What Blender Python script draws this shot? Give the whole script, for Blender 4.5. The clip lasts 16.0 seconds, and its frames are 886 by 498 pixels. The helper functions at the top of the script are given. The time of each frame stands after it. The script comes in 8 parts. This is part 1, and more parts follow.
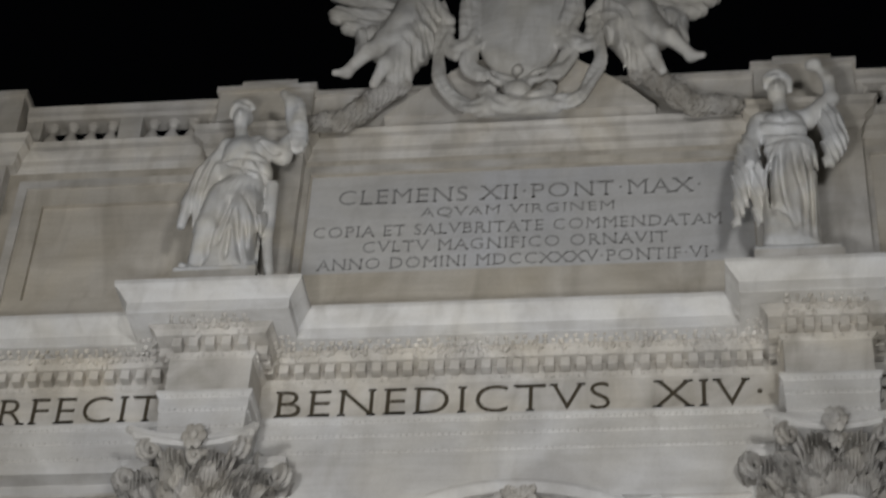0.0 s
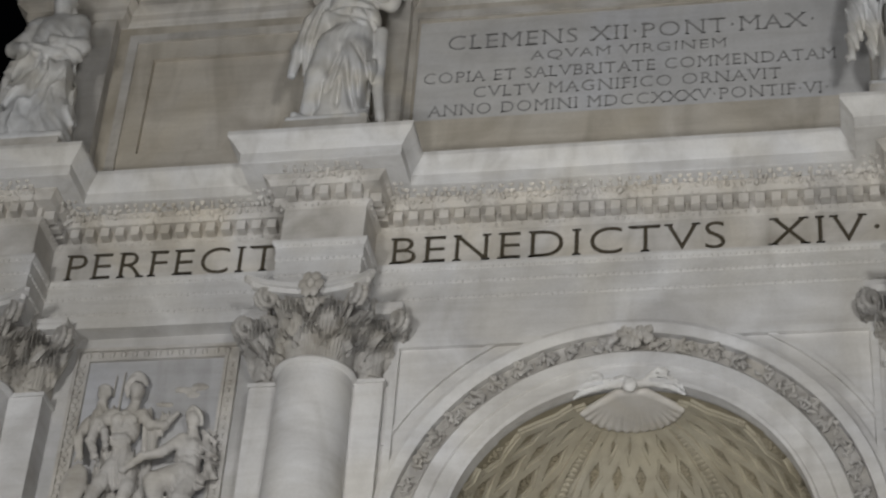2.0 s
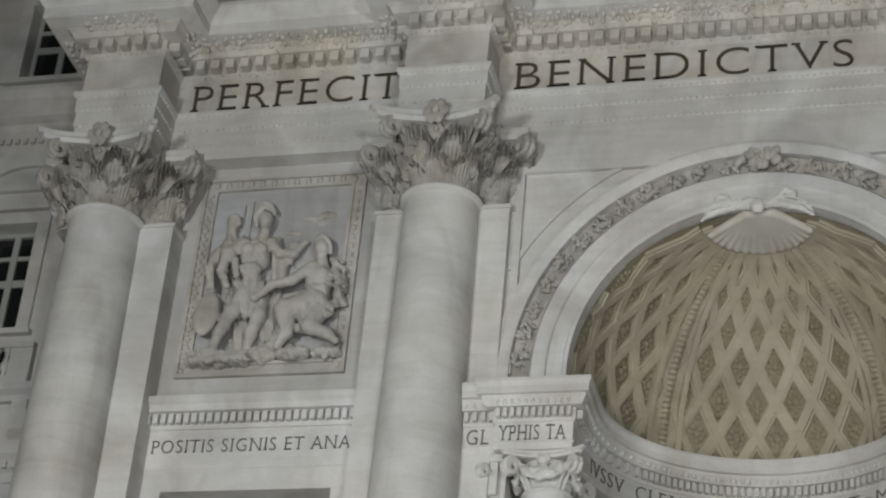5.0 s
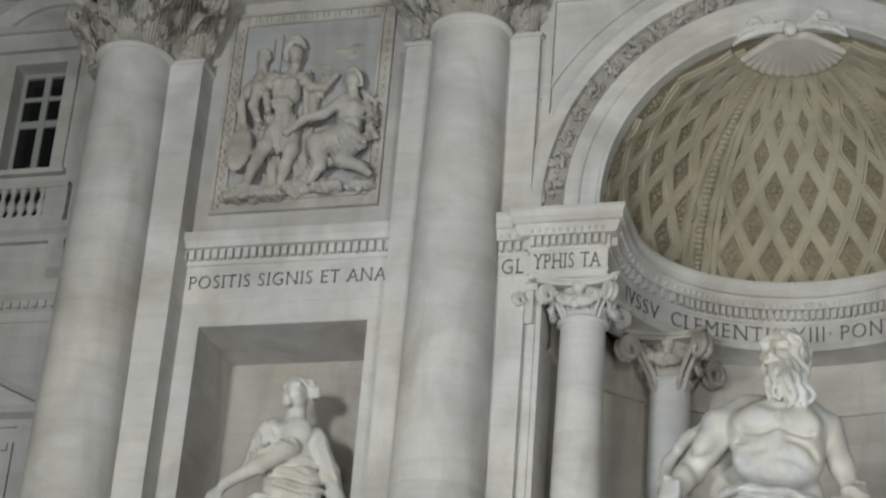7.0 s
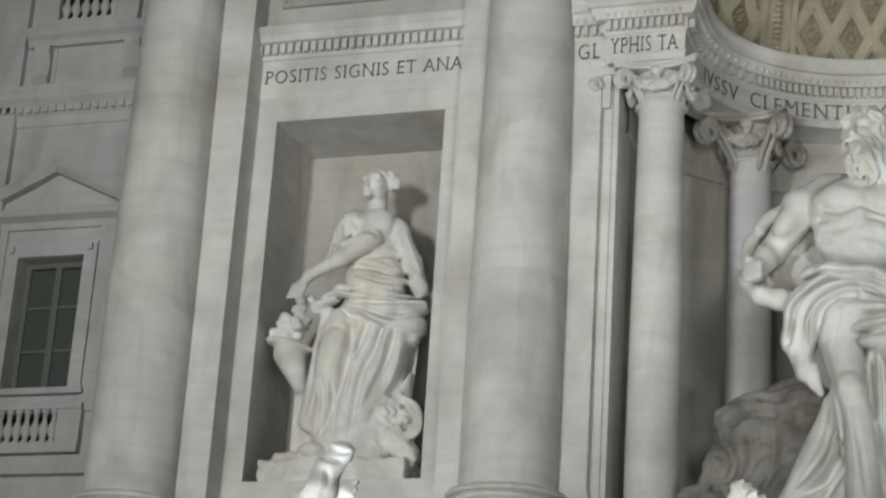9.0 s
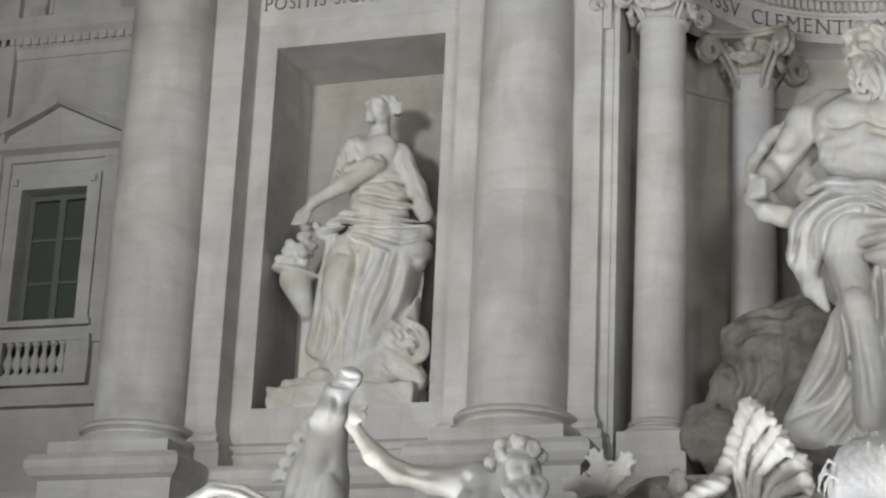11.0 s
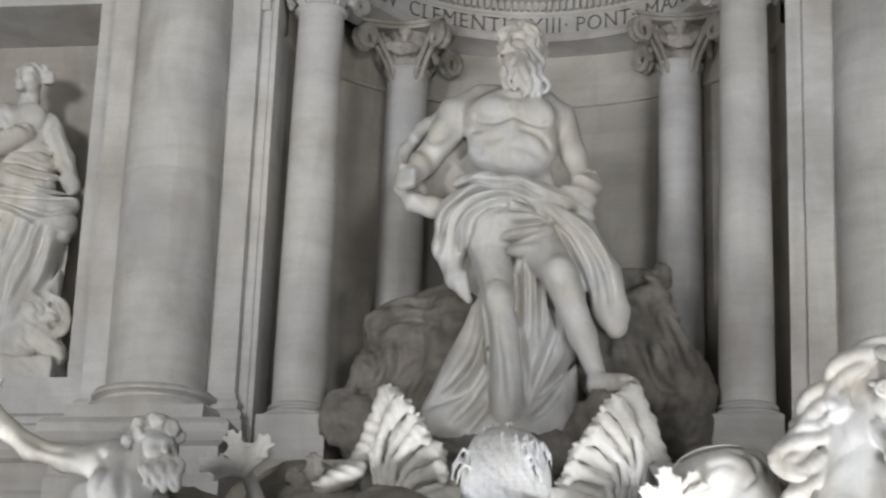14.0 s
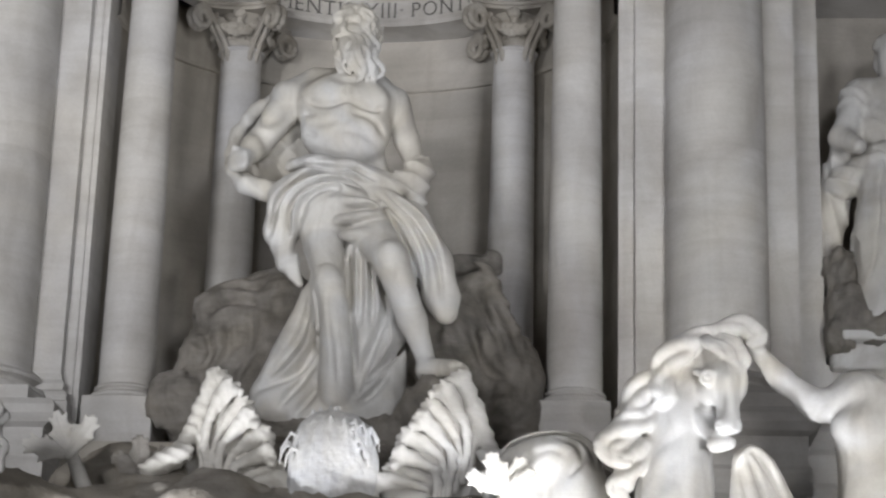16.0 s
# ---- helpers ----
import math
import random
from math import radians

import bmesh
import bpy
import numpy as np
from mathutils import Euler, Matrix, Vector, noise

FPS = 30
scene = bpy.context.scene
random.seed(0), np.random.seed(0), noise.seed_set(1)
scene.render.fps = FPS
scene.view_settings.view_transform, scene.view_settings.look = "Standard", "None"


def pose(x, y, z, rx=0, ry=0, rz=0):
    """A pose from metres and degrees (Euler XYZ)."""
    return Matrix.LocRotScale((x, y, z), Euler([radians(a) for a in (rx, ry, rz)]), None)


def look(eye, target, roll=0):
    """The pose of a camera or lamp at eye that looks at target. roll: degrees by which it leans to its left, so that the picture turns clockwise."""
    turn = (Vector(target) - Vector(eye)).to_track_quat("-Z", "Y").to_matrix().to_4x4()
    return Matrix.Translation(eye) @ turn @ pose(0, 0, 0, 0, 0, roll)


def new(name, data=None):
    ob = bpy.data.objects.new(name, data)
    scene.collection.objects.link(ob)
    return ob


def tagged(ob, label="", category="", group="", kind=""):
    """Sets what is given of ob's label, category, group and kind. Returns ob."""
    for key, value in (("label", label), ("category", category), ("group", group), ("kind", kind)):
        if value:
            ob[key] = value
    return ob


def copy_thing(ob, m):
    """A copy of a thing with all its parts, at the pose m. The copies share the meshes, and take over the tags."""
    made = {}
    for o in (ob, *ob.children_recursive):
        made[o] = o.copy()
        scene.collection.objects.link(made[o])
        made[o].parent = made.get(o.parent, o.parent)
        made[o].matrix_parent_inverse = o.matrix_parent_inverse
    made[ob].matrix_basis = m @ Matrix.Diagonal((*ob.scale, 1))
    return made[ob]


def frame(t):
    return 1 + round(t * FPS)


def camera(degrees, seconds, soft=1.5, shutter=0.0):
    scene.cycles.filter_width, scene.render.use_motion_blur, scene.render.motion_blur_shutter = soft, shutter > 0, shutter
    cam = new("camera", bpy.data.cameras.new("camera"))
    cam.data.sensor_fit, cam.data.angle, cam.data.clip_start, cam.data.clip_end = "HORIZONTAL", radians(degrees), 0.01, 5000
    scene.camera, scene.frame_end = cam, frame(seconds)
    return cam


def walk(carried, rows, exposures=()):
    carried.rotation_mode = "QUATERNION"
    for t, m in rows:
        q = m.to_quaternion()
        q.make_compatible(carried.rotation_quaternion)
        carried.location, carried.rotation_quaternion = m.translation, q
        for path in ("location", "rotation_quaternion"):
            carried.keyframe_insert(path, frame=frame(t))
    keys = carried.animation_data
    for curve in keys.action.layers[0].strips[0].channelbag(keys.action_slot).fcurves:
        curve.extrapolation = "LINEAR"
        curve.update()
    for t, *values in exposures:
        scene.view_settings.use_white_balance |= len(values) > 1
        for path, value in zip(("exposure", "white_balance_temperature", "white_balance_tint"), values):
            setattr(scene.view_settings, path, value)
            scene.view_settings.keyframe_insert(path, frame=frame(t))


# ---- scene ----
import collections
# One eye, turned by hand on a long lens: yaw, pitch and roll in degrees.
EYE = Vector((2.78, -24.0, 1.6))
cam = camera(23.55, 16.0, soft=2.3, shutter=0.5)
TURNS = [
    (0.0, 9.4545, 40.4712, 4.0263),
    (0.5, 10.2031, 38.7624, 3.8714),
    (1.0, 10.8939, 37.5857, 4.1311),
    (1.5, 11.8887, 36.8391, 4.5130),
    (2.0, 12.9046, 36.0564, 4.7310),
    (2.5, 13.8826, 35.3172, 4.7574),
    (3.0, 14.8715, 33.8294, 4.9554),
    (3.5, 15.6555, 32.5465, 4.7214),
    (3.7, 15.9336, 32.1070, 4.9946),
    (5.8, 16.3572, 30.3485, 5.6102),
    (6.0, 16.5554, 30.0065, 4.9801),
    (6.5, 16.7698, 28.2201, 5.2420),
    (7.0, 16.9804, 26.4415, 4.6724),
    (7.5, 17.0867, 25.1051, 4.5129),
    (8.0, 17.5527, 23.4501, 4.3468),
    (8.5, 18.2052, 21.9964, 4.0771),
    (9.0, 18.8265, 20.6094, 3.7780),
    (9.2, 18.9944, 20.0899, 3.6442),
    (11.3, 18.5762, 18.3720, 2.3148),
    (11.5, 17.9399, 18.1955, 2.2152),
    (12.0, 15.6733, 17.8878, 2.2275),
    (12.5, 13.5559, 18.1771, 2.4613),
    (13.0, 11.7686, 18.1818, 2.5725),
    (13.5, 10.2033, 18.3096, 2.3367),
    (14.0, 8.8306, 18.4711, 2.1354),
    (14.5, 7.5468, 18.4312, 1.6147),
    (15.0, 6.3080, 18.3804, 1.5276),
    (15.5, 5.1960, 18.2817, 1.6259),
    (16.0, 4.0368, 18.2041, 1.6402),
]


def aim(yaw, pitch, roll):
    y, p = radians(yaw), radians(pitch)
    way = Vector((-math.sin(y) * math.cos(p), math.cos(y) * math.cos(p), math.sin(p)))
    return look(EYE, EYE + way * 10, roll)


walk(cam, [(t, aim(a, b, c)) for t, a, b, c in TURNS], exposures=[(0.0, 0.1, 6500, 10), (3.5, 0.02, 6500, 10), (6.0, 0.0, 6500, 5), (9.0, 0.06, 6500, 5), (11.5, -0.08, 6500, 10), (13.2, -0.18, 6500, 10), (15.5, -0.05, 6500, 12), (16.0, -0.05, 6500, 12)])

# ---- night sky and floodlights ----
world = bpy.data.worlds.new("night")
scene.world = world
world.use_nodes = True
world.node_tree.nodes["Background"].inputs[0].default_value = (0.01, 0.011, 0.014, 1)
world.node_tree.nodes["Background"].inputs[1].default_value = 0.05


def flood(name, eye, target, power, size, colour, spread=150):
    lamp = bpy.data.lights.new(name, "AREA")
    lamp.shape, lamp.size, lamp.energy, lamp.color, lamp.spread = "DISK", size, power, colour, radians(spread)
    ob = new(name, lamp)
    ob.matrix_world = look(eye, target)
    return ob


WARM, COOL = (0.99, 0.99, 0.98), (0.97, 0.985, 1.0)
flood("floodlight_left", (-8.5, -26, 8.5), (-7.5, 0, 12.0), 400, 3.0, WARM, 66)
flood("floodlight_right", (8.5, -28, 10.0), (0.0, 0, 20.0), 310, 3.0, WARM, 70)
flood("floodlight_middle", (7.0, -14, 3.6), (3.2, 0, 8.8), 66, 2.6, WARM, 48)
# Unseen fill lamp, added to lift the dim lower left bay.
flood("floodlight_middle_left", (-9.0, -14, 3.6), (-5.6, 0, 8.6), 30, 2.6, WARM, 48)
flood("floodlight_front", (-0.5, -20, 3.5), (1.6, 0, 25.0), 255, 2.0, WARM, 84)
flood("floodlight_basin_left", (-5.3, -6.0, 2.8), (-4.9, -4.6, 6.6), 56, 0.25, COOL, 90)
flood("floodlight_shell_left", (-1.7, -5.3, 4.4), (-0.5, -3.2, 6.5), 25, 0.3, COOL, 100)
flood("floodlight_shell_right", (2.3, -5.3, 4.4), (1.1, -3.2, 6.5), 25, 0.3, COOL, 100)
flood("floodlight_basin_right", (2.75, -5.7, 3.0), (3.6, -4.6, 6.3), 44, 0.3, COOL, 90)


# ---- materials ----
def stone(name, light, dark, scale=1.0, bump=0.25, streak=0.4, rough=0.75, warm=(1.0, 0.985, 0.955), veins=0.4):
    m = bpy.data.materials.new(name)
    m.use_nodes = True
    n, l = m.node_tree.nodes, m.node_tree.links
    b = n["Principled BSDF"]
    b.inputs["Roughness"].default_value = rough
    b.inputs["Specular IOR Level"].default_value = 0.25
    co = n.new("ShaderNodeTexCoord")

    def tex(sc, detail, mult=(1, 1, 1)):
        mp = n.new("ShaderNodeMapping")
        mp.inputs["Scale"].default_value = mult
        t = n.new("ShaderNodeTexNoise")
        t.inputs["Scale"].default_value, t.inputs["Detail"].default_value, t.inputs["Distortion"].default_value = sc, detail, 0.8
        geo = n.new("ShaderNodeNewGeometry")
        l.new(geo.outputs["Position"], mp.inputs["Vector"])
        l.new(mp.outputs[0], t.inputs["Vector"])
        return t.outputs["Fac"]

    def ramp(src, a, c, lo, hi):
        r = n.new("ShaderNodeValToRGB")
        r.color_ramp.elements[0].position, r.color_ramp.elements[1].position = lo, hi
        r.color_ramp.elements[0].color, r.color_ramp.elements[1].color = (*a, 1), (*c, 1)
        l.new(src, r.inputs[0])
        return r.outputs[0]

    def mix(a, c, f, kind="MIX"):
        x = n.new("ShaderNodeMix")
        x.data_type, x.blend_type = "RGBA", kind
        x.inputs[0].default_value = f
        l.new(a, x.inputs[6])
        l.new(c, x.inputs[7])
        return x.outputs[2]

    big = ramp(tex(0.9 * scale, 6), dark, light, 0.3, 0.62)
    bands = ramp(tex(1.7 * scale, 5, (0.4, 0.4, 4.2)), (0.84, 0.83, 0.81), (1, 1, 1), 0.36, 0.56)
    runs = ramp(tex(1.5 * scale, 2.5, (1.5, 1.5, 0.3)), (0.72, 0.705, 0.68), (1, 1, 1), 0.30, 0.5)
    grain = ramp(tex(30 * scale, 4), (0.86, 0.86, 0.86), (1.0, 1.0, 1.0), 0.35, 0.6)
    c = mix(big, bands, veins, "MULTIPLY")
    c = mix(c, runs, streak, "MULTIPLY")
    c = mix(c, grain, 0.4, "MULTIPLY")
    tint = ramp(tex(0.5 * scale, 3), warm, (0.985, 0.992, 1.015), 0.36, 0.60)
    c = mix(c, tint, 1.0, "MULTIPLY")
    info = n.new("ShaderNodeObjectInfo")
    rr = ramp(info.outputs["Random"], (0.95, 0.95, 0.945), (1.0, 0.999, 0.997), 0, 1)
    c = mix(c, rr, 1.0, "MULTIPLY")
    l.new(c, b.inputs["Base Color"])
    bp = n.new("ShaderNodeBump")
    bp.inputs["Strength"].default_value, bp.inputs["Distance"].default_value = bump, 0.02
    l.new(tex(14 * scale, 6), bp.inputs["Height"])
    l.new(bp.outputs[0], b.inputs["Normal"])
    return m


def plain(name, colour, rough=0.6, metal=0.0):
    m = bpy.data.materials.new(name)
    m.use_nodes = True
    b = m.node_tree.nodes["Principled BSDF"]
    b.inputs["Base Color"].default_value = (*colour, 1)
    b.inputs["Roughness"].default_value, b.inputs["Metallic"].default_value = rough, metal
    return m


TRAV = stone("travertine", (0.69, 0.68, 0.665), (0.51, 0.495, 0.475))
ATTIC = stone("weathered_travertine", (0.69, 0.665, 0.625), (0.45, 0.425, 0.385), 1.1, 0.3, 0.65, warm=(1.0, 0.965, 0.90))
PALE = stone("washed_travertine", (0.76, 0.75, 0.73), (0.60, 0.585, 0.56), 1.2, 0.25, 0.5)
PANEL = stone("panel_marble", (0.63, 0.63, 0.635), (0.53, 0.53, 0.535), 0.7, 0.1, 0.3)
SLATE = stone("relief_ground_marble", (0.48, 0.48, 0.495), (0.38, 0.38, 0.39), 1.2, 0.2, 0.4)
FIELD = stone("dulled_travertine", (0.54, 0.53, 0.52), (0.42, 0.41, 0.395), 1.0, 0.25, 0.4)
GREY = stone("weathered_grey_stone", (0.70, 0.685, 0.655), (0.50, 0.485, 0.455), 2.0, 0.25, 0.5)
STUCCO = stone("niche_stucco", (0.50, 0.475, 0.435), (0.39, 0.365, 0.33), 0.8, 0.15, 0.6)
APSE = stone("apse_stucco", (0.57, 0.545, 0.505), (0.40, 0.38, 0.345), 0.8, 0.15, 0.7)
REAR = stone("grey_column_marble", (0.68, 0.68, 0.69), (0.54, 0.535, 0.535), 1.0, 0.15, 0.5)
SHELTER = stone("sheltered_travertine", (0.66, 0.615, 0.54), (0.48, 0.435, 0.365), 0.9, 0.25, 0.7)
SCALLOP = stone("scallop_stucco", (0.62, 0.585, 0.53), (0.50, 0.47, 0.42), 1.5, 0.2, 0.3)
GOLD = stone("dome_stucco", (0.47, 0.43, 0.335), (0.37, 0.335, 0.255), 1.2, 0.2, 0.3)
# Coffer ground and flowers coloured darker than the ribs: recess shade put into colour.
SHADEGOLD = stone("shaded_coffer_stucco", (0.345, 0.305, 0.22), (0.25, 0.22, 0.155), 1.5, 0.3, 0.3)
MARBLE = stone("carrara_marble", (0.77, 0.77, 0.76), (0.56, 0.55, 0.53), 2.0, 0.12, 0.45, 0.5, warm=(1.0, 0.965, 0.90), veins=0.1)
CARVED = stone("carved_travertine", (0.54, 0.52, 0.49), (0.36, 0.34, 0.31), 1.6, 0.4, 0.4)
WORN = stone("grimy_carved_travertine", (0.50, 0.48, 0.45), (0.28, 0.262, 0.235), 2.2, 0.45, 0.4)
REEF = stone("basin_travertine", (0.46, 0.43, 0.39), (0.28, 0.26, 0.23), 2.0, 0.8, 0.4, 0.85)
ROCK = stone("dark_rock", (0.34, 0.32, 0.295), (0.16, 0.15, 0.135), 2.4, 0.9, 0.3, 0.85)
SHELL = stone("pale_shell_travertine", (0.82, 0.81, 0.79), (0.66, 0.65, 0.62), 1.6, 0.3, 0.2)
PAVE = stone("basalt_paving", (0.10, 0.10, 0.10), (0.06, 0.06, 0.06), 1.5, 0.5, 0.2, 0.6)
INK = plain("bronze_letter", (0.062, 0.050, 0.032), 0.5)
CUT = plain("dark_cut_letter", (0.10, 0.097, 0.092), 0.8)
FADED = plain("faded_cut_letter", (0.28, 0.275, 0.27), 0.8)
GLASS = plain("dark_window_glass", (0.012, 0.013, 0.013), 0.12)
SHUTTER = plain("green_grey_shutter", (0.060, 0.072, 0.062), 0.5)
SHUTTERBAR = plain("shutter_bar_paint", (0.13, 0.14, 0.125), 0.5)
FRAMEPAINT = plain("grey_window_paint", (0.30, 0.31, 0.29), 0.5)


# ---- mesh helpers ----
def mesh_of(name, bm, mat, smooth=False):
    bmesh.ops.recalc_face_normals(bm, faces=bm.faces)
    me = bpy.data.meshes.new(name)
    bm.to_mesh(me)
    bm.free()
    me.materials.append(mat)
    if smooth:
        for p in me.polygons:
            p.use_smooth = True
        me.set_sharp_from_angle(angle=radians(40))
    return me


def part(name, bm, mat, parent=None, label="", smooth=False, at=None):
    ob = new(name, bm if isinstance(bm, bpy.types.Mesh) else mesh_of(name, bm, mat, smooth))
    if parent:
        ob.parent = parent
    if at is not None:
        ob.matrix_basis = at
    return tagged(ob, label)


def thing(name, label, category, group="", at=None):
    ob = tagged(new(name), label, category, group)
    if at is not None:
        ob.matrix_basis = at
    return ob


def structure(name, bm, mat, label, category="", smooth=False):
    return tagged(part(name, bm, mat, smooth=smooth), label, category or name.split("_")[0], "", "structure")


def box(bm, x0, x1, y0, y1, z0, z1):
    v = [bm.verts.new((x, y, z)) for x in (x0, x1) for y in (y0, y1) for z in (z0, z1)]
    for f in ((0, 1, 3, 2), (4, 6, 7, 5), (0, 4, 5, 1), (2, 3, 7, 6), (0, 2, 6, 4), (1, 5, 7, 3)):
        bm.faces.new([v[i] for i in f])
    return bm


def boxes(*rows):
    bm = bmesh.new()
    for r in rows:
        box(bm, *r)
    return bm


def lathe(profile, seg=32, bm=None, at=(0, 0), a0=0.0, a1=360.0):
    """Turns a profile of (radius, z) round an upright axis."""
    bm = bm or bmesh.new()
    whole = abs(a1 - a0) >= 359.9
    count = seg if whole else seg + 1
    rings = []
    for i in range(count):
        a = radians(a0 + (a1 - a0) * i / seg)
        rings.append([bm.verts.new((at[0] + r * math.cos(a), at[1] + r * math.sin(a), z)) for r, z in profile])
    for i in range(seg):
        p, q = rings[i], rings[(i + 1) % count]
        for k in range(len(profile) - 1):
            bm.faces.new((p[k], q[k], q[k + 1], p[k + 1]))
    return bm


def sweep(path, profile, bm=None, closed=False):
    """A moulding: a profile of (outwards, z) along a plan line of (x, y), mitred, outwards to the line's right."""
    bm = bm or bmesh.new()
    n, rings = len(path), []
    pts = [Vector(p) for p in path]
    for i, p in enumerate(pts):
        ways = []
        if i > 0 or closed:
            ways.append((p - pts[i - 1]).normalized())
        if i < n - 1 or closed:
            ways.append((pts[(i + 1) % n] - p).normalized())
        outs = [Vector((w.y, -w.x)) for w in ways]
        o = outs[0]
        if len(outs) == 2:
            o = outs[0] + outs[1]
            o = o / max(o.dot(outs[0]), 0.2)
        rings.append([bm.verts.new((p.x + o.x * d, p.y + o.y * d, z)) for d, z in profile])
    for i in range(n if closed else n - 1):
        a, b = rings[i], rings[(i + 1) % n]
        for k in range(len(profile) - 1):
            bm.faces.new((a[k], b[k], b[k + 1], a[k + 1]))
    if not closed:
        bm.faces.new(rings[0])
        bm.faces.new(rings[-1][::-1])
    return bm


def loft(rings, closed=True, caps=True, bm=None):
    bm = bm or bmesh.new()
    vs = [[bm.verts.new(p) for p in r] for r in rings]
    m = len(vs[0])
    for a, b in zip(vs, vs[1:]):
        for k in range(m if closed else m - 1):
            bm.faces.new((a[k], a[(k + 1) % m], b[(k + 1) % m], b[k]))
    if caps:
        bm.faces.new(vs[0][::-1])
        bm.faces.new(vs[-1])
    return bm


def words(text, width, height, depth, spacing=1.12):
    """Lettering as a mesh in the xz plane from (0, 0) to (width, height), facing -y."""
    cu = bpy.data.curves.new("lettering", "FONT")
    cu.body, cu.extrude, cu.space_character, cu.resolution_u, cu.offset = text, 0.02, spacing, 4, -0.014
    ob = new("lettering", cu)
    me = bpy.data.meshes.new_from_object(ob.evaluated_get(bpy.context.evaluated_depsgraph_get()))
    bpy.data.objects.remove(ob)
    co = np.empty(len(me.vertices) * 3, np.float32)
    me.vertices.foreach_get("co", co)
    co = co.reshape(-1, 3)
    lo, hi = co.min(0), co.max(0)
    s = (co - lo) / np.maximum(hi - lo, 1e-6)
    out = np.stack([s[:, 0] * width, -s[:, 2] * depth, s[:, 1] * height], 1)
    me.vertices.foreach_set("co", out.astype(np.float32).ravel())
    # small feet at the ends of the straight strokes, as on carved capitals
    bm = bmesh.new()
    bm.from_mesh(me)
    ends = []
    for lo_z, hi_z in ((0.95, 1.0), (0.0, 0.05)):
        near = collections.Counter(round(float(v), 3) for v in s[:, 1] if lo_z <= v <= hi_z)
        if near:
            level = near.most_common(1)[0][0]
            for e in bm.edges:
                a, b = e.verts
                if abs(a.co.z / height - level) < 0.003 and abs(b.co.z / height - level) < 0.003 and abs(a.co.y) < 1e-5 and abs(b.co.y) < 1e-5 and abs(a.co.x - b.co.x) > 1e-4:
                    ends.append((min(a.co.x, b.co.x), max(a.co.x, b.co.x), level))
    foot, thick = 0.075 * height, 0.045 * height
    for x0, x1, level in ends:
        wide = x1 - x0 > 0.3 * height
        z0 = level * height - (thick if level > 0.5 else 0)
        box(bm, x0 - foot, x1 + (0 if wide else foot), -depth * 1.01, -0.0005, z0, z0 + thick)
    bm.to_mesh(me)
    bm.free()
    return me


def inscribe(text, x0, x1, y, z, height, mat, parent, label, depth=0.02):
    me = words(text, x1 - x0, height, depth)
    me.materials.clear()
    me.materials.append(mat)
    return part("inscription", me, mat, parent, label, at=Matrix.Translation((x0, y, z)))

# ---- sculpture: solids blended from rounded limbs and masses, skinned on a grid ----
def limb(a, b, ra, rb, flat=1.0):
    """A tapered rounded limb from a to b; flat < 1 squeezes it from front to back."""
    a, b = np.array(a, np.float32), np.array(b, np.float32)
    lo, hi = np.minimum(a - ra, b - rb), np.maximum(a + ra, b + rb)

    def f(x, y, z):
        d = b - a
        px, py, pz = x - a[0], y - a[1], z - a[2]
        t = np.clip((px * d[0] + py * d[1] + pz * d[2]) / max(float(d @ d), 1e-9), 0, 1)
        qx, qy, qz = px - d[0] * t, (py - d[1] * t) / flat, pz - d[2] * t
        return np.sqrt(qx * qx + qy * qy + qz * qz) - (ra + (rb - ra) * t)
    return f, lo, hi


def mass(c, r, turn=0.0):
    """An ellipsoid; turn: degrees in the plane of the front."""
    c, r = np.array(c, np.float32), np.array(r, np.float32)
    m = float(r.max())
    ca, sa = math.cos(radians(turn)), math.sin(radians(turn))

    def f(x, y, z):
        px, py, pz = x - c[0], y - c[1], z - c[2]
        px, pz = px * ca + pz * sa, pz * ca - px * sa
        k0 = np.sqrt((px / r[0]) ** 2 + (py / r[1]) ** 2 + (pz / r[2]) ** 2)
        k1 = np.sqrt((px / r[0] ** 2) ** 2 + (py / r[1] ** 2) ** 2 + (pz / r[2] ** 2) ** 2)
        return k0 * (k0 - 1) / np.maximum(k1, 1e-6)
    return f, c - m, c + m


def block(c, r, soft=0.03):
    c, r = np.array(c, np.float32), np.array(r, np.float32)

    def f(x, y, z):
        qx, qy, qz = abs(x - c[0]) - r[0] + soft, abs(y - c[1]) - r[1] + soft, abs(z - c[2]) - r[2] + soft
        return np.sqrt(np.maximum(qx, 0) ** 2 + np.maximum(qy, 0) ** 2 + np.maximum(qz, 0) ** 2) + np.minimum(np.maximum(np.maximum(qx, qy), qz), 0) - soft
    return f, c - r, c + r


def ring(c, R, r, squash=1.0):
    """A ring that faces the viewer."""
    c = np.array(c, np.float32)
    e = np.array((R + r, r, R + r), np.float32)

    def f(x, y, z):
        q = np.sqrt((x - c[0]) ** 2 + ((z - c[2]) / squash) ** 2) - R
        return np.sqrt(q * q + (y - c[1]) ** 2) - r
    return f, c - e, c + e


def chain(points, radii, flat=1.0):
    return [limb(p, q, ra, rb, flat) for p, q, ra, rb in zip(points, points[1:], radii, radii[1:])]


def waves(seed, freq):
    """Smooth wandering noise, about -1 to 1."""
    rng = np.random.RandomState(seed)
    rows = [(rng.normal(size=3) * freq * (1 + 0.9 * i), rng.rand() * 6.28, 1 / (1 + 0.6 * i)) for i in range(4)]

    def f(x, y, z):
        s = 0
        for k, p, a in rows:
            s = s + a * np.sin(k[0] * x + k[1] * y + k[2] * z + p)
        return s / 2.0
    return f


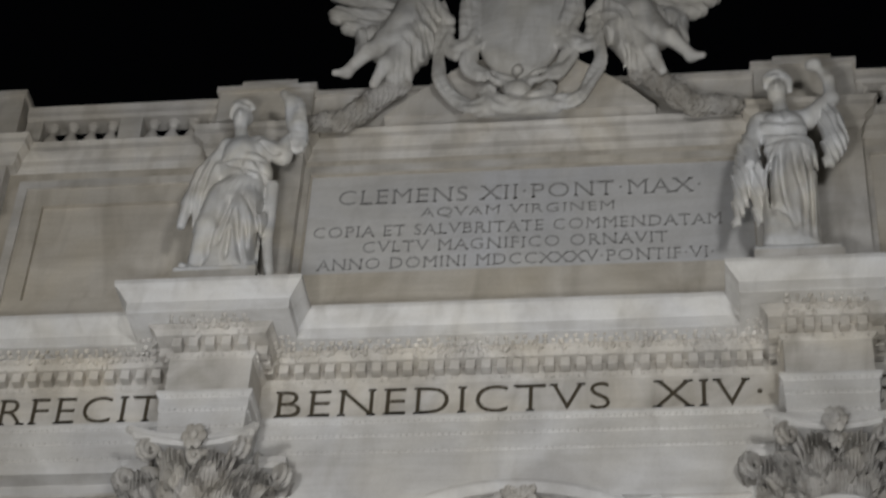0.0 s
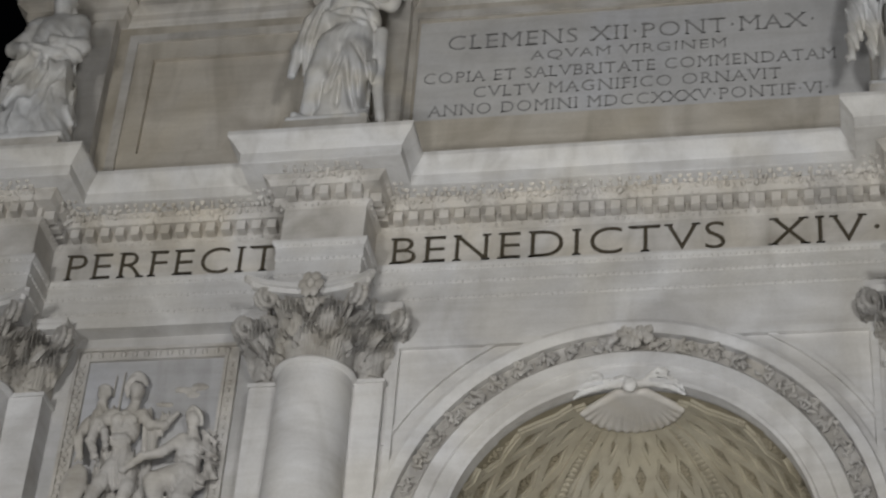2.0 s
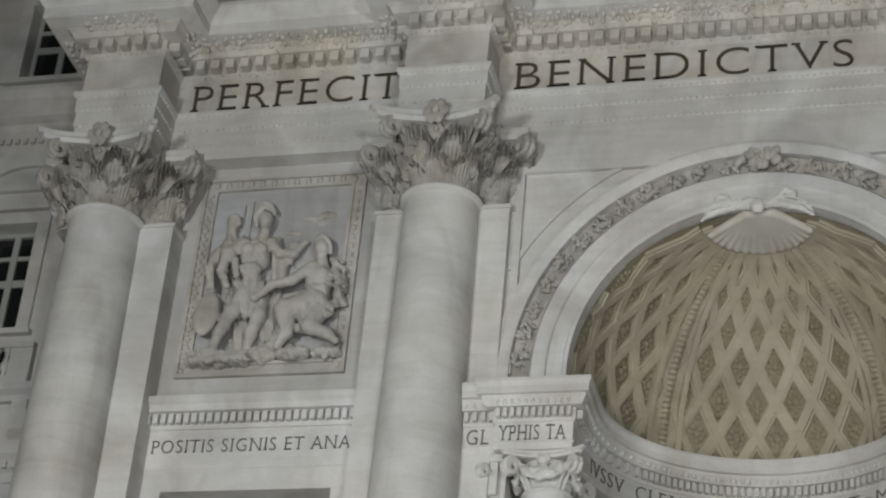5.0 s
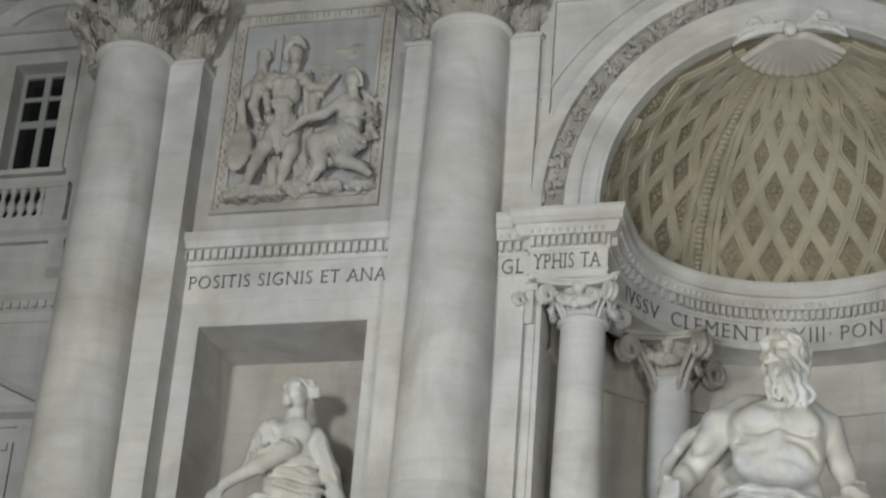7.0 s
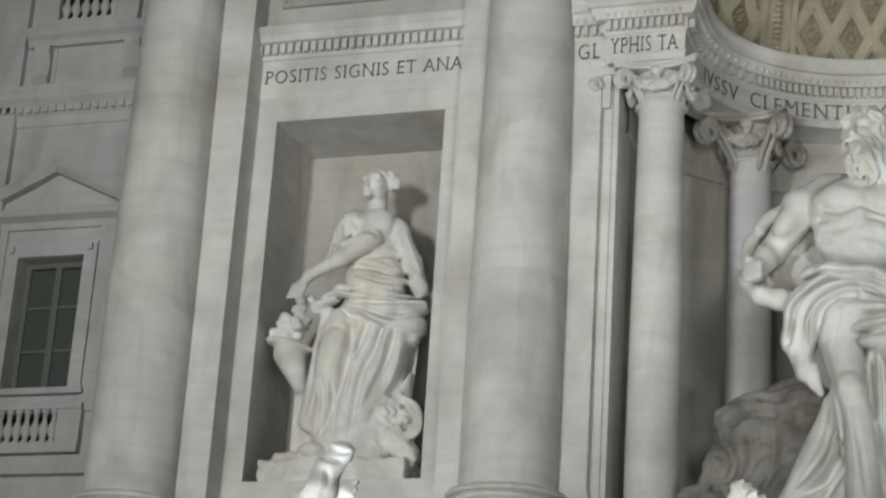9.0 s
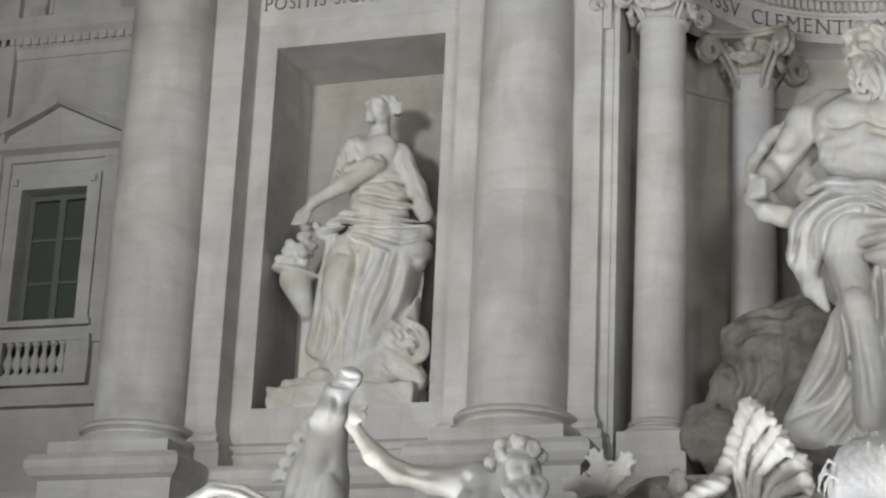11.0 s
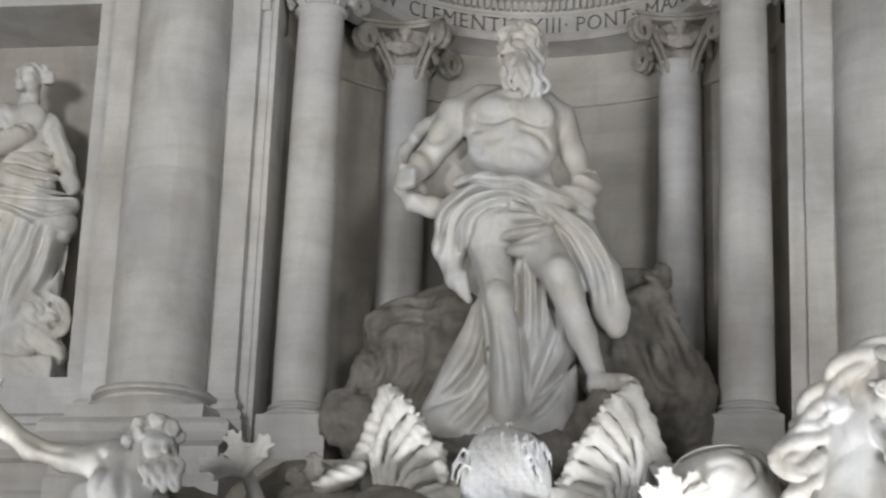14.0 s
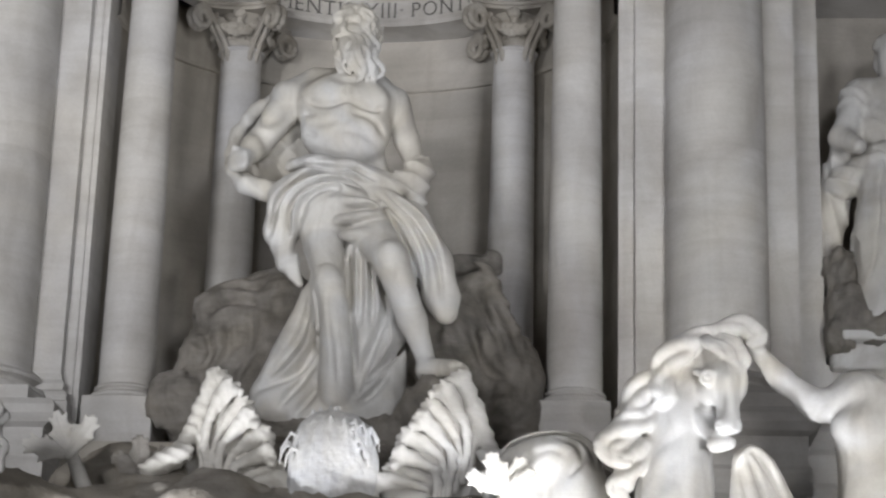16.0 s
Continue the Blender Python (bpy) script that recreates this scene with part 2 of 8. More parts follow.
def folds(way, freq, amp, seed, wander=1.5):
    """Cloth folds across a direction."""
    w = waves(seed, 2.2)

    def f(x, y, z):
        ph = freq * (way[0] * x + way[1] * y + way[2] * z) + wander * w(x, y, z)
        return amp * (np.abs(np.sin(ph)) ** 0.8 - 0.6)
    return f


def fan(x0, z0, count, amp, seed, wander=0.9):
    """Cloth folds that spread from a point."""
    w = waves(seed, 2.0)

    def f(x, y, z):
        ph = count * np.arctan2(x - x0 + 0.25 * y, z0 - z) + wander * w(x, y, z)
        return amp * (np.abs(np.sin(ph)) ** 0.8 - 0.6)
    return f


def arcs(cx, cz, freq, amp, seed, wander=0.8):
    """Cloth folds that sweep round a point."""
    w = waves(seed, 2.4)

    def f(x, y, z):
        ph = freq * np.sqrt((x - cx) ** 2 + (z - cz) ** 2 + 0.02) + wander * w(x, y, z)
        return amp * (np.abs(np.sin(ph)) ** 0.8 - 0.6)
    return f


def lumps(freq, amp, seed):
    w, v = waves(seed, freq), waves(seed + 7, freq * 1.7)
    return lambda x, y, z: -amp * (np.abs(w(x, y, z)) + 0.6 * np.abs(v(x, y, z)) - 0.5)


def grooves(lines, y0):
    """Furrows along lines of (x, z) points on a front: each (points, width, depth). Only in front of y0."""
    segs = [(np.array(p), np.array(q), w, d) for pts, w, d in lines for p, q in zip(pts, pts[1:])]

    def f(x, y, z):
        s = 0
        for p, q, w, d in segs:
            e = q - p
            t = np.clip(((x - p[0]) * e[0] + (z - p[1]) * e[1]) / float(e @ e), 0, 1)
            r2 = (x - p[0] - e[0] * t) ** 2 + (z - p[1] - e[1] * t) ** 2
            s = np.maximum(s, d * np.exp(-r2 / w ** 2))
        return s * (y < y0)
    return f


def curve(points, n=6):
    """A smooth curve through points."""
    P = [np.array(p, float) for p in points]
    P = [2 * P[0] - P[1]] + P + [2 * P[-1] - P[-2]]
    out = []
    for a, b, c, d in zip(P, P[1:], P[2:], P[3:]):
        for i in range(n):
            t = i / n
            out.append(0.5 * (2 * b + (c - a) * t + (2 * a - 5 * b + 4 * c - d) * t * t + (3 * b - a - 3 * c + d) * t ** 3))
    return out + [P[-2]]


def strokes(lines, y0):
    """Ridges (height > 0) and furrows (height < 0) along smooth lines on a front: each (points, width, height), fading at both ends."""
    rows = []
    for pts, w, h in lines:
        c = curve(pts)
        m = len(c) - 1
        rows += [(p, q, w, h, i / m, 1 / m) for i, (p, q) in enumerate(zip(c, c[1:]))]

    def f(x, y, z):
        up, down = 0, 0
        for p, q, w, h, s0, ds in rows:
            e = q - p
            t = np.clip(((x - p[0]) * e[0] + (z - p[1]) * e[1]) / max(float(e @ e), 1e-9), 0, 1)
            s = s0 + ds * t
            r2 = (x - p[0] - e[0] * t) ** 2 + (z - p[1] - e[1] * t) ** 2
            v = abs(h) * np.exp(-r2 / w ** 2) * np.minimum(1, np.minimum(0.25 + 4 * s, 0.25 + 4 * (1 - s)))
            if h > 0:
                up = np.maximum(up, v)
            else:
                down = np.maximum(down, v)
        return (down - up) * (y < y0)
    return f


def locks(points, radii, strands=3, spread=0.9, seed=1):
    """A lock of hair: thin strands that run side by side along a smooth line."""
    c = curve(points, 4)
    r = np.interp(np.linspace(0, len(radii) - 1, len(c)), range(len(radii)), radii)
    out = []
    for j in range(strands):
        row = []
        for i, p in enumerate(c):
            e = c[min(i + 1, len(c) - 1)] - c[max(i - 1, 0)]
            side = np.array((-e[2], 0, e[0])) / max(math.hypot(e[0], e[2]), 1e-6)
            o = (j - (strands - 1) / 2) / max(strands - 1, 1) * 2
            row.append(tuple(p + side * o * r[i] * spread * (0.8 + 0.25 * math.sin(i * 0.9 + j + seed)) + np.array((0, -0.25 * r[i] * math.cos(i * 0.8 + 2.1 * j + seed), 0))))
        out += chain(row, [v * (0.62 if strands > 1 else 1) for v in r])
    return out


def smin(a, b, k):
    h = np.maximum(k - np.abs(a - b), 0) / k
    return np.minimum(a, b) - h * h * k * 0.25


def skin(F, lo, h):
    """Surface of F = 0 on a grid, as vertices and quads."""
    n = np.array(F.shape)
    s = F < 0
    idx = -np.ones(n - 1, np.int64)
    cs = np.zeros(n - 1, np.int8)
    for i in (0, 1):
        for j in (0, 1):
            for k in (0, 1):
                cs += s[i:n[0] - 1 + i, j:n[1] - 1 + j, k:n[2] - 1 + k]
    cells = np.argwhere((cs > 0) & (cs < 8))
    idx[tuple(cells.T)] = np.arange(len(cells))
    acc, cnt = np.zeros((len(cells), 3)), np.zeros(len(cells))
    corners = [(i, j, k) for i in (0, 1) for j in (0, 1) for k in (0, 1)]
    for a in corners:
        for ax in range(3):
            if a[ax] == 0:
                b = list(a)
                b[ax] = 1
                fa, fb = F[tuple((cells + a).T)], F[tuple((cells + b).T)]
                m = (fa < 0) != (fb < 0)
                t = fa[m] / (fa[m] - fb[m])
                p = np.tile(np.array(a, float), (m.sum(), 1))
                p[:, ax] += t
                acc[m] += p
                cnt[m] += 1
    verts = np.array(lo) + h * (cells + acc / cnt[:, None])
    quads = []
    for ax in range(3):
        u, v = (ax + 1) % 3, (ax + 2) % 3
        sl0, sl1 = [slice(None)] * 3, [slice(None)] * 3
        sl0[ax], sl1[ax] = slice(0, n[ax] - 1), slice(1, n[ax])
        e = np.argwhere(s[tuple(sl0)] != s[tuple(sl1)])
        e = e[(e[:, u] > 0) & (e[:, v] > 0) & (e[:, u] < n[u] - 1) & (e[:, v] < n[v] - 1)]
        inside = s[tuple(e.T)]
        q = []
        for du, dv in ((1, 1), (0, 1), (0, 0), (1, 0)):
            c = e.copy()
            c[:, u] -= du
            c[:, v] -= dv
            q.append(idx[tuple(c.T)])
        q = np.stack(q, 1)
        q[~inside] = q[~inside][:, ::-1]
        quads.append(q)
    return verts, np.concatenate(quads)


def sculpt(name, groups, h, mat, label, category="statue", group="", blend=0.06):
    """groups: (solids, softness, relief or None). Returns one mesh object."""
    lo = np.min([p[1] for g in groups for p in g[0]], 0) - 0.16
    hi = np.max([p[2] for g in groups for p in g[0]], 0) + 0.16
    n = np.ceil((hi - lo) / h).astype(int) + 1
    ax = [(lo[i] + h * np.arange(n[i])).astype(np.float32) for i in range(3)]
    F = np.full(n, 0.5, np.float32)
    for solids, k, relief in groups:
        G = np.full(n, 0.5, np.float32)
        glo, ghi = np.full(3, 10 ** 6), np.zeros(3, int)
        for f, a, b in solids:
            i0 = np.maximum(np.floor((a - 0.15 - k - lo) / h).astype(int), 0)
            i1 = np.minimum(np.ceil((b + 0.15 + k - lo) / h).astype(int) + 1, n)
            glo, ghi = np.minimum(glo, i0), np.maximum(ghi, i1)
            sl = tuple(slice(p, q) for p, q in zip(i0, i1))
            x, y, z = ax[0][i0[0]:i1[0], None, None], ax[1][None, i0[1]:i1[1], None], ax[2][None, None, i0[2]:i1[2]]
            G[sl] = smin(G[sl], f(x, y, z).astype(np.float32), k)
        sl = tuple(slice(p, q) for p, q in zip(glo, ghi))
        if relief:
            x, y, z = ax[0][glo[0]:ghi[0], None, None], ax[1][None, glo[1]:ghi[1], None], ax[2][None, None, glo[2]:ghi[2]]
            G[sl] += relief(x, y, z).astype(np.float32) * np.clip(1.5 - np.abs(G[sl]) * 6, 0, 1)
        F[sl] = smin(F[sl], G[sl], blend)
    verts, quads = skin(F, lo, h)
    me = bpy.data.meshes.new(name)
    me.from_pydata(verts.tolist(), [], quads.tolist())
    me.materials.append(mat)
    me.polygons.foreach_set("use_smooth", [True] * len(me.polygons))
    me.update()
    return tagged(new(name, me), label, category, group)


def carve(name, groups, h, mat, parent, label="", blend=0.03):
    """A sculpted piece as a part of a thing."""
    ob = sculpt(name, groups, h, mat, label, blend=blend)
    del ob["category"]
    ob.parent = parent
    return ob


def both(*fs):
    return lambda x, y, z: sum(f(x, y, z) for f in fs)


def deeper(f, k=1.4):
    return lambda x, y, z: k * f(x, y, z)



# ---- levels and plan of the front ----
COLX, OUTX, COLY = 4.32, 9.24, -0.2
RES = 0.6
Z_PED, Z_NECK, Z_ARCHI, Z_FRIEZE, Z_CORN, Z_TOP = 7.33, 17.25, 18.42, 19.27, 19.83, 20.72
FRONT = -0.72
PLAN = [(-OUTX - RES, 0.9), (-OUTX - RES, FRONT), (-OUTX + RES, FRONT), (-OUTX + RES, 0.0), (-COLX - RES, 0.0), (-COLX - RES, FRONT), (-COLX + RES, FRONT), (-COLX + RES, 0.0)]
PLAN = PLAN + [(-x, y) for x, y in reversed(PLAN)]

ground = structure("ground", boxes((-200, 200, -200, 200, -0.4, 0.0)), PAVE, "dark basalt paving of the square at night", "ground")

# entablature: architrave with three fasciae, plain frieze, cornice
structure("architrave", sweep(PLAN, [(-0.3, Z_ARCHI), (0.0, Z_ARCHI), (0.0, 18.64), (0.02, 18.66), (0.02, 18.90), (0.04, 18.93), (0.04, 19.12), (0.07, 19.15), (0.09, 19.19), (0.09, 19.23), (0.0, Z_FRIEZE), (-0.3, Z_FRIEZE)]), TRAV, "pale travertine architrave stepped in three bands", "architrave")
frieze = structure("frieze", sweep(PLAN, [(-0.3, Z_FRIEZE + 0.002), (0.0, Z_FRIEZE + 0.002), (0.0, Z_CORN), (-0.3, Z_CORN)]), ATTIC, "flat travertine frieze carrying bronze lettering", "frieze")
cornice = structure("cornice", sweep(PLAN, [(-0.3, Z_CORN + 0.002), (0.0, Z_CORN + 0.002), (0.03, 19.85), (0.08, 19.9), (0.02, 19.93), (0.02, 20.10), (0.20, 20.12), (0.24, 20.2), (0.30, 20.24), (0.30, 20.258), (-0.3, 20.258)]), ATTIC, "deep moulded travertine cornice breaking forward over the columns", "cornice")
part("corona", sweep(PLAN, [(-0.3, 20.262), (0.56, 20.262), (0.58, 20.27), (0.58, 20.44), (0.60, 20.46), (0.63, 20.50), (0.68, 20.56), (0.74, 20.62), (0.76, 20.65), (0.76, Z_TOP), (-0.3, Z_TOP + 0.05)]), PALE, cornice, "rain-washed pale upper moulding")


def along(path, off, step, size, z0, z1, deep, lo=0, hi=None):
    """Places of small blocks along a plan line."""
    out = []
    for (x0, y0), (x1, y1) in list(zip(path, path[1:]))[lo:hi]:
        w = Vector((x1 - x0, y1 - y0))
        length = w.length
        w.normalize()
        o = Vector((w.y, -w.x))
        n = max(1, int(length / step))
        for i in range(n):
            p = Vector((x0, y0)) + w * (length * (i + 0.5) / n) + o * off
            out.append((p, w, o))
    return out


# dentils: each block a piece of its own on one mesh
dentil_mesh = mesh_of("dentil", boxes((-0.066, 0.066, -0.17, 0.0, 19.945, 20.095)), ATTIC)
for p, w, o in along(PLAN[0:8], 0.02, 0.225, 0.1, 0, 0, 0) + along(PLAN[7:12], 0.02, 0.225, 0.1, 0, 0, 0):
    part("dentil", dentil_mesh, ATTIC, cornice, at=Matrix.Translation((p.x, p.y, 0)) @ Matrix.Rotation(math.atan2(w.y, w.x), 4, "Z"))


def eggs(path, off, step, rad, z, lo=0, hi=None):
    """A row of egg-and-dart bosses in one mesh."""
    bm = bmesh.new()
    for p, w, o in along(path, off, step, 0, 0, 0, 0, lo, hi):
        bmesh.ops.create_icosphere(bm, subdivisions=1, radius=rad, matrix=Matrix.Translation((p.x, p.y, z)) @ Matrix.Diagonal((0.8, 0.8, 1.2, 1)))
    return bm


def carving(path, off, step, rad, z, seed):
    """A weathered band of small carved leaves and buds in one mesh."""
    bm, rng = bmesh.new(), random.Random(seed)
    for p, w, o in along(path, off, step, 0, 0, 0, 0):
        j = lambda a: rng.uniform(-a, a)
        r = rad * rng.uniform(0.7, 1.15)
        m = Matrix.Translation((p.x + j(rad * 0.4), p.y + j(rad * 0.3), z + j(rad * 0.35))) @ Matrix.Rotation(j(0.7), 4, (o.x, o.y, 0))
        bmesh.ops.create_icosphere(bm, subdivisions=1, radius=r, matrix=m @ Matrix.Diagonal((rng.uniform(0.6, 1.0), rng.uniform(0.6, 1.0), rng.uniform(0.8, 1.3), 1)))
    return bm


for k, (off, step, rad, z) in enumerate(((0.19, 0.115, 0.060, 20.165), (0.27, 0.10, 0.055, 20.225), (0.36, 0.115, 0.055, 20.262), (0.47, 0.14, 0.050, 20.265))):
    tagged(part("leaf_moulding", carving(PLAN[0:12], off, step, rad, z, 30 + k), ATTIC, cornice, "weathered carved leaf moulding", smooth=True), kind="stuff")
tagged(part("bead_moulding", carving(PLAN[0:12], 0.05, 0.09, 0.034, 19.875, 40), ATTIC, cornice, smooth=True), kind="stuff")
for z, off in ((18.655, 0.015), (18.92, 0.035), (19.14, 0.06)):
    tagged(part("bead_moulding", eggs(PLAN[1:12], off, 0.085, 0.024, z), TRAV, cornice, smooth=True), kind="stuff")

inscribe("PERFECIT", -8.37, -5.18, -0.002, 19.29, 0.46, INK, frieze, "dark bronze capital letters")
inscribe("BENEDICTVS", -3.45, 1.30, -0.002, 19.29, 0.46, INK, frieze, "dark bronze capital letters")
inscribe("XIV·", 1.93, 3.42, -0.002, 19.29, 0.46, INK, frieze, "dark bronze capital letters")
inscribe("PON·", 4.98, 6.68, -0.002, 19.29, 0.46, INK, frieze, "dark bronze capital letters")


# ---- walls of the central block ----
def wall_with_holes(x0, x1, z0, z1, y0, y1, holes):
    """An upright wall between y0 and y1 with square openings (hx0, hx1, hz0, hz1)."""
    bm = bmesh.new()
    xs = sorted({x0, x1, *[h[0] for h in holes], *[h[1] for h in holes]})
    zs = sorted({z0, z1, *[h[2] for h in holes], *[h[3] for h in holes]})
    for a, b in zip(xs, xs[1:]):
        for c, d in zip(zs, zs[1:]):
            m = ((a + b) / 2, (c + d) / 2)
            if not any(h[0] < m[0] < h[1] and h[2] < m[1] < h[3] for h in holes):
                box(bm, a, b, y0, y1, c, d)
    bmesh.ops.remove_doubles(bm, verts=bm.verts, dist=1e-4)
    return bm


NX0, NX1, NZ0, NZ1 = -7.87, -5.50, 8.13, 13.1
SETBACK = 1.0125


def set_back(side):
    """The bay walls lie 0.3 m behind the pilasters: their drawing, made in the front plane, moved back and enlarged to suit."""
    e = Vector((side * EYE.x, EYE.y, EYE.z))
    return Matrix.Translation(e) @ Matrix.Scale(SETBACK, 4) @ Matrix.Translation(-e)


for side, name in ((1, "left"), (-1, "right")):
    a, b = sorted((side * NX0, side * NX1))
    ex0, ex1 = sorted((side * -OUTX, side * -COLX))
    w = structure("wall_bay_" + name, wall_with_holes(ex0, ex1, 6.0, Z_ARCHI, 0.0, 1.6, [(a, b, NZ0, NZ1)]), TRAV, "pale travertine bay wall with a square niche", "wall")
    w.matrix_basis = set_back(side)
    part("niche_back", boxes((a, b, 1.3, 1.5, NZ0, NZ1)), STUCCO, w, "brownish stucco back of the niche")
    # band with a small cornice over the niche
    inner, outer = sorted((side * -5.16, side * -8.40))
    band = [(outer if side < 0 else inner, -0.02), (inner if side < 0 else outer, -0.02)]
    band = sorted(band)
    part("band_cornice", sweep(band, [(-0.02, 14.0), (0.02, 14.0), (0.03, 14.05), (0.03, 14.2), (0.14, 14.22), (0.17, 14.3), (0.22, 14.34), (0.22, 14.42), (-0.02, 14.47)]), TRAV, w, "small moulded cornice over the niche")
    part("band_frieze", boxes((band[0][0], band[1][0], -0.012, 0.0, 13.42, 14.0)), TRAV, w)
    tooth = mesh_of("tooth", boxes((-0.036, 0.036, -0.085, 0.0, 14.06, 14.195)), TRAV)
    bud = eggs([(band[0][0] + 0.05, band[0][1]), (band[1][0] - 0.05, band[1][1])], 0.13, 0.1, 0.035, 14.26)
    tagged(part("egg_moulding", bud, TRAV, w, smooth=True), kind="stuff")
    for i in range(28):
        part("tooth", tooth, TRAV, w, at=Matrix.Translation((band[0][0] + 0.12 + i * (band[1][0] - band[0][0] - 0.24) / 27, -0.05, 0)))
    part("niche_sill", sweep([(ex0 + 0.9, 0.0), (ex1 - 0.9, 0.0)], [(-0.3, 7.32), (0.12, 7.32), (0.12, 7.5), (0.08, 7.54), (0.08, 7.62), (0.0, 7.68), (-0.3, 7.68)]), TRAV, w)
    # sunk panel of the relief
    f0, f1 = sorted((side * -8.40, side * -5.16))
    part("dull_field", boxes((f0, f1, -0.008, 0.0, 14.49, Z_ARCHI - 0.004)), FIELD, w, "duller stone round the relief")
    r0, r1 = sorted((side * -7.93, side * -5.50))
    def surround(p, q, y0, y1):
        """Four sides of a frame of width q - p, set inwards from the panel's edge."""
        return boxes((r0 + p, r1 - p, y0, y1, 18.02 - q, 18.02 - p), (r0 + p, r1 - p, y0, y1, 14.78 + p, 14.78 + q), (r0 + p, r0 + q, y0, y1, 14.78 + q, 18.02 - q), (r1 - q, r1 - p, y0, y1, 14.78 + q, 18.02 - q))
    part("relief_frame", surround(0.0, 0.05, -0.075, 0.0), CARVED, w, "carved frame of a relief panel")
    part("frame_bed", surround(0.05, 0.17, -0.03, 0.0), CARVED, w)
    part("inner_fillet", surround(0.17, 0.215, -0.065, 0.0), CARVED, w)
    part("relief_ground", boxes((r0 + 0.21, r1 - 0.21, -0.012, 0.0, 14.99, 17.81)), SLATE, w)
    tagged(part("frame_bosses", eggs([(r0 + 0.1, 0), (r1 - 0.1, 0)], 0.04, 0.17, 0.055, 17.91), CARVED, w, smooth=True), kind="stuff")
    bb = bmesh.new()
    for k in range(40):
        for xx in (r0 + 0.1, r1 - 0.1):
            bmesh.ops.create_icosphere(bb, subdivisions=1, radius=0.05, matrix=Matrix.Translation((xx + (0.018 if k % 2 else -0.018), -0.04, 14.9 + k * 0.073)) @ Matrix.Diagonal((0.9, 0.7, 0.9, 1)))
    tagged(part("frame_leaves", bb, CARVED, w, smooth=True), kind="stuff")
    if side > 0:
        inscribe("POSITIS SIGNIS ET ANA", -8.08, -5.30, -0.014, 13.66, 0.19, CUT, w, "dark cut capital letters", 0.012)

# flat pilasters behind the columns, standing proud of the bay walls
for side in (1, -1):
    for cx in (side * COLX, side * OUTX):
        x0, x1 = (cx - 0.95, cx + 0.95) if abs(cx) < 5 else sorted((cx + side * 0.6, cx - side * 0.95))
        p = thing("pilaster", "flat pale travertine pilaster behind a giant column", "pilaster", "pilasters of the front")
        part("shaft", boxes((x0, x1, -0.13, 0.36, 7.9, Z_NECK - 0.05)), TRAV, p)
        part("neck_fillet", boxes((x0 - 0.025, x1 + 0.025, -0.155, 0.36, Z_NECK - 0.048, Z_NECK + 0.01)), TRAV, p)
        part("base", sweep([(x0, 0.3), (x0, -0.13), (x1, -0.13), (x1, 0.3)], [(-0.2, 7.33), (0.14, 7.33), (0.14, 7.53), (0.11, 7.55), (0.13, 7.60), (0.10, 7.66), (0.05, 7.69), (0.07, 7.76), (0.03, 7.82), (0.01, 7.897), (-0.2, 7.897)]), TRAV, p, "moulded base")

# ---- arch wall with spandrels ----
R_OPEN = 2.45
Z_SPRING = 14.64


def arch_wall():
    bm = bmesh.new()
    N = 48
    x0, x1 = -COLX, COLX
    def ring(y):
        inn = [bm.verts.new((R_OPEN * math.cos(math.pi * i / N), y, Z_SPRING + R_OPEN * math.sin(math.pi * i / N))) for i in range(N + 1)]
        out = []
        for i in range(N + 1):
            a = math.pi * i / N
            c, s = math.cos(a), math.sin(a)
            k = min(x1 / max(abs(c), 1e-6), (Z_ARCHI - Z_SPRING) / max(s, 1e-6))
            out.append(bm.verts.new((k * c, y, Z_SPRING + k * s)))
        return inn, out
    fi, fo = ring(0.0)
    bi, bo = ring(0.14)
    for i in range(N):
        bm.faces.new((fi[i], fo[i], fo[i + 1], fi[i + 1]))
        bm.faces.new((bi[i], bi[i + 1], bo[i + 1], bo[i]))
        bm.faces.new((fi[i], fi[i + 1], bi[i + 1], bi[i]))
        bm.faces.new((fo[i], bo[i], bo[i + 1], fo[i + 1]))
    return bm


def arch_wall_with_feet():
    bm = arch_wall()
    for x0, x1 in ((-COLX, -R_OPEN), (R_OPEN, COLX)):
        box(bm, x0, x1, 0.0, 0.14, Z_SPRING - 0.3, Z_SPRING)
    return bm


archw = structure("wall_arch", arch_wall_with_feet(), TRAV, "pale spandrel wall round the great arch", "wall")


def arch_band(profile, N=64, a0=0.0, a1=180.0):
    """A band bent round the arch: profile of (radius, out)."""
    rings = []
    for i in range(N + 1):
        a = radians(a0 + (a1 - a0) * i / N)
        rings.append([(r * math.cos(a), -o, Z_SPRING + r * math.sin(a)) for r, o in profile])
    if a1 - a0 > 179:
        # upright feet down to the impost
        rings = [[(x, y, z - 0.3) for x, y, z in rings[0]]] + rings + [[(x, y, z - 0.3) for x, y, z in rings[-1]]]
    return loft(rings)


part("archivolt", arch_band([(2.45, 0.004), (2.45, 0.09), (2.50, 0.10), (2.52, 0.06), (2.72, 0.06), (2.74, 0.10), (2.92, 0.10), (2.95, 0.07), (2.96, 0.004)]), TRAV, archw, "smooth white archivolt", smooth=True)
part("garland_bed", arch_band([(2.97, 0.004), (2.97, 0.012), (3.21, 0.012), (3.21, 0.004)]), WORN, archw)
part("outer_moulding", arch_band([(3.22, 0.004), (3.22, 0.12), (3.27, 0.16), (3.36, 0.17), (3.39, 0.08), (3.48, 0.06), (3.48, 0.004)]), TRAV, archw, "raised outer moulding of the arch", smooth=True)


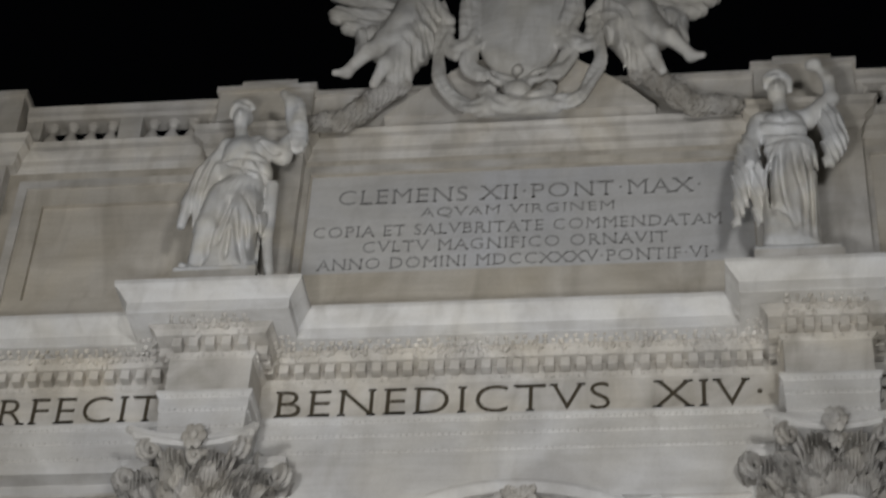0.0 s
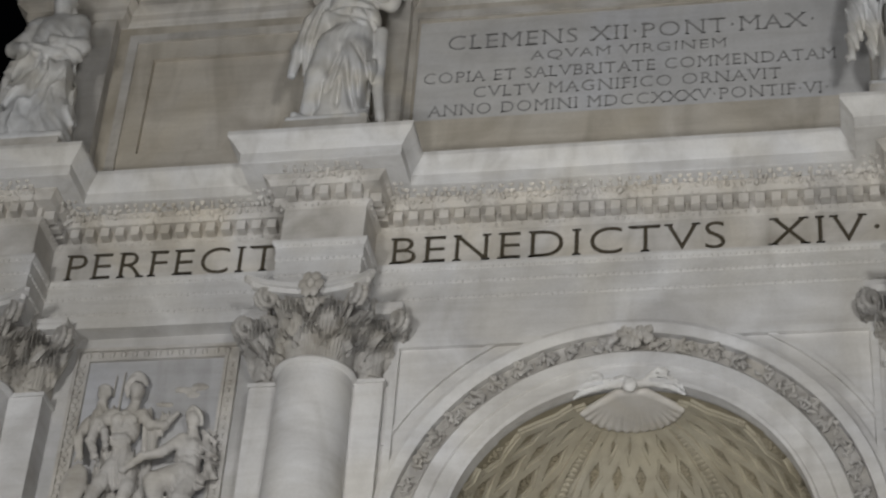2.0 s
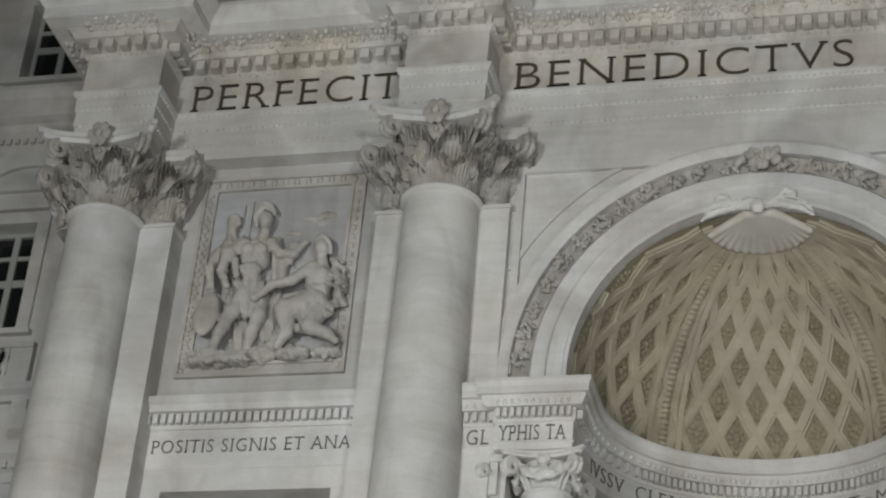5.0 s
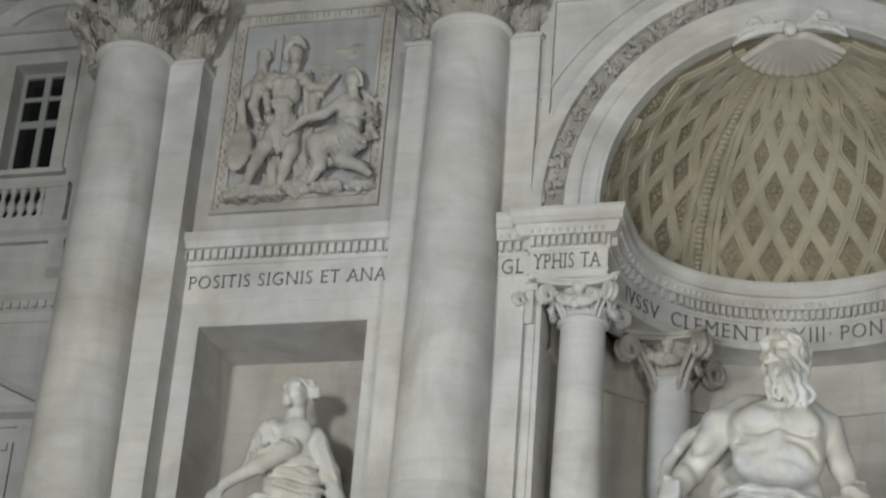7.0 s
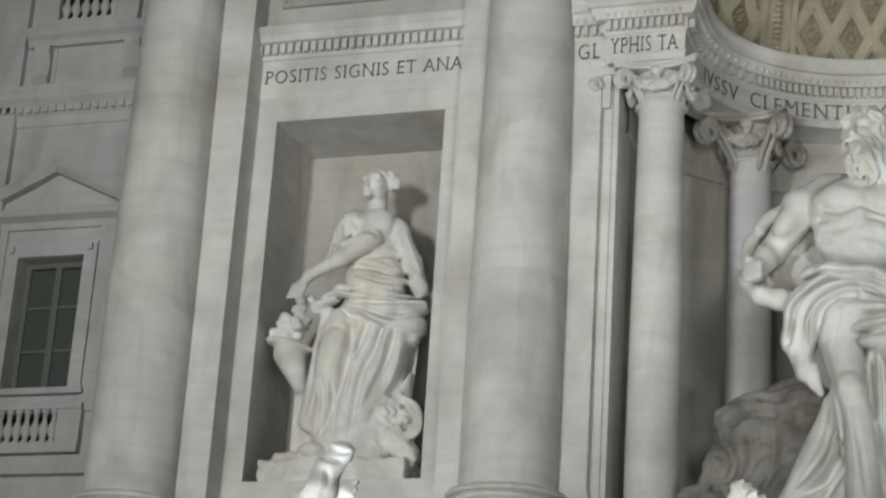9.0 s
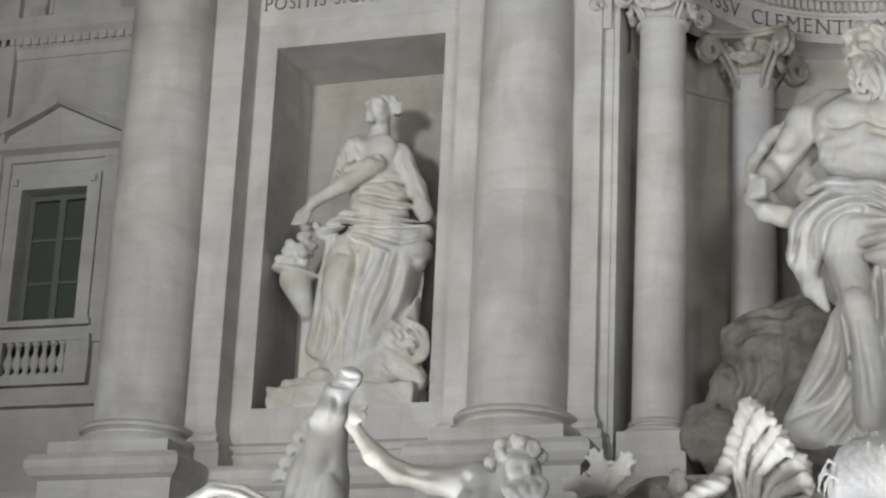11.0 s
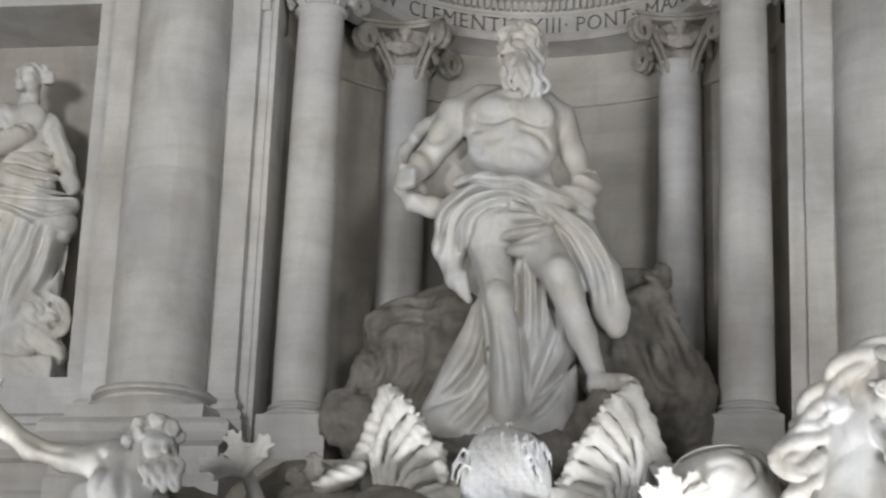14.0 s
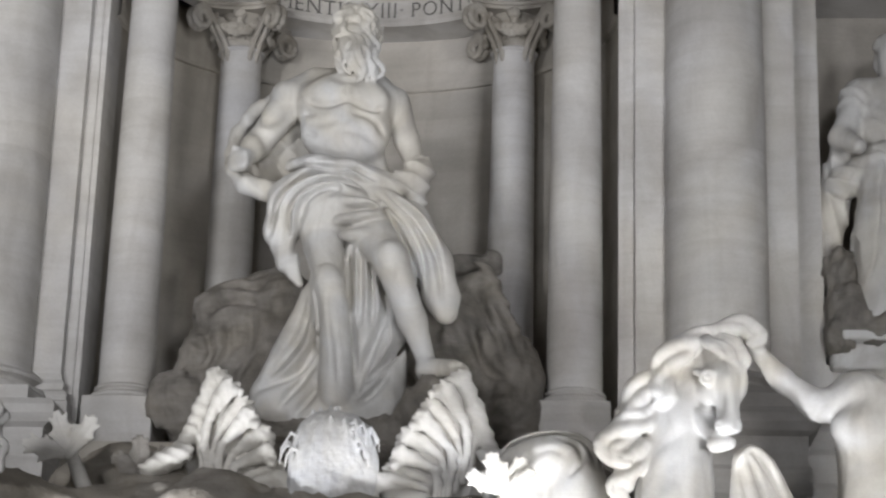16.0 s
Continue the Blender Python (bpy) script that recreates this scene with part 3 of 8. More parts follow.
def garland():
    bm = bmesh.new()
    rng = random.Random(4)
    for i in range(640):
        u = rng.random()
        k = rng.randrange(25)
        env = math.sin(math.pi * u) ** 0.7
        a = radians(1 + 178 * (k + 0.08 + 0.84 * u) / 25)
        r = 3.09 + rng.uniform(-0.11, 0.11) * env
        s = rng.uniform(0.025, 0.05) * (0.45 + 0.6 * env)
        bmesh.ops.create_icosphere(bm, subdivisions=1, radius=s, matrix=Matrix.Translation((r * math.cos(a), -0.03 - 0.09 * env * rng.random(), Z_SPRING + r * math.sin(a))) @ Matrix.Rotation(rng.random() * 6, 4, "Y") @ Matrix.Diagonal((1.5, 0.9, 0.8, 1)))
    for i in range(36):
        bmesh.ops.create_icosphere(bm, subdivisions=1, radius=rng.uniform(0.05, 0.09), matrix=Matrix.Translation((rng.uniform(-0.3, 0.3), -0.14, Z_SPRING + 3.12 + rng.uniform(-0.12, 0.14))))
    return bm


tagged(part("garland", garland(), CARVED, archw, "carved stone garland of leaves and fruit", smooth=True), kind="stuff")
for s in (1, -1):
    e = 0.1
    X, Z = 3.30, 17.90
    part("spandrel_moulding", boxes((min(s * X, s * (X - e)), max(s * X, s * (X - e)), -0.075, 0.0, 14.65, Z), (min(s * 1.2, s * (X - e)), max(s * 1.2, s * (X - e)), -0.075, 0.0, Z - e, Z)), TRAV, archw)

for a0, a1 in ((26, 60), (120, 154)):
    part("spandrel_moulding", arch_band([(3.66, 0.002), (3.66, 0.045), (3.73, 0.045), (3.73, 0.002)], 24, a0, a1), TRAV, archw)

# ---- the apse: half dome, curved entablature, curved wall ----
R_DOME, R_WALL = 2.52, 2.75
DY, DOME_Y = 0.35, 0.10


def dome_point(az, el, r=R_DOME):
    a, e = radians(az), radians(el)
    return Vector((r * math.cos(e) * math.cos(a), DOME_Y + r * math.cos(e) * math.sin(a), Z_SPRING - 0.1 + r * math.sin(e)))


def dome_shell():
    rings = []
    for i in range(25):
        rings.append([dome_point(180 * k / 48, 90 * i / 24 - (0 if i else 4)) for k in range(49)])
    return loft(rings, closed=False, caps=False)


dome = structure("half_dome", dome_shell(), SHADEGOLD, "ochre coffered half dome over the fountain niche", "dome", smooth=True)


def dome_strip(points, width, thick, r=R_DOME):
    """A raised rib along points (azimuth, elevation) on the dome."""
    rings = []
    pts = [dome_point(a, e, r) for a, e in points]
    mid = Vector((0, DOME_Y, Z_SPRING - 0.1))
    for i, p in enumerate(pts):
        t = (pts[min(i + 1, len(pts) - 1)] - pts[max(i - 1, 0)]).normalized()
        n = (mid - p).normalized()
        s = t.cross(n).normalized() * width / 2
        rings.append([p - s - n * 0.02, p - s + n * thick, p + s + n * thick, p + s - n * 0.02])
    return loft(rings)


# coffer lattice: two families of slanting ribs that close up towards the crown
STEP, TURNS_UP, EL_TOP = 180 / 14, 3.4, 75.0
for k in range(-5, 23):
    for sgn in (1, -1):
        pts = [((k + sgn * TURNS_UP * i / 24) * STEP, -3 + (EL_TOP + 3) * i / 24) for i in range(25)]
        pts = [p for p in pts if 0 <= p[0] <= 180 and R_DOME * math.cos(radians(p[1])) * math.sin(radians(p[0])) > 0.1]
        if len(pts) > 2:
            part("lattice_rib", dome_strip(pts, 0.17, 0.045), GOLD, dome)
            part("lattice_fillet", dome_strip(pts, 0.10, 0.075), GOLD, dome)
for az in (52, 128):
    for off in (-5.5, 5.5):
        part("meridian_rib", dome_strip([(az + off, -3 + 75 * i / 18) for i in range(19)], 0.08, 0.11), GOLD, dome)
    part("meridian_band", dome_strip([(az, -3 + 75 * i / 18) for i in range(19)], 0.36, 0.05), GOLD, dome)
    beads = bmesh.new()
    for i in range(40):
        bmesh.ops.create_icosphere(beads, subdivisions=1, radius=0.085, matrix=Matrix.Translation(dome_point(az, -2 + 72 * i / 39, R_DOME - 0.05)) @ Matrix.Diagonal((1, 1, 0.6, 1)))
    tagged(part("beading", beads, GOLD, dome, smooth=True), kind="stuff")


def rosettes():
    bm = bmesh.new()
    rise = (EL_TOP + 3) / TURNS_UP / 2
    for i in range(6):
        el = -3 + rise * i
        for k in range(-1, 16):
            az = (k + (0.0 if i % 2 else 0.5)) * STEP
            if 3 < az < 177:
                s = 0.052 * math.cos(radians(el)) + 0.006
                for a, e in ((0, 0), (0.16, 0), (-0.16, 0), (0, 0.24), (0, -0.24), (0.11, 0.15), (-0.11, 0.15), (0.11, -0.15), (-0.11, -0.15), (0, 0.44), (0, -0.42)):
                    p = dome_point(az + a * STEP, el + e * rise, R_DOME + 0.005)
                    bmesh.ops.create_icosphere(bm, subdivisions=1, radius=s * (1.25 if a == e == 0 else 0.9), matrix=Matrix.Translation(p))
    return bm


tagged(part("rosettes", rosettes(), SHADEGOLD, dome, "small carved flower in each coffer", smooth=True), kind="stuff")


OVAL = 2.0 / 2.28


def half_circle(r, n=40, y0=DY):
    """The niche's plan: a shallow half oval."""
    return [(-r * math.cos(math.pi * i / n), y0 + r * OVAL * math.sin(math.pi * i / n)) for i in range(n + 1)]


# impost entablature: straight returns either side, curved inside (outwards is towards the niche)
Z_IB = 13.46
RI = 2.28
impost_line = [(-3.75, -0.14), (-3.3, -0.14), (-3.3, -0.24), (-RI, -0.24)] + half_circle(RI, 36, DY)[0:] + [(RI, -0.24), (3.3, -0.24), (3.3, -0.14), (3.75, -0.14)]
IMPOST = [(o, z + Z_IB) for o, z in ((-0.6, 0.0), (0.0, 0.0), (0.0, 0.06), (0.02, 0.075), (0.02, 0.10), (0.0, 0.115), (0.0, 0.37), (0.03, 0.385), (0.03, 0.56), (0.12, 0.565), (0.14, 0.60), (0.17, 0.66), (0.17, 0.70), (0.22, 0.705), (0.22, 0.80), (0.25, 0.86), (0.25, 0.91), (-0.6, 0.91))]
impost = structure("impost_entablature", sweep(impost_line, IMPOST), TRAV, "moulded entablature curving through the fountain niche", "entablature")
small_tooth = mesh_of("tooth", boxes((-0.027, 0.027, -0.085, 0.0, 13.885, 14.005)), TRAV)
for p, w, o in along(impost_line, 0.03, 0.092, 0, 0, 0, 0):
    part("tooth", small_tooth, TRAV, impost, at=Matrix.Translation((p.x, p.y, 0)) @ Matrix.Rotation(math.atan2(w.y, w.x), 4, "Z"))
tagged(part("egg_moulding", eggs(impost_line, 0.15, 0.092, 0.034, 14.075), TRAV, impost, smooth=True), kind="stuff")


def curved_words(text, a0, a1, r, z, height):
    me = words(text, 1.0, height, 0.012)
    for v in me.vertices:
        a = radians(a0 + (a1 - a0) * v.co.x)
        rr = r + v.co.y
        v.co = (-rr * math.cos(a), DY + rr * OVAL * math.sin(a), z + v.co.z)
    me.materials.clear()
    me.materials.append(CUT)
    return me


for text, a0, a1 in (("IVSSV", 12, 33), ("CLEMENTIS", 39, 80), ("XIII·", 84, 97), ("PONT·", 100.5, 122), ("MAX", 127, 146)):
    part("inscription", curved_words(text, a0, a1, RI, 13.59, 0.21), CUT, impost, "dark cut capital letters")
inscribe("GL", -3.69, -3.40, -0.142, 13.59, 0.21, CUT, impost, "dark cut capital letters", 0.012)
inscribe("YPHIS TA", -3.24, -2.38, -0.242, 13.59, 0.21, CUT, impost, "dark cut capital letters", 0.012)

R_WALL, DEEP = 3.2, 2.6 / 3.2


def oval_wall(profile, a0=0.0, a1=180.0, seg=48):
    """A wall turned round the niche and flattened to its oval plan."""
    bm = lathe(profile, seg, None, (0, 0), a0, a1)
    bmesh.ops.transform(bm, matrix=Matrix.Translation((0, DY, 0)) @ Matrix.Diagonal((1, DEEP, 1, 1)), verts=bm.verts)
    return bm


apse = structure("wall_apse", oval_wall([(R_WALL, 5.0), (R_WALL, Z_IB + 0.1)]), APSE, "grey-brown curved wall of the fountain niche", "wall", smooth=True)
part("raised_panel", oval_wall([(R_WALL + 0.02, 8.0), (R_WALL - 0.03, 8.0), (R_WALL - 0.03, 12.3), (R_WALL + 0.02, 12.3)], 62, 118, 16), APSE, apse, "large plain raised panel")
part("upper_band", oval_wall([(R_WALL + 0.02, 12.72), (R_WALL - 0.07, 12.72), (R_WALL - 0.09, 12.76), (R_WALL - 0.09, Z_IB - 0.003)], 0, 180, 40), APSE, apse, "smooth raised band under the entablature")
for s in (1, -1):
    # jambs that close the niche behind the small columns
    w = structure("wall_jamb_" + ("right" if s > 0 else "left"), boxes((min(s * 3.17, s * COLX), max(s * 3.17, s * COLX), 0.006, 1.2, 6.0, Z_SPRING)), TRAV, "plain travertine jamb beside the niche", "wall")
    part("anta", boxes((min(s * 3.24, s * 3.47), max(s * 3.24, s * 3.47), -0.02, 0.002, 7.4, Z_IB - 0.002)), TRAV, w, "narrow flat strip")
    part("anta_capital", boxes((min(s * 3.2, s * 3.5), max(s * 3.2, s * 3.5), -0.12, -0.051, Z_IB - 0.1, Z_IB - 0.004), (min(s * 3.26, s * 3.45), max(s * 3.26, s * 3.45), -0.09, -0.051, Z_IB - 0.55, Z_IB - 0.1)), TRAV, w)
# stylobate under columns and niche
BASE = [(-0.9, 2.0), (0.25, 2.0), (0.25, 5.2), (0.20, 5.3), (0.20, 5.6), (0.12, 5.7), (0.12, 6.3), (0.16, 6.35), (0.16, 6.62), (0.12, 6.68), (0.12, 7.0), (0.2, 7.05), (0.26, 7.14), (0.26, 7.24), (0.2, 7.32), (-0.9, 7.32)]
BPLAN = [(-17.0, 0.95), (-OUTX - 0.78, 0.95), (-OUTX - 0.78, -1.05), (-OUTX + 0.78, -1.05), (-OUTX + 0.78, -0.15), (-COLX - 0.78, -0.15), (-COLX - 0.78, -1.05), (-COLX + 0.95, -1.05), (-COLX + 0.95, 0.6)]
structure("stylobate_left", sweep(BPLAN, BASE), TRAV, "banded travertine base under the columns", "stylobate")
structure("stylobate_right", sweep([(-x, y) for x, y in reversed(BPLAN)], BASE), TRAV, "banded travertine base under the columns", "stylobate")
structure("niche_floor", boxes((-3.4, 3.4, -0.3, 3.2, 6.6, 7.05)), STUCCO, "stone floor of the fountain niche", "floor")


# ---- columns ----
def abacus(half, horn, z0, z1):
    """The concave slab on top of a capital, with cut corners and a stepped edge."""
    rings = []
    for z, g in ((z0, 0.90), (z0 + (z1 - z0) * 0.45, 0.93), (z0 + (z1 - z0) * 0.5, 1.0), (z1, 1.0)):
        ring = []
        for q in range(4):
            a = q * math.pi / 2
            for k in range(9):
                u = k / 4 - 1
                x = u * half
                y = -(half * (0.72 + 0.28 * u * u)) if abs(u) < 1 else -half * 1.0
                if abs(u) == 1:
                    x = u * (half - horn)
                ring.append((g * (x * math.cos(a) - y * math.sin(a)), g * (x * math.sin(a) + y * math.cos(a)), z))
        rings.append(ring)
    return loft(rings)


def leaf_mesh(h, w, curl, mat):
    """An acanthus leaf: a cupped blade whose lobed rim rolls over outwards, face to -y."""
    NU, NV, LOBES = 18, 36, 3.5
    front, back = [], []
    for i in range(NU + 1):
        u = i / NU
        f, b = [], []
        for j in range(NV + 1):
            v = 2 * j / NV - 1
            lobe = abs(math.cos(LOBES * math.pi * v)) ** 0.7
            length = 1.40 * h * (1 - 0.42 * v * v) * (0.80 + 0.20 * lobe)
            rise = 0.60 * length
            r = max(curl * (1 - 0.35 * v * v) * (0.40 + 0.24 * lobe), 0.02)
            s = u * length
            if s <= rise:
                z, y = s, -0.10 * s * s / h
            else:
                a = min((s - rise) / r, 3.3)
                z, y = rise + r * math.sin(a), -0.10 * rise * rise / h - r * (1 - math.cos(a))
            x = 0.5 * w * v * (0.60 + 0.50 * min(1.0, 1.5 * u)) * (1 + 0.16 * abs(v) * math.sin(20 * u))
            y += 0.22 * w * v * v - 0.14 * w * lobe * (0.25 + 0.75 * u)
            f.append((x, y, z))
            b.append((x * 0.97, y + 0.035, z - 0.01))
        front.append(f)
        back.append(b)
    bm = loft([f + b[::-1] for f, b in zip(front, back)])
    return mesh_of("leaf", bm, mat, True)


def scroll_mesh(size, mat):
    """A stalk that rises and rolls up into a spiral, in the local -y z plane."""
    pts = [(0, 0.02, -size * 1.0), (0, -0.12 * size, -size * 0.55), (0, -0.45 * size, -size * 0.12)]
    for i in range(15):
        q = i / 14
        a = math.pi * 0.62 - q * math.pi * 2.9
        r = size * 0.30 * (1 - 0.72 * q)
        pts.append((0, -size * 0.80 - r * math.cos(a), -size * 0.12 + r * math.sin(a)))
    solids = []
    for dx in (-0.09, 0.09):
        solids += chain([(dx * size, y, z) for _, y, z in pts], [0.07 * size] * 3 + [0.085 * size - 0.0015 * size * i for i in range(15)])
    ob = sculpt("volute", [(solids, 0.015, None)], 0.018, mat, "")
    me = ob.data
    bpy.data.objects.remove(ob)
    return me


LEAF_LOW = leaf_mesh(0.44, 0.38, 0.20, WORN)
LEAF_HIGH = leaf_mesh(0.78, 0.42, 0.30, WORN)
VOLUTE = scroll_mesh(0.52, WORN)
HELIX = scroll_mesh(0.26, WORN)


def rosette(r):
    bm = bmesh.new()
    for j in range(6):
        a = j * math.pi / 3
        bmesh.ops.create_icosphere(bm, subdivisions=1, radius=r * 0.5, matrix=Matrix.Translation((r * 0.6 * math.cos(a), 0, r * 0.6 * math.sin(a))) @ Matrix.Diagonal((1, 0.7, 1, 1)))
    bmesh.ops.create_icosphere(bm, subdivisions=1, radius=r * 0.45, matrix=Matrix.Translation((0, -r * 0.3, 0)))
    return bm


FLOWER = mesh_of("flower", rosette(0.13), WORN, True)


def big_column():
    col = thing("column", "tall smooth travertine column with a carved leafy capital", "column", "giant columns of the front")
    h1 = Z_NECK - Z_PED
    part("plinth", boxes((-0.82, 0.82, -0.82, 0.82, 0.0, 0.2)), TRAV, col)
    part("base", lathe([(0.0, 0.2), (0.80, 0.2), (0.83, 0.25), (0.80, 0.31), (0.73, 0.325), (0.675, 0.35), (0.665, 0.38), (0.70, 0.405), (0.745, 0.42), (0.755, 0.455), (0.72, 0.50), (0.64, 0.52), (0.64, 0.545), (0.0, 0.545)], 48), TRAV, col, "rounded moulded base", smooth=True)
    drums = 7
    zs = [0.548 + (h1 - 0.548) * i / drums for i in range(drums + 1)]
    rad = lambda z: 0.598 - 0.08 * max(0, (z - 2.6) / (h1 - 2.6)) ** 1.35
    for a, b in zip(zs, zs[1:]):
        prof = [(0.0, a), (rad(a) - 0.004, a), (rad(a), a + 0.002)] + [(rad(a + (b - a) * k / 5), a + (b - a) * k / 5) for k in range(1, 5)] + [(rad(b), b - 0.002), (rad(b) - 0.004, b), (0.0, b)]
        part("drum", lathe(prof, 48), TRAV, col, smooth=True)
    part("neck_ring", lathe([(0.0, h1 - 0.06), (0.53, h1 - 0.06), (0.57, h1 - 0.03), (0.585, h1), (0.57, h1 + 0.03), (0.5, h1 + 0.05), (0.0, h1 + 0.05)], 48), TRAV, col, smooth=True)
    cap = part("capital", lathe([(0.0, h1 + 0.03), (0.40, h1 + 0.04), (0.36, h1 + 0.5), (0.40, h1 + 0.8), (0.58, h1 + 1.0), (0.0, h1 + 1.02)], 32), WORN, col, "deeply carved leafy capital", smooth=True)
    for k in range(8):
        a = k * 45
        part("leaf", LEAF_LOW, WORN, cap, at=pose(0, 0, h1 + 0.04, 0, 0, a) @ Matrix.Translation((0, -0.46, 0)))
        part("leaf", LEAF_HIGH, WORN, cap, at=pose(0, 0, h1 + 0.06, 0, 0, a + 22.5) @ Matrix.Translation((0, -0.45, 0)))
    for k in range(4):
        part("volute", VOLUTE, WORN, cap, at=pose(0, 0, h1 + 0.98, 0, 0, k * 90 + 45) @ Matrix.Translation((0, -0.50, 0)))
        for s in (-20, 20):
            part("helix", HELIX, WORN, cap, at=pose(0, 0, h1 + 0.90, 0, 0, k * 90 + s) @ Matrix.Translation((0, -0.42, 0)))
        part("flower", FLOWER, WORN, cap, at=pose(0, 0, h1 + 1.06, 0, 0, k * 90) @ Matrix.Translation((0, -0.74, 0.03)) @ Matrix.Diagonal((1.35, 1.1, 1.6, 1)))
        part("flower", FLOWER, WORN, cap, at=pose(0, 0, h1 + 0.86, 0, 0, k * 90) @ Matrix.Translation((0, -0.60, 0)) @ Matrix.Diagonal((0.8, 0.9, 1.1, 1)))
    part("abacus", abacus(0.93, 0.05, h1 + 1.02, h1 + 1.165), TRAV, cap, "concave slab with pointed corners")
    return col


first = big_column()
first.matrix_basis = Matrix.Translation((-COLX, COLY, Z_PED))
for x in (-OUTX - 0.07, COLX, OUTX + 0.07):
    copy_thing(first, Matrix.Translation((x, COLY, Z_PED)))


def half_capital(parent, cx, y, z):
    """Leaves, corner scrolls and slab of the flat capital on the pilaster behind a column."""
    for s in (-1, 1):
        for dx, mesh, dz, turn in ((0.62, LEAF_LOW, 0.0, 0), (0.84, LEAF_LOW, 0.0, s * 50), (0.78, LEAF_HIGH, 0.02, s * 12), (0.88, LEAF_HIGH, 0.02, s * 75)):
            part("leaf", mesh, WORN, parent, at=pose(cx + s * dx, y + 0.02, z + dz, 0, 0, turn))
        part("volute", VOLUTE, WORN, parent, at=pose(cx + s * 0.80, y + 0.15, z + 0.90, 0, 0, s * 50))
        part("helix", HELIX, WORN, parent, at=pose(cx + s * 0.70, y + 0.02, z + 0.86, 0, 0, s * -30))
    part("abacus", sweep([(cx - 0.98, 0.3), (cx - 0.98, y), (cx + 0.98, y), (cx + 0.98, 0.3)], [(-0.3, z + 1.0), (0.12, z + 1.0), (0.17, z + 1.05), (0.19, z + 1.06), (0.19, z + 1.145), (-0.3, z + 1.145)]), TRAV, parent)


for side in (1, -1):
    for cx in (side * COLX, side * OUTX):
        cap = thing("pilaster_capital", "carved leafy capital on the pilaster behind a column", "capital", "pilaster capitals")
        part("bell", boxes((cx - 0.90, cx + 0.90, -0.10, 0.32, Z_NECK + 0.012, Z_ARCHI - 0.15)), WORN, cap)
        half_capital(cap, cx, -0.13, Z_NECK + 0.015)


def festoon_mesh(half, drop, deep, mat):
    """A drooping garland of fruit and leaves between two scrolls, face to -y."""
    line = [(half * v, -deep - 0.05 * (1 - v * v), -drop * (1 - v * v)) for v in (-1, -0.7, -0.4, -0.1, 0.1, 0.4, 0.7, 1)]
    solids = locks(line, [0.03, 0.045, 0.055, 0.06, 0.06, 0.055, 0.045, 0.03], 2, 0.9, 3)
    solids += [mass((x, y - 0.03, z + 0.02 * (-1) ** i), (0.045, 0.04, 0.045)) for i, (x, y, z) in enumerate(line)] + [mass((0, -deep - 0.03, 0.06), (0.09, 0.06, 0.08)), limb((0, -deep, 0.02), (0, -deep, -0.9 * drop), 0.05, 0.04)]
    ob = sculpt("festoon", [(solids, 0.015, lumps(22, 0.02, 5))], 0.018, mat, "")
    me = ob.data
    bpy.data.objects.remove(ob)
    return me


def small_column(zb, zn, r, group, label, mat, spread=1.0, carved=None):
    col = thing("column", label, "column", group)
    part("plinth", boxes((-0.42, 0.42, -0.42, 0.42, zb - 0.6, zb)), mat, col)
    part("base", lathe([(0.0, zb), (0.40, zb), (0.43, zb + 0.03), (0.43, zb + 0.06), (0.40, zb + 0.085), (0.36, zb + 0.09), (0.335, zb + 0.105), (0.335, zb + 0.12), (0.36, zb + 0.13), (0.375, zb + 0.145), (0.37, zb + 0.165), (0.345, zb + 0.18), (0.33, zb + 0.19), (0.0, zb + 0.19)], 32), mat, col, smooth=True)
    rad = lambda t: r * (1 - 0.13 * t ** 1.4)
    part("shaft", lathe([(0.0, zb + 0.192)] + [(rad(k / 10), zb + 0.192 + (zn - zb - 0.192) * k / 10) for k in range(11)] + [(0.0, zn)], 40), mat, col, smooth=True)
    part("neck_ring", lathe([(0.0, zn - 0.03), (r * 0.92, zn - 0.03), (r * 1.02, zn), (r * 0.92, zn + 0.03), (0.0, zn + 0.03)], 32), mat, col, smooth=True)
    h = Z_IB - zn
    carved = carved or mat
    cap = part("capital", lathe([(0.0, zn + 0.02), (r * 0.85, zn + 0.03), (r * 0.82, zn + h * 0.55), (r * 1.0, zn + h * 0.85), (0.0, zn + h * 0.86)], 24), carved, col, "capital with drooping corner scrolls", smooth=True)
    part("abacus", abacus(r * 1.72 * min(spread, 1.06), 0.03, zn + h * 0.84, zn + h - 0.004), carved, cap)
    vol = scroll_mesh(0.40 * spread, carved)
    leaf = leaf_mesh(0.19, 0.22, 0.08, carved)
    swag = festoon_mesh(r * 1.02, h * 0.34, r * 1.02, carved)
    for k in range(4):
        part("volute", vol, carved, cap, at=pose(0, 0, zn + h * 0.64, 0, 0, k * 90 + 45) @ Matrix.Translation((0, -r * 0.80, 0)))
        part("festoon", swag, carved, cap, at=pose(0, 0, zn + h * 0.68, 0, 0, k * 90))
    for k in range(8):
        part("leaf", leaf, carved, cap, at=pose(0, 0, zn + 0.03, 0, 0, k * 45) @ Matrix.Translation((0, -r * 0.86, 0)))
    return col


c = small_column(7.62, 12.98, 0.33, "small columns of the niche", "slender smooth column standing in the mouth of the niche", TRAV)
c.matrix_basis = Matrix.Translation((-2.66, 0.22, 0))
copy_thing(c, Matrix.Translation((2.66, 0.22, 0)))
c = small_column(7.62, 12.86, 0.31, "rear columns of the niche", "grey column engaged in the curved back of the niche", REAR, 1.4, WORN)
c.matrix_basis = Matrix.Translation((-1.82, 1.95, 0))
copy_thing(c, Matrix.Translation((1.82, 1.95, 0)))

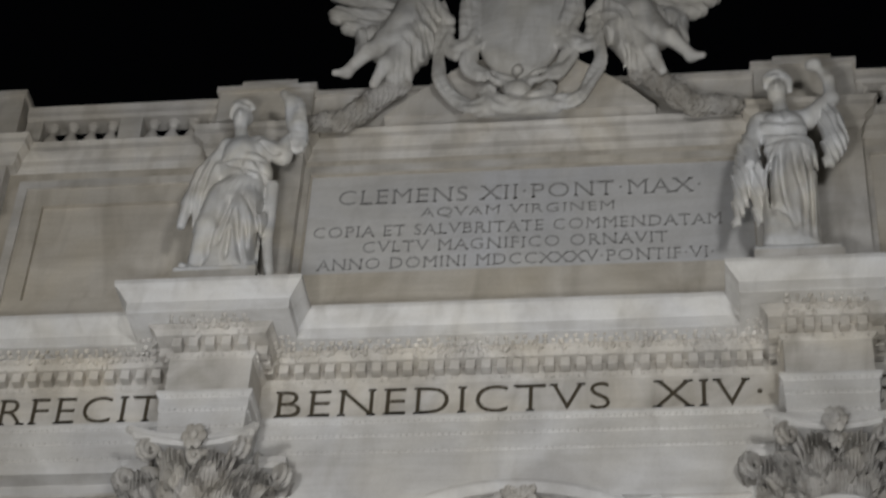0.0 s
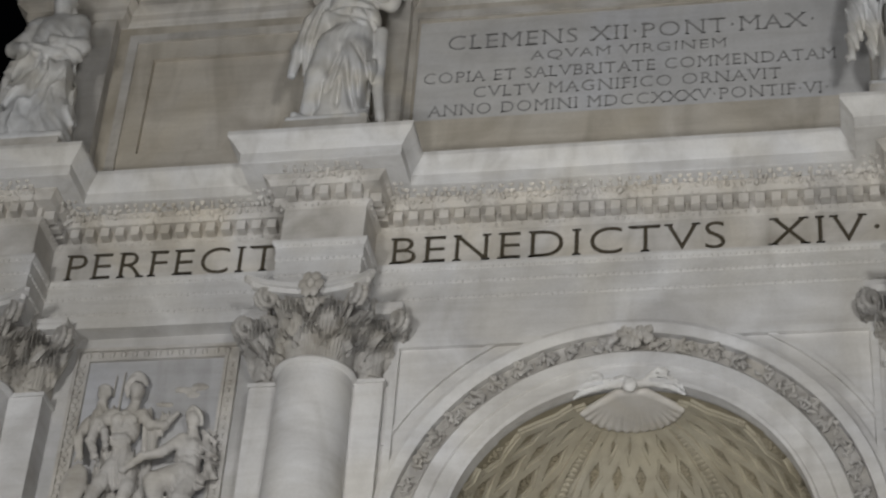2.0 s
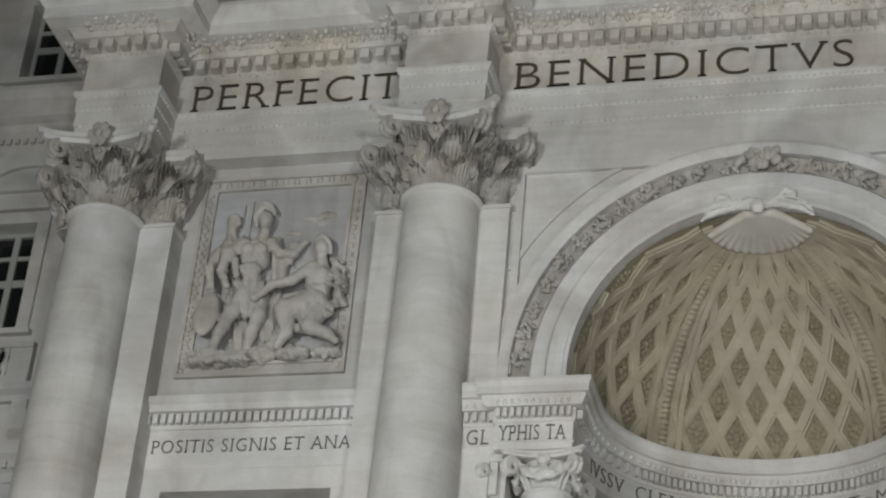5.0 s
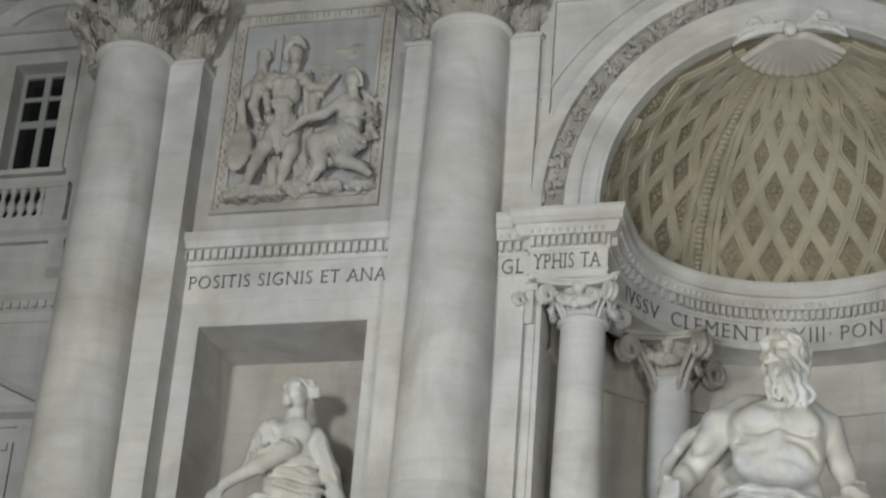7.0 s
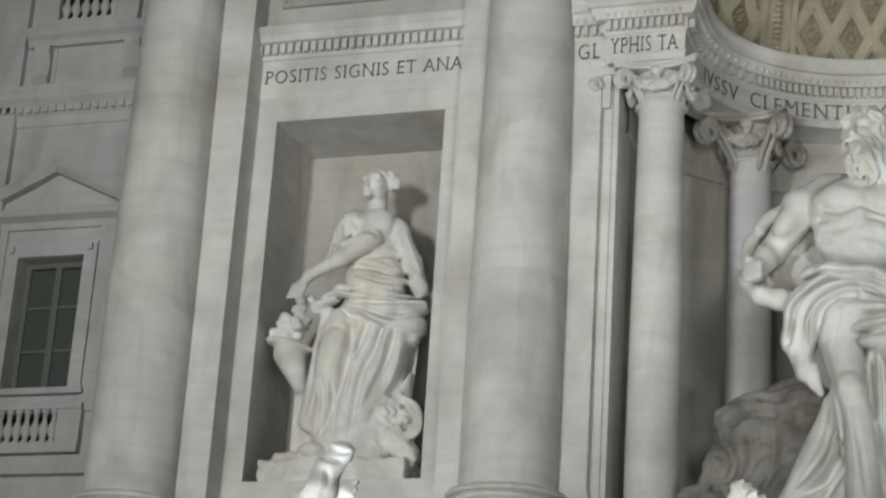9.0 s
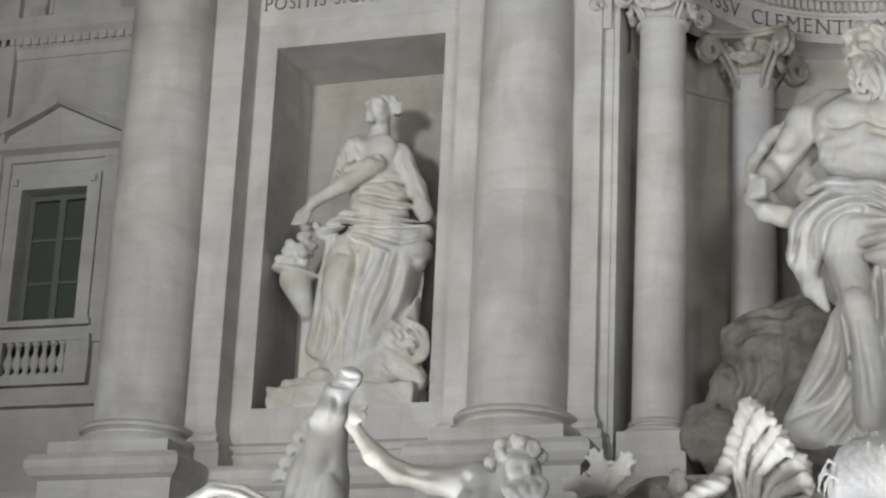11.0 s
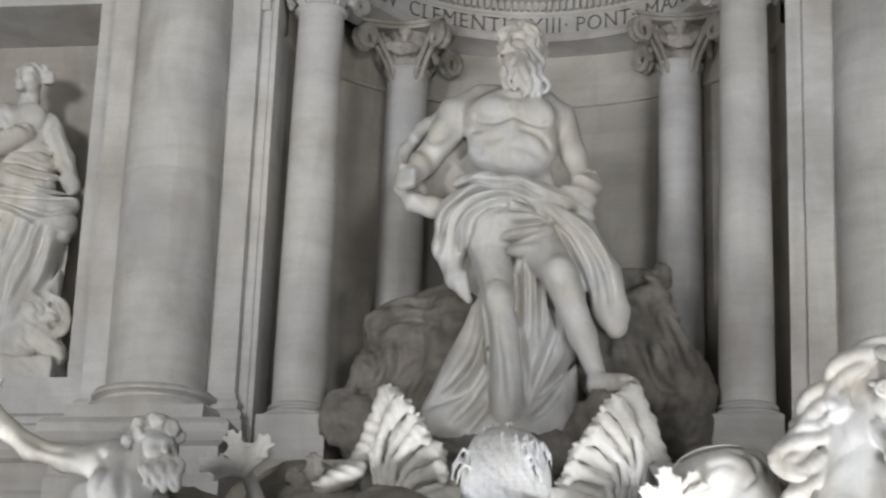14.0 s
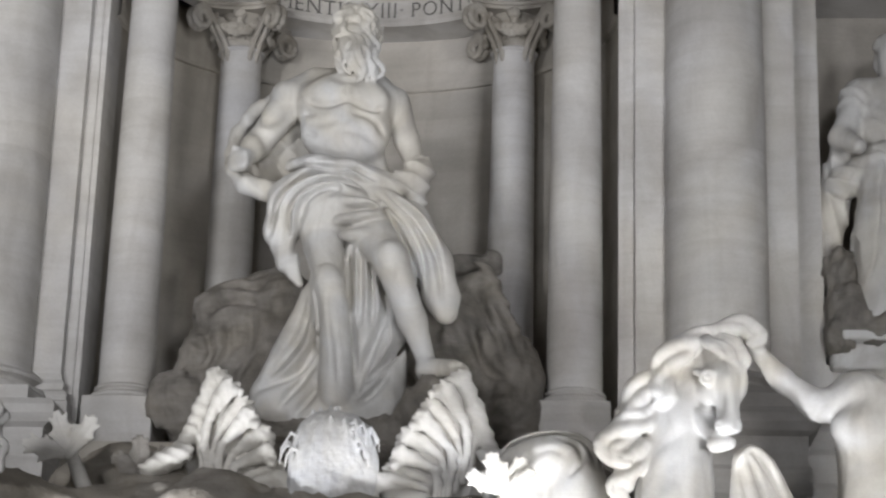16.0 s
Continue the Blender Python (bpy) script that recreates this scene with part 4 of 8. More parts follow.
scroll = scroll_mesh(0.30, TRAV)
for s in (1, -1):
    part("anta_scroll", scroll, TRAV, bpy.data.objects["wall_jamb_" + ("right" if s > 0 else "left")], at=pose(s * 3.28, 0.02, Z_IB - 0.22, 0, 0, s * 40))

# ---- attic storey ----
AY = 0.3
ZA0 = Z_TOP


def attic_wall():
    holes = [(-3.45, 3.45, 22.2, 24.25), (-7.8, -5.55, 21.9, 23.85), (5.55, 7.8, 21.9, 23.85)]
    return wall_with_holes(-9.9, 9.9, ZA0 + 0.02, 25.0, AY, AY + 0.9, holes)


attic = structure("wall_attic", attic_wall(), SHELTER, "weathered travertine attic wall with sunk panels", "wall")
part("inscription_panel", boxes((-3.45, 3.45, AY + 0.05, AY + 0.3, 22.2, 24.25)), PANEL, attic, "blue-grey marble inscription panel")
for s in (1, -1):
    a, b = sorted((s * 7.8, s * 5.55))
    part("sunk_panel", boxes((a, b, AY + 0.09, AY + 0.4, 21.9, 23.85)), SHELTER, attic, "plain sunk panel stained brown")
    part("panel_frame", boxes((a - 0.45, a - 0.3, AY - 0.05, AY, 21.2, 24.35), (b + 0.3, b + 0.45, AY - 0.05, AY, 21.2, 24.35), (a - 0.3, b + 0.3, AY - 0.05, AY, 24.2, 24.35)), ATTIC, attic)
part("panel_frame", boxes((-3.62, -3.47, AY - 0.05, AY, 22.1, 24.4), (3.47, 3.62, AY - 0.05, AY, 22.1, 24.4), (-3.47, 3.47, AY - 0.05, AY, 24.27, 24.4)), ATTIC, attic)
APLAN = [(-9.95, AY + 0.8), (-9.95, AY - 0.25), (-8.35, AY - 0.25), (-8.35, AY), (-5.15, AY), (-5.15, AY - 0.25), (-3.55, AY - 0.25), (-3.55, AY)]
APLAN = APLAN + [(-x, y) for x, y in reversed(APLAN)]
part("attic_base", sweep(APLAN, [(-0.3, ZA0 + 0.03), (0.1, ZA0 + 0.03), (0.1, 21.3), (0.06, 21.4), (0.0, 21.45), (-0.3, 21.45)]), ATTIC, attic)
part("attic_cornice", sweep(APLAN, [(-0.3, 24.55), (0.0, 24.55), (0.03, 24.62), (0.06, 24.66), (0.06, 24.78), (0.12, 24.82), (0.2, 24.86), (0.2, 24.96), (0.26, 25.02), (-0.3, 25.06)]), ATTIC, attic, "moulded attic cornice")
for s in (1, -1):
    for cx in (s * 4.35, s * OUTX):
        part("pier", boxes((cx - 0.78, cx + 0.78, AY - 0.24, AY - 0.004, 21.46, 24.54)), ATTIC, attic, "flat pier behind a statue")


def baluster(h, r):
    return lathe([(0.0, 0.0), (r * 0.8, 0.0), (r * 0.8, h * 0.08), (r * 0.45, h * 0.12), (r * 0.6, h * 0.2), (r * 1.0, h * 0.36), (r * 0.85, h * 0.5), (r * 0.42, h * 0.68), (r * 0.38, h * 0.78), (r * 0.6, h * 0.82), (r * 0.4, h * 0.87), (r * 0.75, h * 0.92), (r * 0.75, h), (0.0, h)], 14)


roof_bal = mesh_of("baluster", baluster(0.62, 0.13), ATTIC, True)
for s in (1, -1):
    bal = thing("balustrade", "stone roof balustrade with bulbous balusters between piers", "balustrade", "roof balustrades")
    x0, x1 = sorted((s * 8.4, s * 5.1))
    part("rail", sweep([(x0, AY), (x1, AY)], [(-0.35, 25.75), (0.0, 25.75), (0.05, 25.8), (0.05, 25.9), (0.08, 26.0), (-0.35, 26.0)]), ATTIC, bal)
    part("foot", boxes((x0, x1, AY, AY + 0.35, 25.065, 25.13)), ATTIC, bal)
    for px0, px1 in ((8.4, 8.12), (6.8, 6.42), (5.25, 5.1)):
        a, b = sorted((s * px0, s * px1))
        part("pier", boxes((a, b, AY + 0.01, AY + 0.33, 25.13, 25.75)), ATTIC, bal)
    for g in (7.98, 6.27):
        for i in range(4):
            part("baluster", roof_bal, ATTIC, bal, at=Matrix.Translation((s * (g - i * 0.335), AY + 0.17, 25.13)))
# end blocks, pedestals and the raised middle of the parapet
for s in (1, -1):
    for cx, hw, top in ((s * OUTX, 0.78, 26.25), (s * 4.33, 0.78, 26.1)):
        p = thing("parapet_block", "stepped stone block closing the parapet over a column", "parapet block", "parapet blocks")
        part("block", boxes((cx - hw, cx + hw, AY - 0.2, AY + 0.6, 25.07, top - 0.1)), ATTIC, p)
        part("cap", boxes((cx - hw - 0.05, cx + hw + 0.05, AY - 0.26, AY + 0.66, top - 0.1, top)), ATTIC, p)
        if abs(cx) < 5:
            part("crest", boxes((cx - 0.46, cx + 0.46, AY - 0.1, AY + 0.5, top, top + 0.25)), ATTIC, p)
def gable(y):
    """The swept base under the coat of arms."""
    top = [(-2.3, 25.07)] + [(-2.3 + 1.35 * t, 25.07 + 1.2 * t ** 0.85) for t in (0.25, 0.5, 0.75, 1.0)]
    return [(x, y, z) for x, z in top] + [(-0.3 - x, y, z) for x, z in reversed(top)]


mid = structure("parapet_middle", boxes((-3.55, 3.55, AY - 0.05, AY + 0.6, 25.07, 25.95), (-3.57, 3.57, AY - 0.12, AY + 0.65, 25.95, 26.05)), ATTIC, "plain parapet behind the coat of arms", "parapet")
part("swept_base", loft([gable(AY - 0.42), gable(AY - 0.051)]), ATTIC, mid, "swept stone base of the coat of arms")

for text, x0, x1, z, h in (("CLEMENS XII·PONT·MAX·", -2.98, 2.66, 23.64, 0.29), ("AQVAM VIRGINEM", -1.66, 1.33, 23.3, 0.21), ("COPIA ET SALVBRITATE COMMENDATAM", -3.32, 2.95, 22.97, 0.21), ("CVLTV MAGNIFICO ORNAVIT", -2.52, 2.14, 22.64, 0.21), ("ANNO DOMINI MDCCXXXV·PONTIF·VI·", -3.2, 2.82, 22.31, 0.21)):
    inscribe(text, x0, x1, AY + 0.048, z, h, FADED, attic, "dark cut capital letters", 0.012)

# ---- left wing of the palace ----
WY = 0.9
W1 = (-11.82, -10.97, 16.2, 18.06)
W2 = (-12.01, -10.98, 9.73, 11.68)
W3 = (-11.85, -10.85, 20.8, 22.3)
wing = structure("wall_wing", wall_with_holes(-22.0, -9.3, 0.0, 22.6, WY, WY + 0.6, [W1, W2, W3]), FIELD, "plain pale wall of the palace wing", "wall")
part("string_course", sweep([(-22.0, WY), (-9.3, WY)], [(-0.1, 19.3), (0.04, 19.3), (0.04, 19.42), (0.08, 19.46), (0.08, 19.62), (0.16, 19.7), (0.2, 19.8), (0.34, 19.86), (0.34, 20.2), (0.4, 20.34), (0.4, 20.42), (-0.1, 20.46)]), FIELD, wing, "heavy moulded string course")
part("string_course", sweep([(-22.0, WY), (-9.3, WY)], [(-0.1, 13.72), (0.03, 13.72), (0.05, 13.86), (0.12, 13.92), (0.12, 14.02), (0.2, 14.1), (0.22, 14.3), (-0.1, 14.34)]), FIELD, wing, "moulded string course with small teeth")
wtooth = mesh_of("tooth", boxes((-0.035, 0.035, -0.06, 0.0, 0.0, 0.1)), FIELD)
for i in range(28):
    part("tooth", wtooth, FIELD, wing, at=Matrix.Translation((-13.2 + i * 0.135, WY - 0.08, 19.5)))
    part("tooth", wtooth, FIELD, wing, at=Matrix.Translation((-13.2 + i * 0.135, WY - 0.1, 13.9)))
part("wing_pier", boxes((-12.75, -12.35, WY - 0.12, WY, 7.4, 19.3), (-10.42, -9.3, WY - 0.06, WY, 7.4, 19.3)), FIELD, wing)
wbal = mesh_of("baluster", baluster(0.42, 0.075), FIELD, True)


def window(name, box4, shutter, label):
    x0, x1, z0, z1 = box4
    w = tagged(new(name), label, "window", "", "structure")
    fw = 0.2
    part("surround", boxes((x0 - fw, x0 - 0.002, WY - 0.06, WY + 0.2, z0, z1 + fw), (x1 + 0.002, x1 + fw, WY - 0.06, WY + 0.2, z0, z1 + fw), (x0 - 0.002, x1 + 0.002, WY - 0.06, WY + 0.2, z1 + 0.002, z1 + fw)), FIELD, w, "stone surround")
    part("sill", boxes((x0 - fw - 0.06, x1 + fw + 0.06, WY - 0.12, WY + 0.3, z0 - 0.09, z0 - 0.002)), FIELD, w)
    f, y = 0.07, WY + 0.24
    m = (x0 + x1) / 2
    mat = SHUTTERBAR if shutter else FRAMEPAINT
    bars = [(x0, x0 + f, y, y + 0.07, z0, z1), (x1 - f, x1, y, y + 0.07, z0, z1), (x0 + f, x1 - f, y, y + 0.07, z0, z0 + f), (x0 + f, x1 - f, y, y + 0.07, z1 - f, z1), (m - 0.05, m + 0.05, y - 0.01, y + 0.07, z0 + f, z1 - f)]
    rails = (0.33, 0.66) if shutter else (0.52, 0.76)
    for r in rails:
        zz = z0 + (z1 - z0) * r
        h = 0.018 if shutter else (0.035 if r > 0.6 else 0.06)
        bars += [(x0 + f, m - 0.05, y + 0.005, y + 0.06, zz - h, zz + h), (m + 0.05, x1 - f, y + 0.005, y + 0.06, zz - h, zz + h)]
    part("window_frame", boxes(*bars), mat, w, "green-grey painted frame" if shutter else "grey painted frame")
    zs = [z0 + f] + [z0 + (z1 - z0) * r for r in rails] + [z1 - f]
    for a, b in ((x0 + f, m - 0.05), (m + 0.05, x1 - f)):
        for c, d in zip(zs, zs[1:]):
            part("pane", boxes((a, b, y + 0.03, y + 0.04, c + 0.02, d - 0.02)), SHUTTER if shutter else GLASS, w, "dull green closed shutter panel" if shutter else "")
    part("room_dark", boxes((x0 - 0.2, x1 + 0.2, WY + 0.62, WY + 0.7, z0 - 0.2, z1 + 0.2)), GLASS, w)
    return w


def window_balcony(parent, x0, x1, z0, z1, balusters):
    part("balcony_rail", boxes((x0 - 0.3, x1 + 0.3, WY - 0.14, WY, z1 - 0.09, z1)), FIELD, parent)
    part("balcony_foot", boxes((x0 - 0.3, x1 + 0.3, WY - 0.14, WY, z0 - 0.14, z0)), FIELD, parent)
    part("balcony_pier", boxes((x0 - 0.3, x0, WY - 0.12, WY, z0, z1 - 0.09), (x1 - 0.05, x1 + 0.3, WY - 0.12, WY, z0, z1 - 0.09)), FIELD, parent)
    for i in range(balusters):
        part("baluster", wbal, FIELD, parent, at=Matrix.Translation((x0 + 0.1 + i * (x1 - x0 - 0.22) / (balusters - 1), WY - 0.07, z0)) @ Matrix.Diagonal((1, 1, (z1 - 0.09 - z0) / 0.42, 1)))
    # A near-black sheet on the wall paints the shade between the balusters.
    part("balcony_back", boxes((x0, x1, WY - 0.02, WY - 0.003, z0, z1 - 0.09)), GLASS, parent)


w = window("window_1", W1, False, "dark unlit sash window under a curved pediment")
window_balcony(w, W1[0] - 0.05, W1[1] + 0.1, 15.38, 15.94, 6)
part("ledge", sweep([(-12.3, WY), (-10.35, WY)], [(-0.05, 14.98), (0.1, 14.98), (0.14, 15.06), (0.22, 15.12), (0.22, 15.24), (-0.05, 15.27)]), FIELD, w)
for cx in (-12.05, -10.6):
    part("console", loft([[(cx - 0.12, WY - d, z), (cx + 0.12, WY - d, z), (cx + 0.12, WY, z), (cx - 0.12, WY, z)] for d, z in ((0.05, 14.38), (0.12, 14.44), (0.07, 14.55), (0.08, 14.75), (0.14, 14.88), (0.16, 14.975))]), FIELD, w, "scrolled stone bracket")
    part("apron_frame", boxes((cx + 0.14, cx + 0.2, WY - 0.03, WY, 14.42, 14.95)), FIELD, w)
rings = []
for i in range(25):
    a = radians(145 - 110 * i / 24)
    c, s = math.cos(a), math.sin(a)
    rings.append([(-11.27 + r * c, WY - o, 18.05 + r * s) for r, o in ((1.05, 0.0), (1.05, 0.08), (1.15, 0.14), (1.25, 0.18), (1.25, 0.0))])
part("curved_pediment", loft(rings), FIELD, w, "segmental stone pediment")
part("pediment_cornice", boxes((-12.3, -10.28, WY - 0.18, WY, 18.58, 18.70), (-12.2, -10.38, WY - 0.1, WY, 18.3, 18.58)), FIELD, w)

w = window("window_2", W2, True, "tall window closed with green-grey shutters under a triangular pediment")
window_balcony(w, W2[0], W2[1], 8.94, 9.50, 7)
part("ledge", boxes((-12.6, -10.3, WY - 0.16, WY, 8.5, 8.72)), FIELD, w)
cxw = -11.53
part("pediment_cornice", sweep([(-12.70, WY), (-10.4, WY)], [(-0.05, 12.1), (0.06, 12.1), (0.08, 12.2), (0.2, 12.26), (0.2, 12.36), (-0.05, 12.38)]), FIELD, w)
for s in (1, -1):
    rings = [[(cxw + s * d, WY - o, z + q) for o, q in ((0.0, 0.0), (0.16, 0.0), (0.22, 0.1), (0.22, 0.16), (0.0, 0.17))] for d, z in ((1.16, 12.385), (0.0, 12.93))]
    part("raking_cornice", loft(rings), FIELD, w, "sloping pediment moulding")
part("tympanum", loft([[(cxw - 1.0, y, 12.385), (cxw + 1.0, y, 12.385), (cxw, y, 12.92)] for y in (WY - 0.05, WY - 0.002)]), FIELD, w)
part("side_strip", boxes((W2[0] - 0.5, W2[0] - 0.22, WY - 0.05, WY, 9.4, 12.1), (W2[1] + 0.22, W2[1] + 0.5, WY - 0.05, WY, 9.4, 12.1)), FIELD, w)
for cx in (W2[0] - 0.1, W2[1] + 0.1):
    part("bracket", boxes((cx - 0.04, cx + 0.04, WY - 0.11, WY - 0.062, 11.74, 11.84)), FIELD, w)
window("window_3", W3, False, "small dark attic window of the wing")

# the sea god
Y = -0.9
torso = [mass((-0.01, Y - 0.05, 10.78), (0.50, 0.37, 0.55)), mass((-0.03, Y - 0.06, 10.60), (0.50, 0.36, 0.34)), mass((0.0, Y, 11.08), (0.50, 0.33, 0.30)), mass((0.05, Y + 0.26, 10.2), (0.42, 0.26, 0.45)), limb((-0.62, Y + 0.08, 11.18), (0.46, Y + 0.05, 11.04), 0.19, 0.18), limb((-0.42, Y + 0.1, 11.34), (0.3, Y + 0.1, 11.24), 0.16, 0.16),
         mass((-0.22, Y - 0.28, 11.03), (0.29, 0.13, 0.17), 8), mass((0.21, Y - 0.28, 10.97), (0.26, 0.13, 0.16), -8), mass((-0.50, Y - 0.02, 11.0), (0.16, 0.2, 0.24), 20)]
muscle = strokes([([(-0.46, 10.98), (-0.36, 10.88), (-0.18, 10.83), (0.02, 10.89), (0.2, 10.81), (0.34, 10.80), (0.42, 10.88)], 0.042, -0.06), ([(0.02, 11.14), (0.02, 11.0), (0.02, 10.86)], 0.045, -0.03), ([(0.02, 10.86), (0.0, 10.6), (0.03, 10.3)], 0.04, -0.018), ([(0.10, 10.72), (0.24, 10.70), (0.36, 10.63), (0.43, 10.52)], 0.04, -0.045), ([(-0.44, 10.66), (-0.28, 10.60), (-0.08, 10.62)], 0.05, -0.025), ([(-0.05, 10.50), (0.16, 10.50), (0.34, 10.42)], 0.045, -0.03),
                  ([(-0.47, 10.80), (-0.36, 10.72)], 0.035, -0.03), ([(-0.47, 10.56), (-0.34, 10.48)], 0.035, -0.03), ([(-0.20, 11.20), (0.0, 11.12), (0.2, 11.14)], 0.06, -0.03)], Y)
body = [limb((0.06, Y, 11.72), (0.04, Y + 0.05, 11.22), 0.17, 0.25), mass((-0.1, Y + 0.06, 9.80), (0.52, 0.38, 0.38))]
body += chain([(-0.68, Y + 0.02, 11.08), (-1.08, Y + 0.16, 10.56), (-1.19, Y - 0.26, 10.18)], [0.22, 0.15, 0.10]) + [mass((-0.74, Y - 0.06, 11.06), (0.18, 0.18, 0.20), 30), mass((-1.14, Y - 0.02, 10.44), (0.12, 0.16, 0.16))] + [mass((-1.20, Y - 0.36, 10.13), (0.13, 0.11, 0.11)), mass((-0.86, Y - 0.10, 10.86), (0.13, 0.15, 0.22), -38)] + [limb((-1.27, Y - 0.40, 10.20 - 0.05 * i), (-1.12, Y - 0.47, 10.22 - 0.055 * i), 0.034, 0.028) for i in range(4)] + [limb((-1.12, Y - 0.34, 10.26), (-1.26, Y - 0.42, 10.29), 0.045, 0.035)]
body += chain([(0.52, Y + 0.08, 11.05), (0.68, Y + 0.2, 10.60), (0.80, Y + 0.12, 10.25)], [0.19, 0.14, 0.11])
body += chain([(-0.28, Y - 0.10, 9.6), (-0.10, Y - 0.38, 8.68), (0.04, Y - 0.28, 7.84), (0.13, Y - 0.3, 7.35)], [0.26, 0.17, 0.13, 0.10]) + [mass((-0.09, Y - 0.52, 8.70), (0.11, 0.07, 0.13)), limb((-0.04, Y - 0.28, 8.4), (0.0, Y - 0.3, 8.05), 0.15, 0.13)]
body += chain([(0.26, Y - 0.15, 9.45), (0.60, Y - 0.52, 8.92), (0.86, Y - 0.4, 8.24), (1.02, Y - 0.38, 7.80)], [0.28, 0.20, 0.155, 0.105]) + [limb((1.04, Y - 0.42, 7.68), (1.34, Y - 0.66, 7.64), 0.12, 0.085), mass((0.61, Y - 0.67, 8.93), (0.12, 0.08, 0.14)), mass((1.04, Y - 0.34, 7.66), (0.12, 0.13, 0.11))] + [limb((1.32 + 0.03 * i, Y - 0.76 + 0.07 * i, 7.64), (1.43 + 0.02 * i, Y - 0.8 + 0.07 * i, 7.63), 0.035, 0.03) for i in range(4)]
face = [mass((0.02, Y - 0.12, 11.88), (0.18, 0.23, 0.25)), limb((-0.05, Y - 0.33, 11.97), (-0.075, Y - 0.40, 11.80), 0.028, 0.042), limb((-0.15, Y - 0.28, 11.98), (0.09, Y - 0.29, 11.99), 0.035, 0.035), mass((-0.12, Y - 0.27, 11.82), (0.06, 0.06, 0.06)), mass((0.06, Y - 0.28, 11.82), (0.07, 0.06, 0.06))]
eyes = strokes([([(-0.16, 11.91), (-0.12, 11.92), (-0.09, 11.90)], 0.025, -0.04), ([(-0.02, 11.90), (0.03, 11.92), (0.08, 11.90)], 0.028, -0.045), ([(-0.12, 11.72), (-0.05, 11.71), (0.03, 11.72)], 0.018, -0.03)], Y)
lock = random.Random(21)
beard = [mass((0.07, Y - 0.22, 11.58), (0.18, 0.15, 0.24), -10), mass((0.19, Y - 0.25, 11.34), (0.15, 0.13, 0.22), -16), limb((-0.14, Y - 0.34, 11.73), (-0.05, Y - 0.38, 11.76), 0.035, 0.03), limb((0.06, Y - 0.36, 11.72), (-0.04, Y - 0.38, 11.76), 0.035, 0.03), mass((0.05, Y + 0.02, 11.99), (0.20, 0.26, 0.15)), mass((0.10, Y + 0.02, 11.82), (0.19, 0.22, 0.22))]
for i in range(10):
    u = i / 9
    x0, x1 = -0.14 + 0.36 * u, -0.08 + 0.42 * u
    z1 = 11.30 - 0.20 * u + lock.uniform(-0.07, 0.07)
    d, q = Y - 0.25 - 0.13 * math.sin(math.pi * u) - lock.uniform(0, 0.05), (0.035 if i % 2 else -0.03)
    beard += locks([(x0, d + 0.04, 11.80 - 0.08 * math.sin(math.pi * u)), (x0 * 0.6 + x1 * 0.4 + q, d, 11.62), (x0 * 0.3 + x1 * 0.7 - q, d - 0.04, 11.46), (x1 + q, d - 0.04, z1 + 0.12), (x1 - 0.9 * q, d - 0.02, z1)], [0.030, 0.046, 0.052, 0.046, 0.016], 2, 0.95, i)
# tousled hair: wavy locks swept from the crown down both sides, with short tufts on top
for i in range(22):
    side, u = (1 if i % 2 else -1), (i // 2) / 10
    dep, wob = Y - 0.27 + 0.40 * u, lock.uniform(0.02, 0.045) * lock.choice((-1, 1))
    x0, x1 = 0.04 + side * lock.uniform(0.02, 0.08), 0.045 + side * (0.17 + 0.07 * u)
    low = 11.90 if side < 0 else 11.74
    beard += locks([(x0, dep + 0.02, 12.10 + 0.05 * u), (0.5 * x0 + 0.5 * x1 + wob, dep - 0.02, 12.08), (x1 - wob, dep, 12.0), (x1 + wob, dep, 11.90), (x1 - 0.5 * wob, dep, low + lock.uniform(-0.05, 0.05))], [0.024, 0.036, 0.038, 0.034, 0.012], 2, 0.9, i)
for i in range(12):
    x = -0.10 + 0.027 * i
    dep = Y - 0.22 + 0.05 * (i % 4)
    beard += locks([(x, dep, 12.06), (x + lock.uniform(-0.03, 0.03), dep - 0.02, 12.14), (x + lock.uniform(-0.06, 0.04), dep, 12.20 + lock.uniform(-0.02, 0.04))], [0.032, 0.034, 0.010], 2, 0.8, i)
for i in range(4):
    beard += locks([(0.20 + 0.02 * i, Y - 0.20 + 0.06 * i, 11.90), (0.25, Y - 0.20 + 0.06 * i, 11.80 - 0.02 * i), (0.21 + 0.02 * i, Y - 0.2 + 0.06 * i, 11.68), (0.28, Y - 0.18 + 0.06 * i, 11.56 - 0.05 * i), (0.25, Y - 0.16 + 0.06 * i, 11.46 - 0.06 * i)], [0.03, 0.042, 0.040, 0.036, 0.014], 2, 0.9, i + 5)
waist = chain([(0.45, Y - 0.04, 9.98), (0.05, Y - 0.26, 10.04), (-0.35, Y - 0.26, 10.06), (-0.66, Y - 0.12, 9.78), (-0.72, Y - 0.1, 9.4), (-0.62, Y - 0.1, 9.02), (-0.48, Y - 0.1, 8.76)], [0.16, 0.17, 0.19, 0.22, 0.20, 0.13, 0.05], 0.9)
waist += [mass((-0.22, Y - 0.18, 9.66), (0.54, 0.38, 0.42), 18), limb((-0.6, Y - 0.16, 10.16), (-0.25, Y - 0.3, 10.13), 0.10, 0.11)]
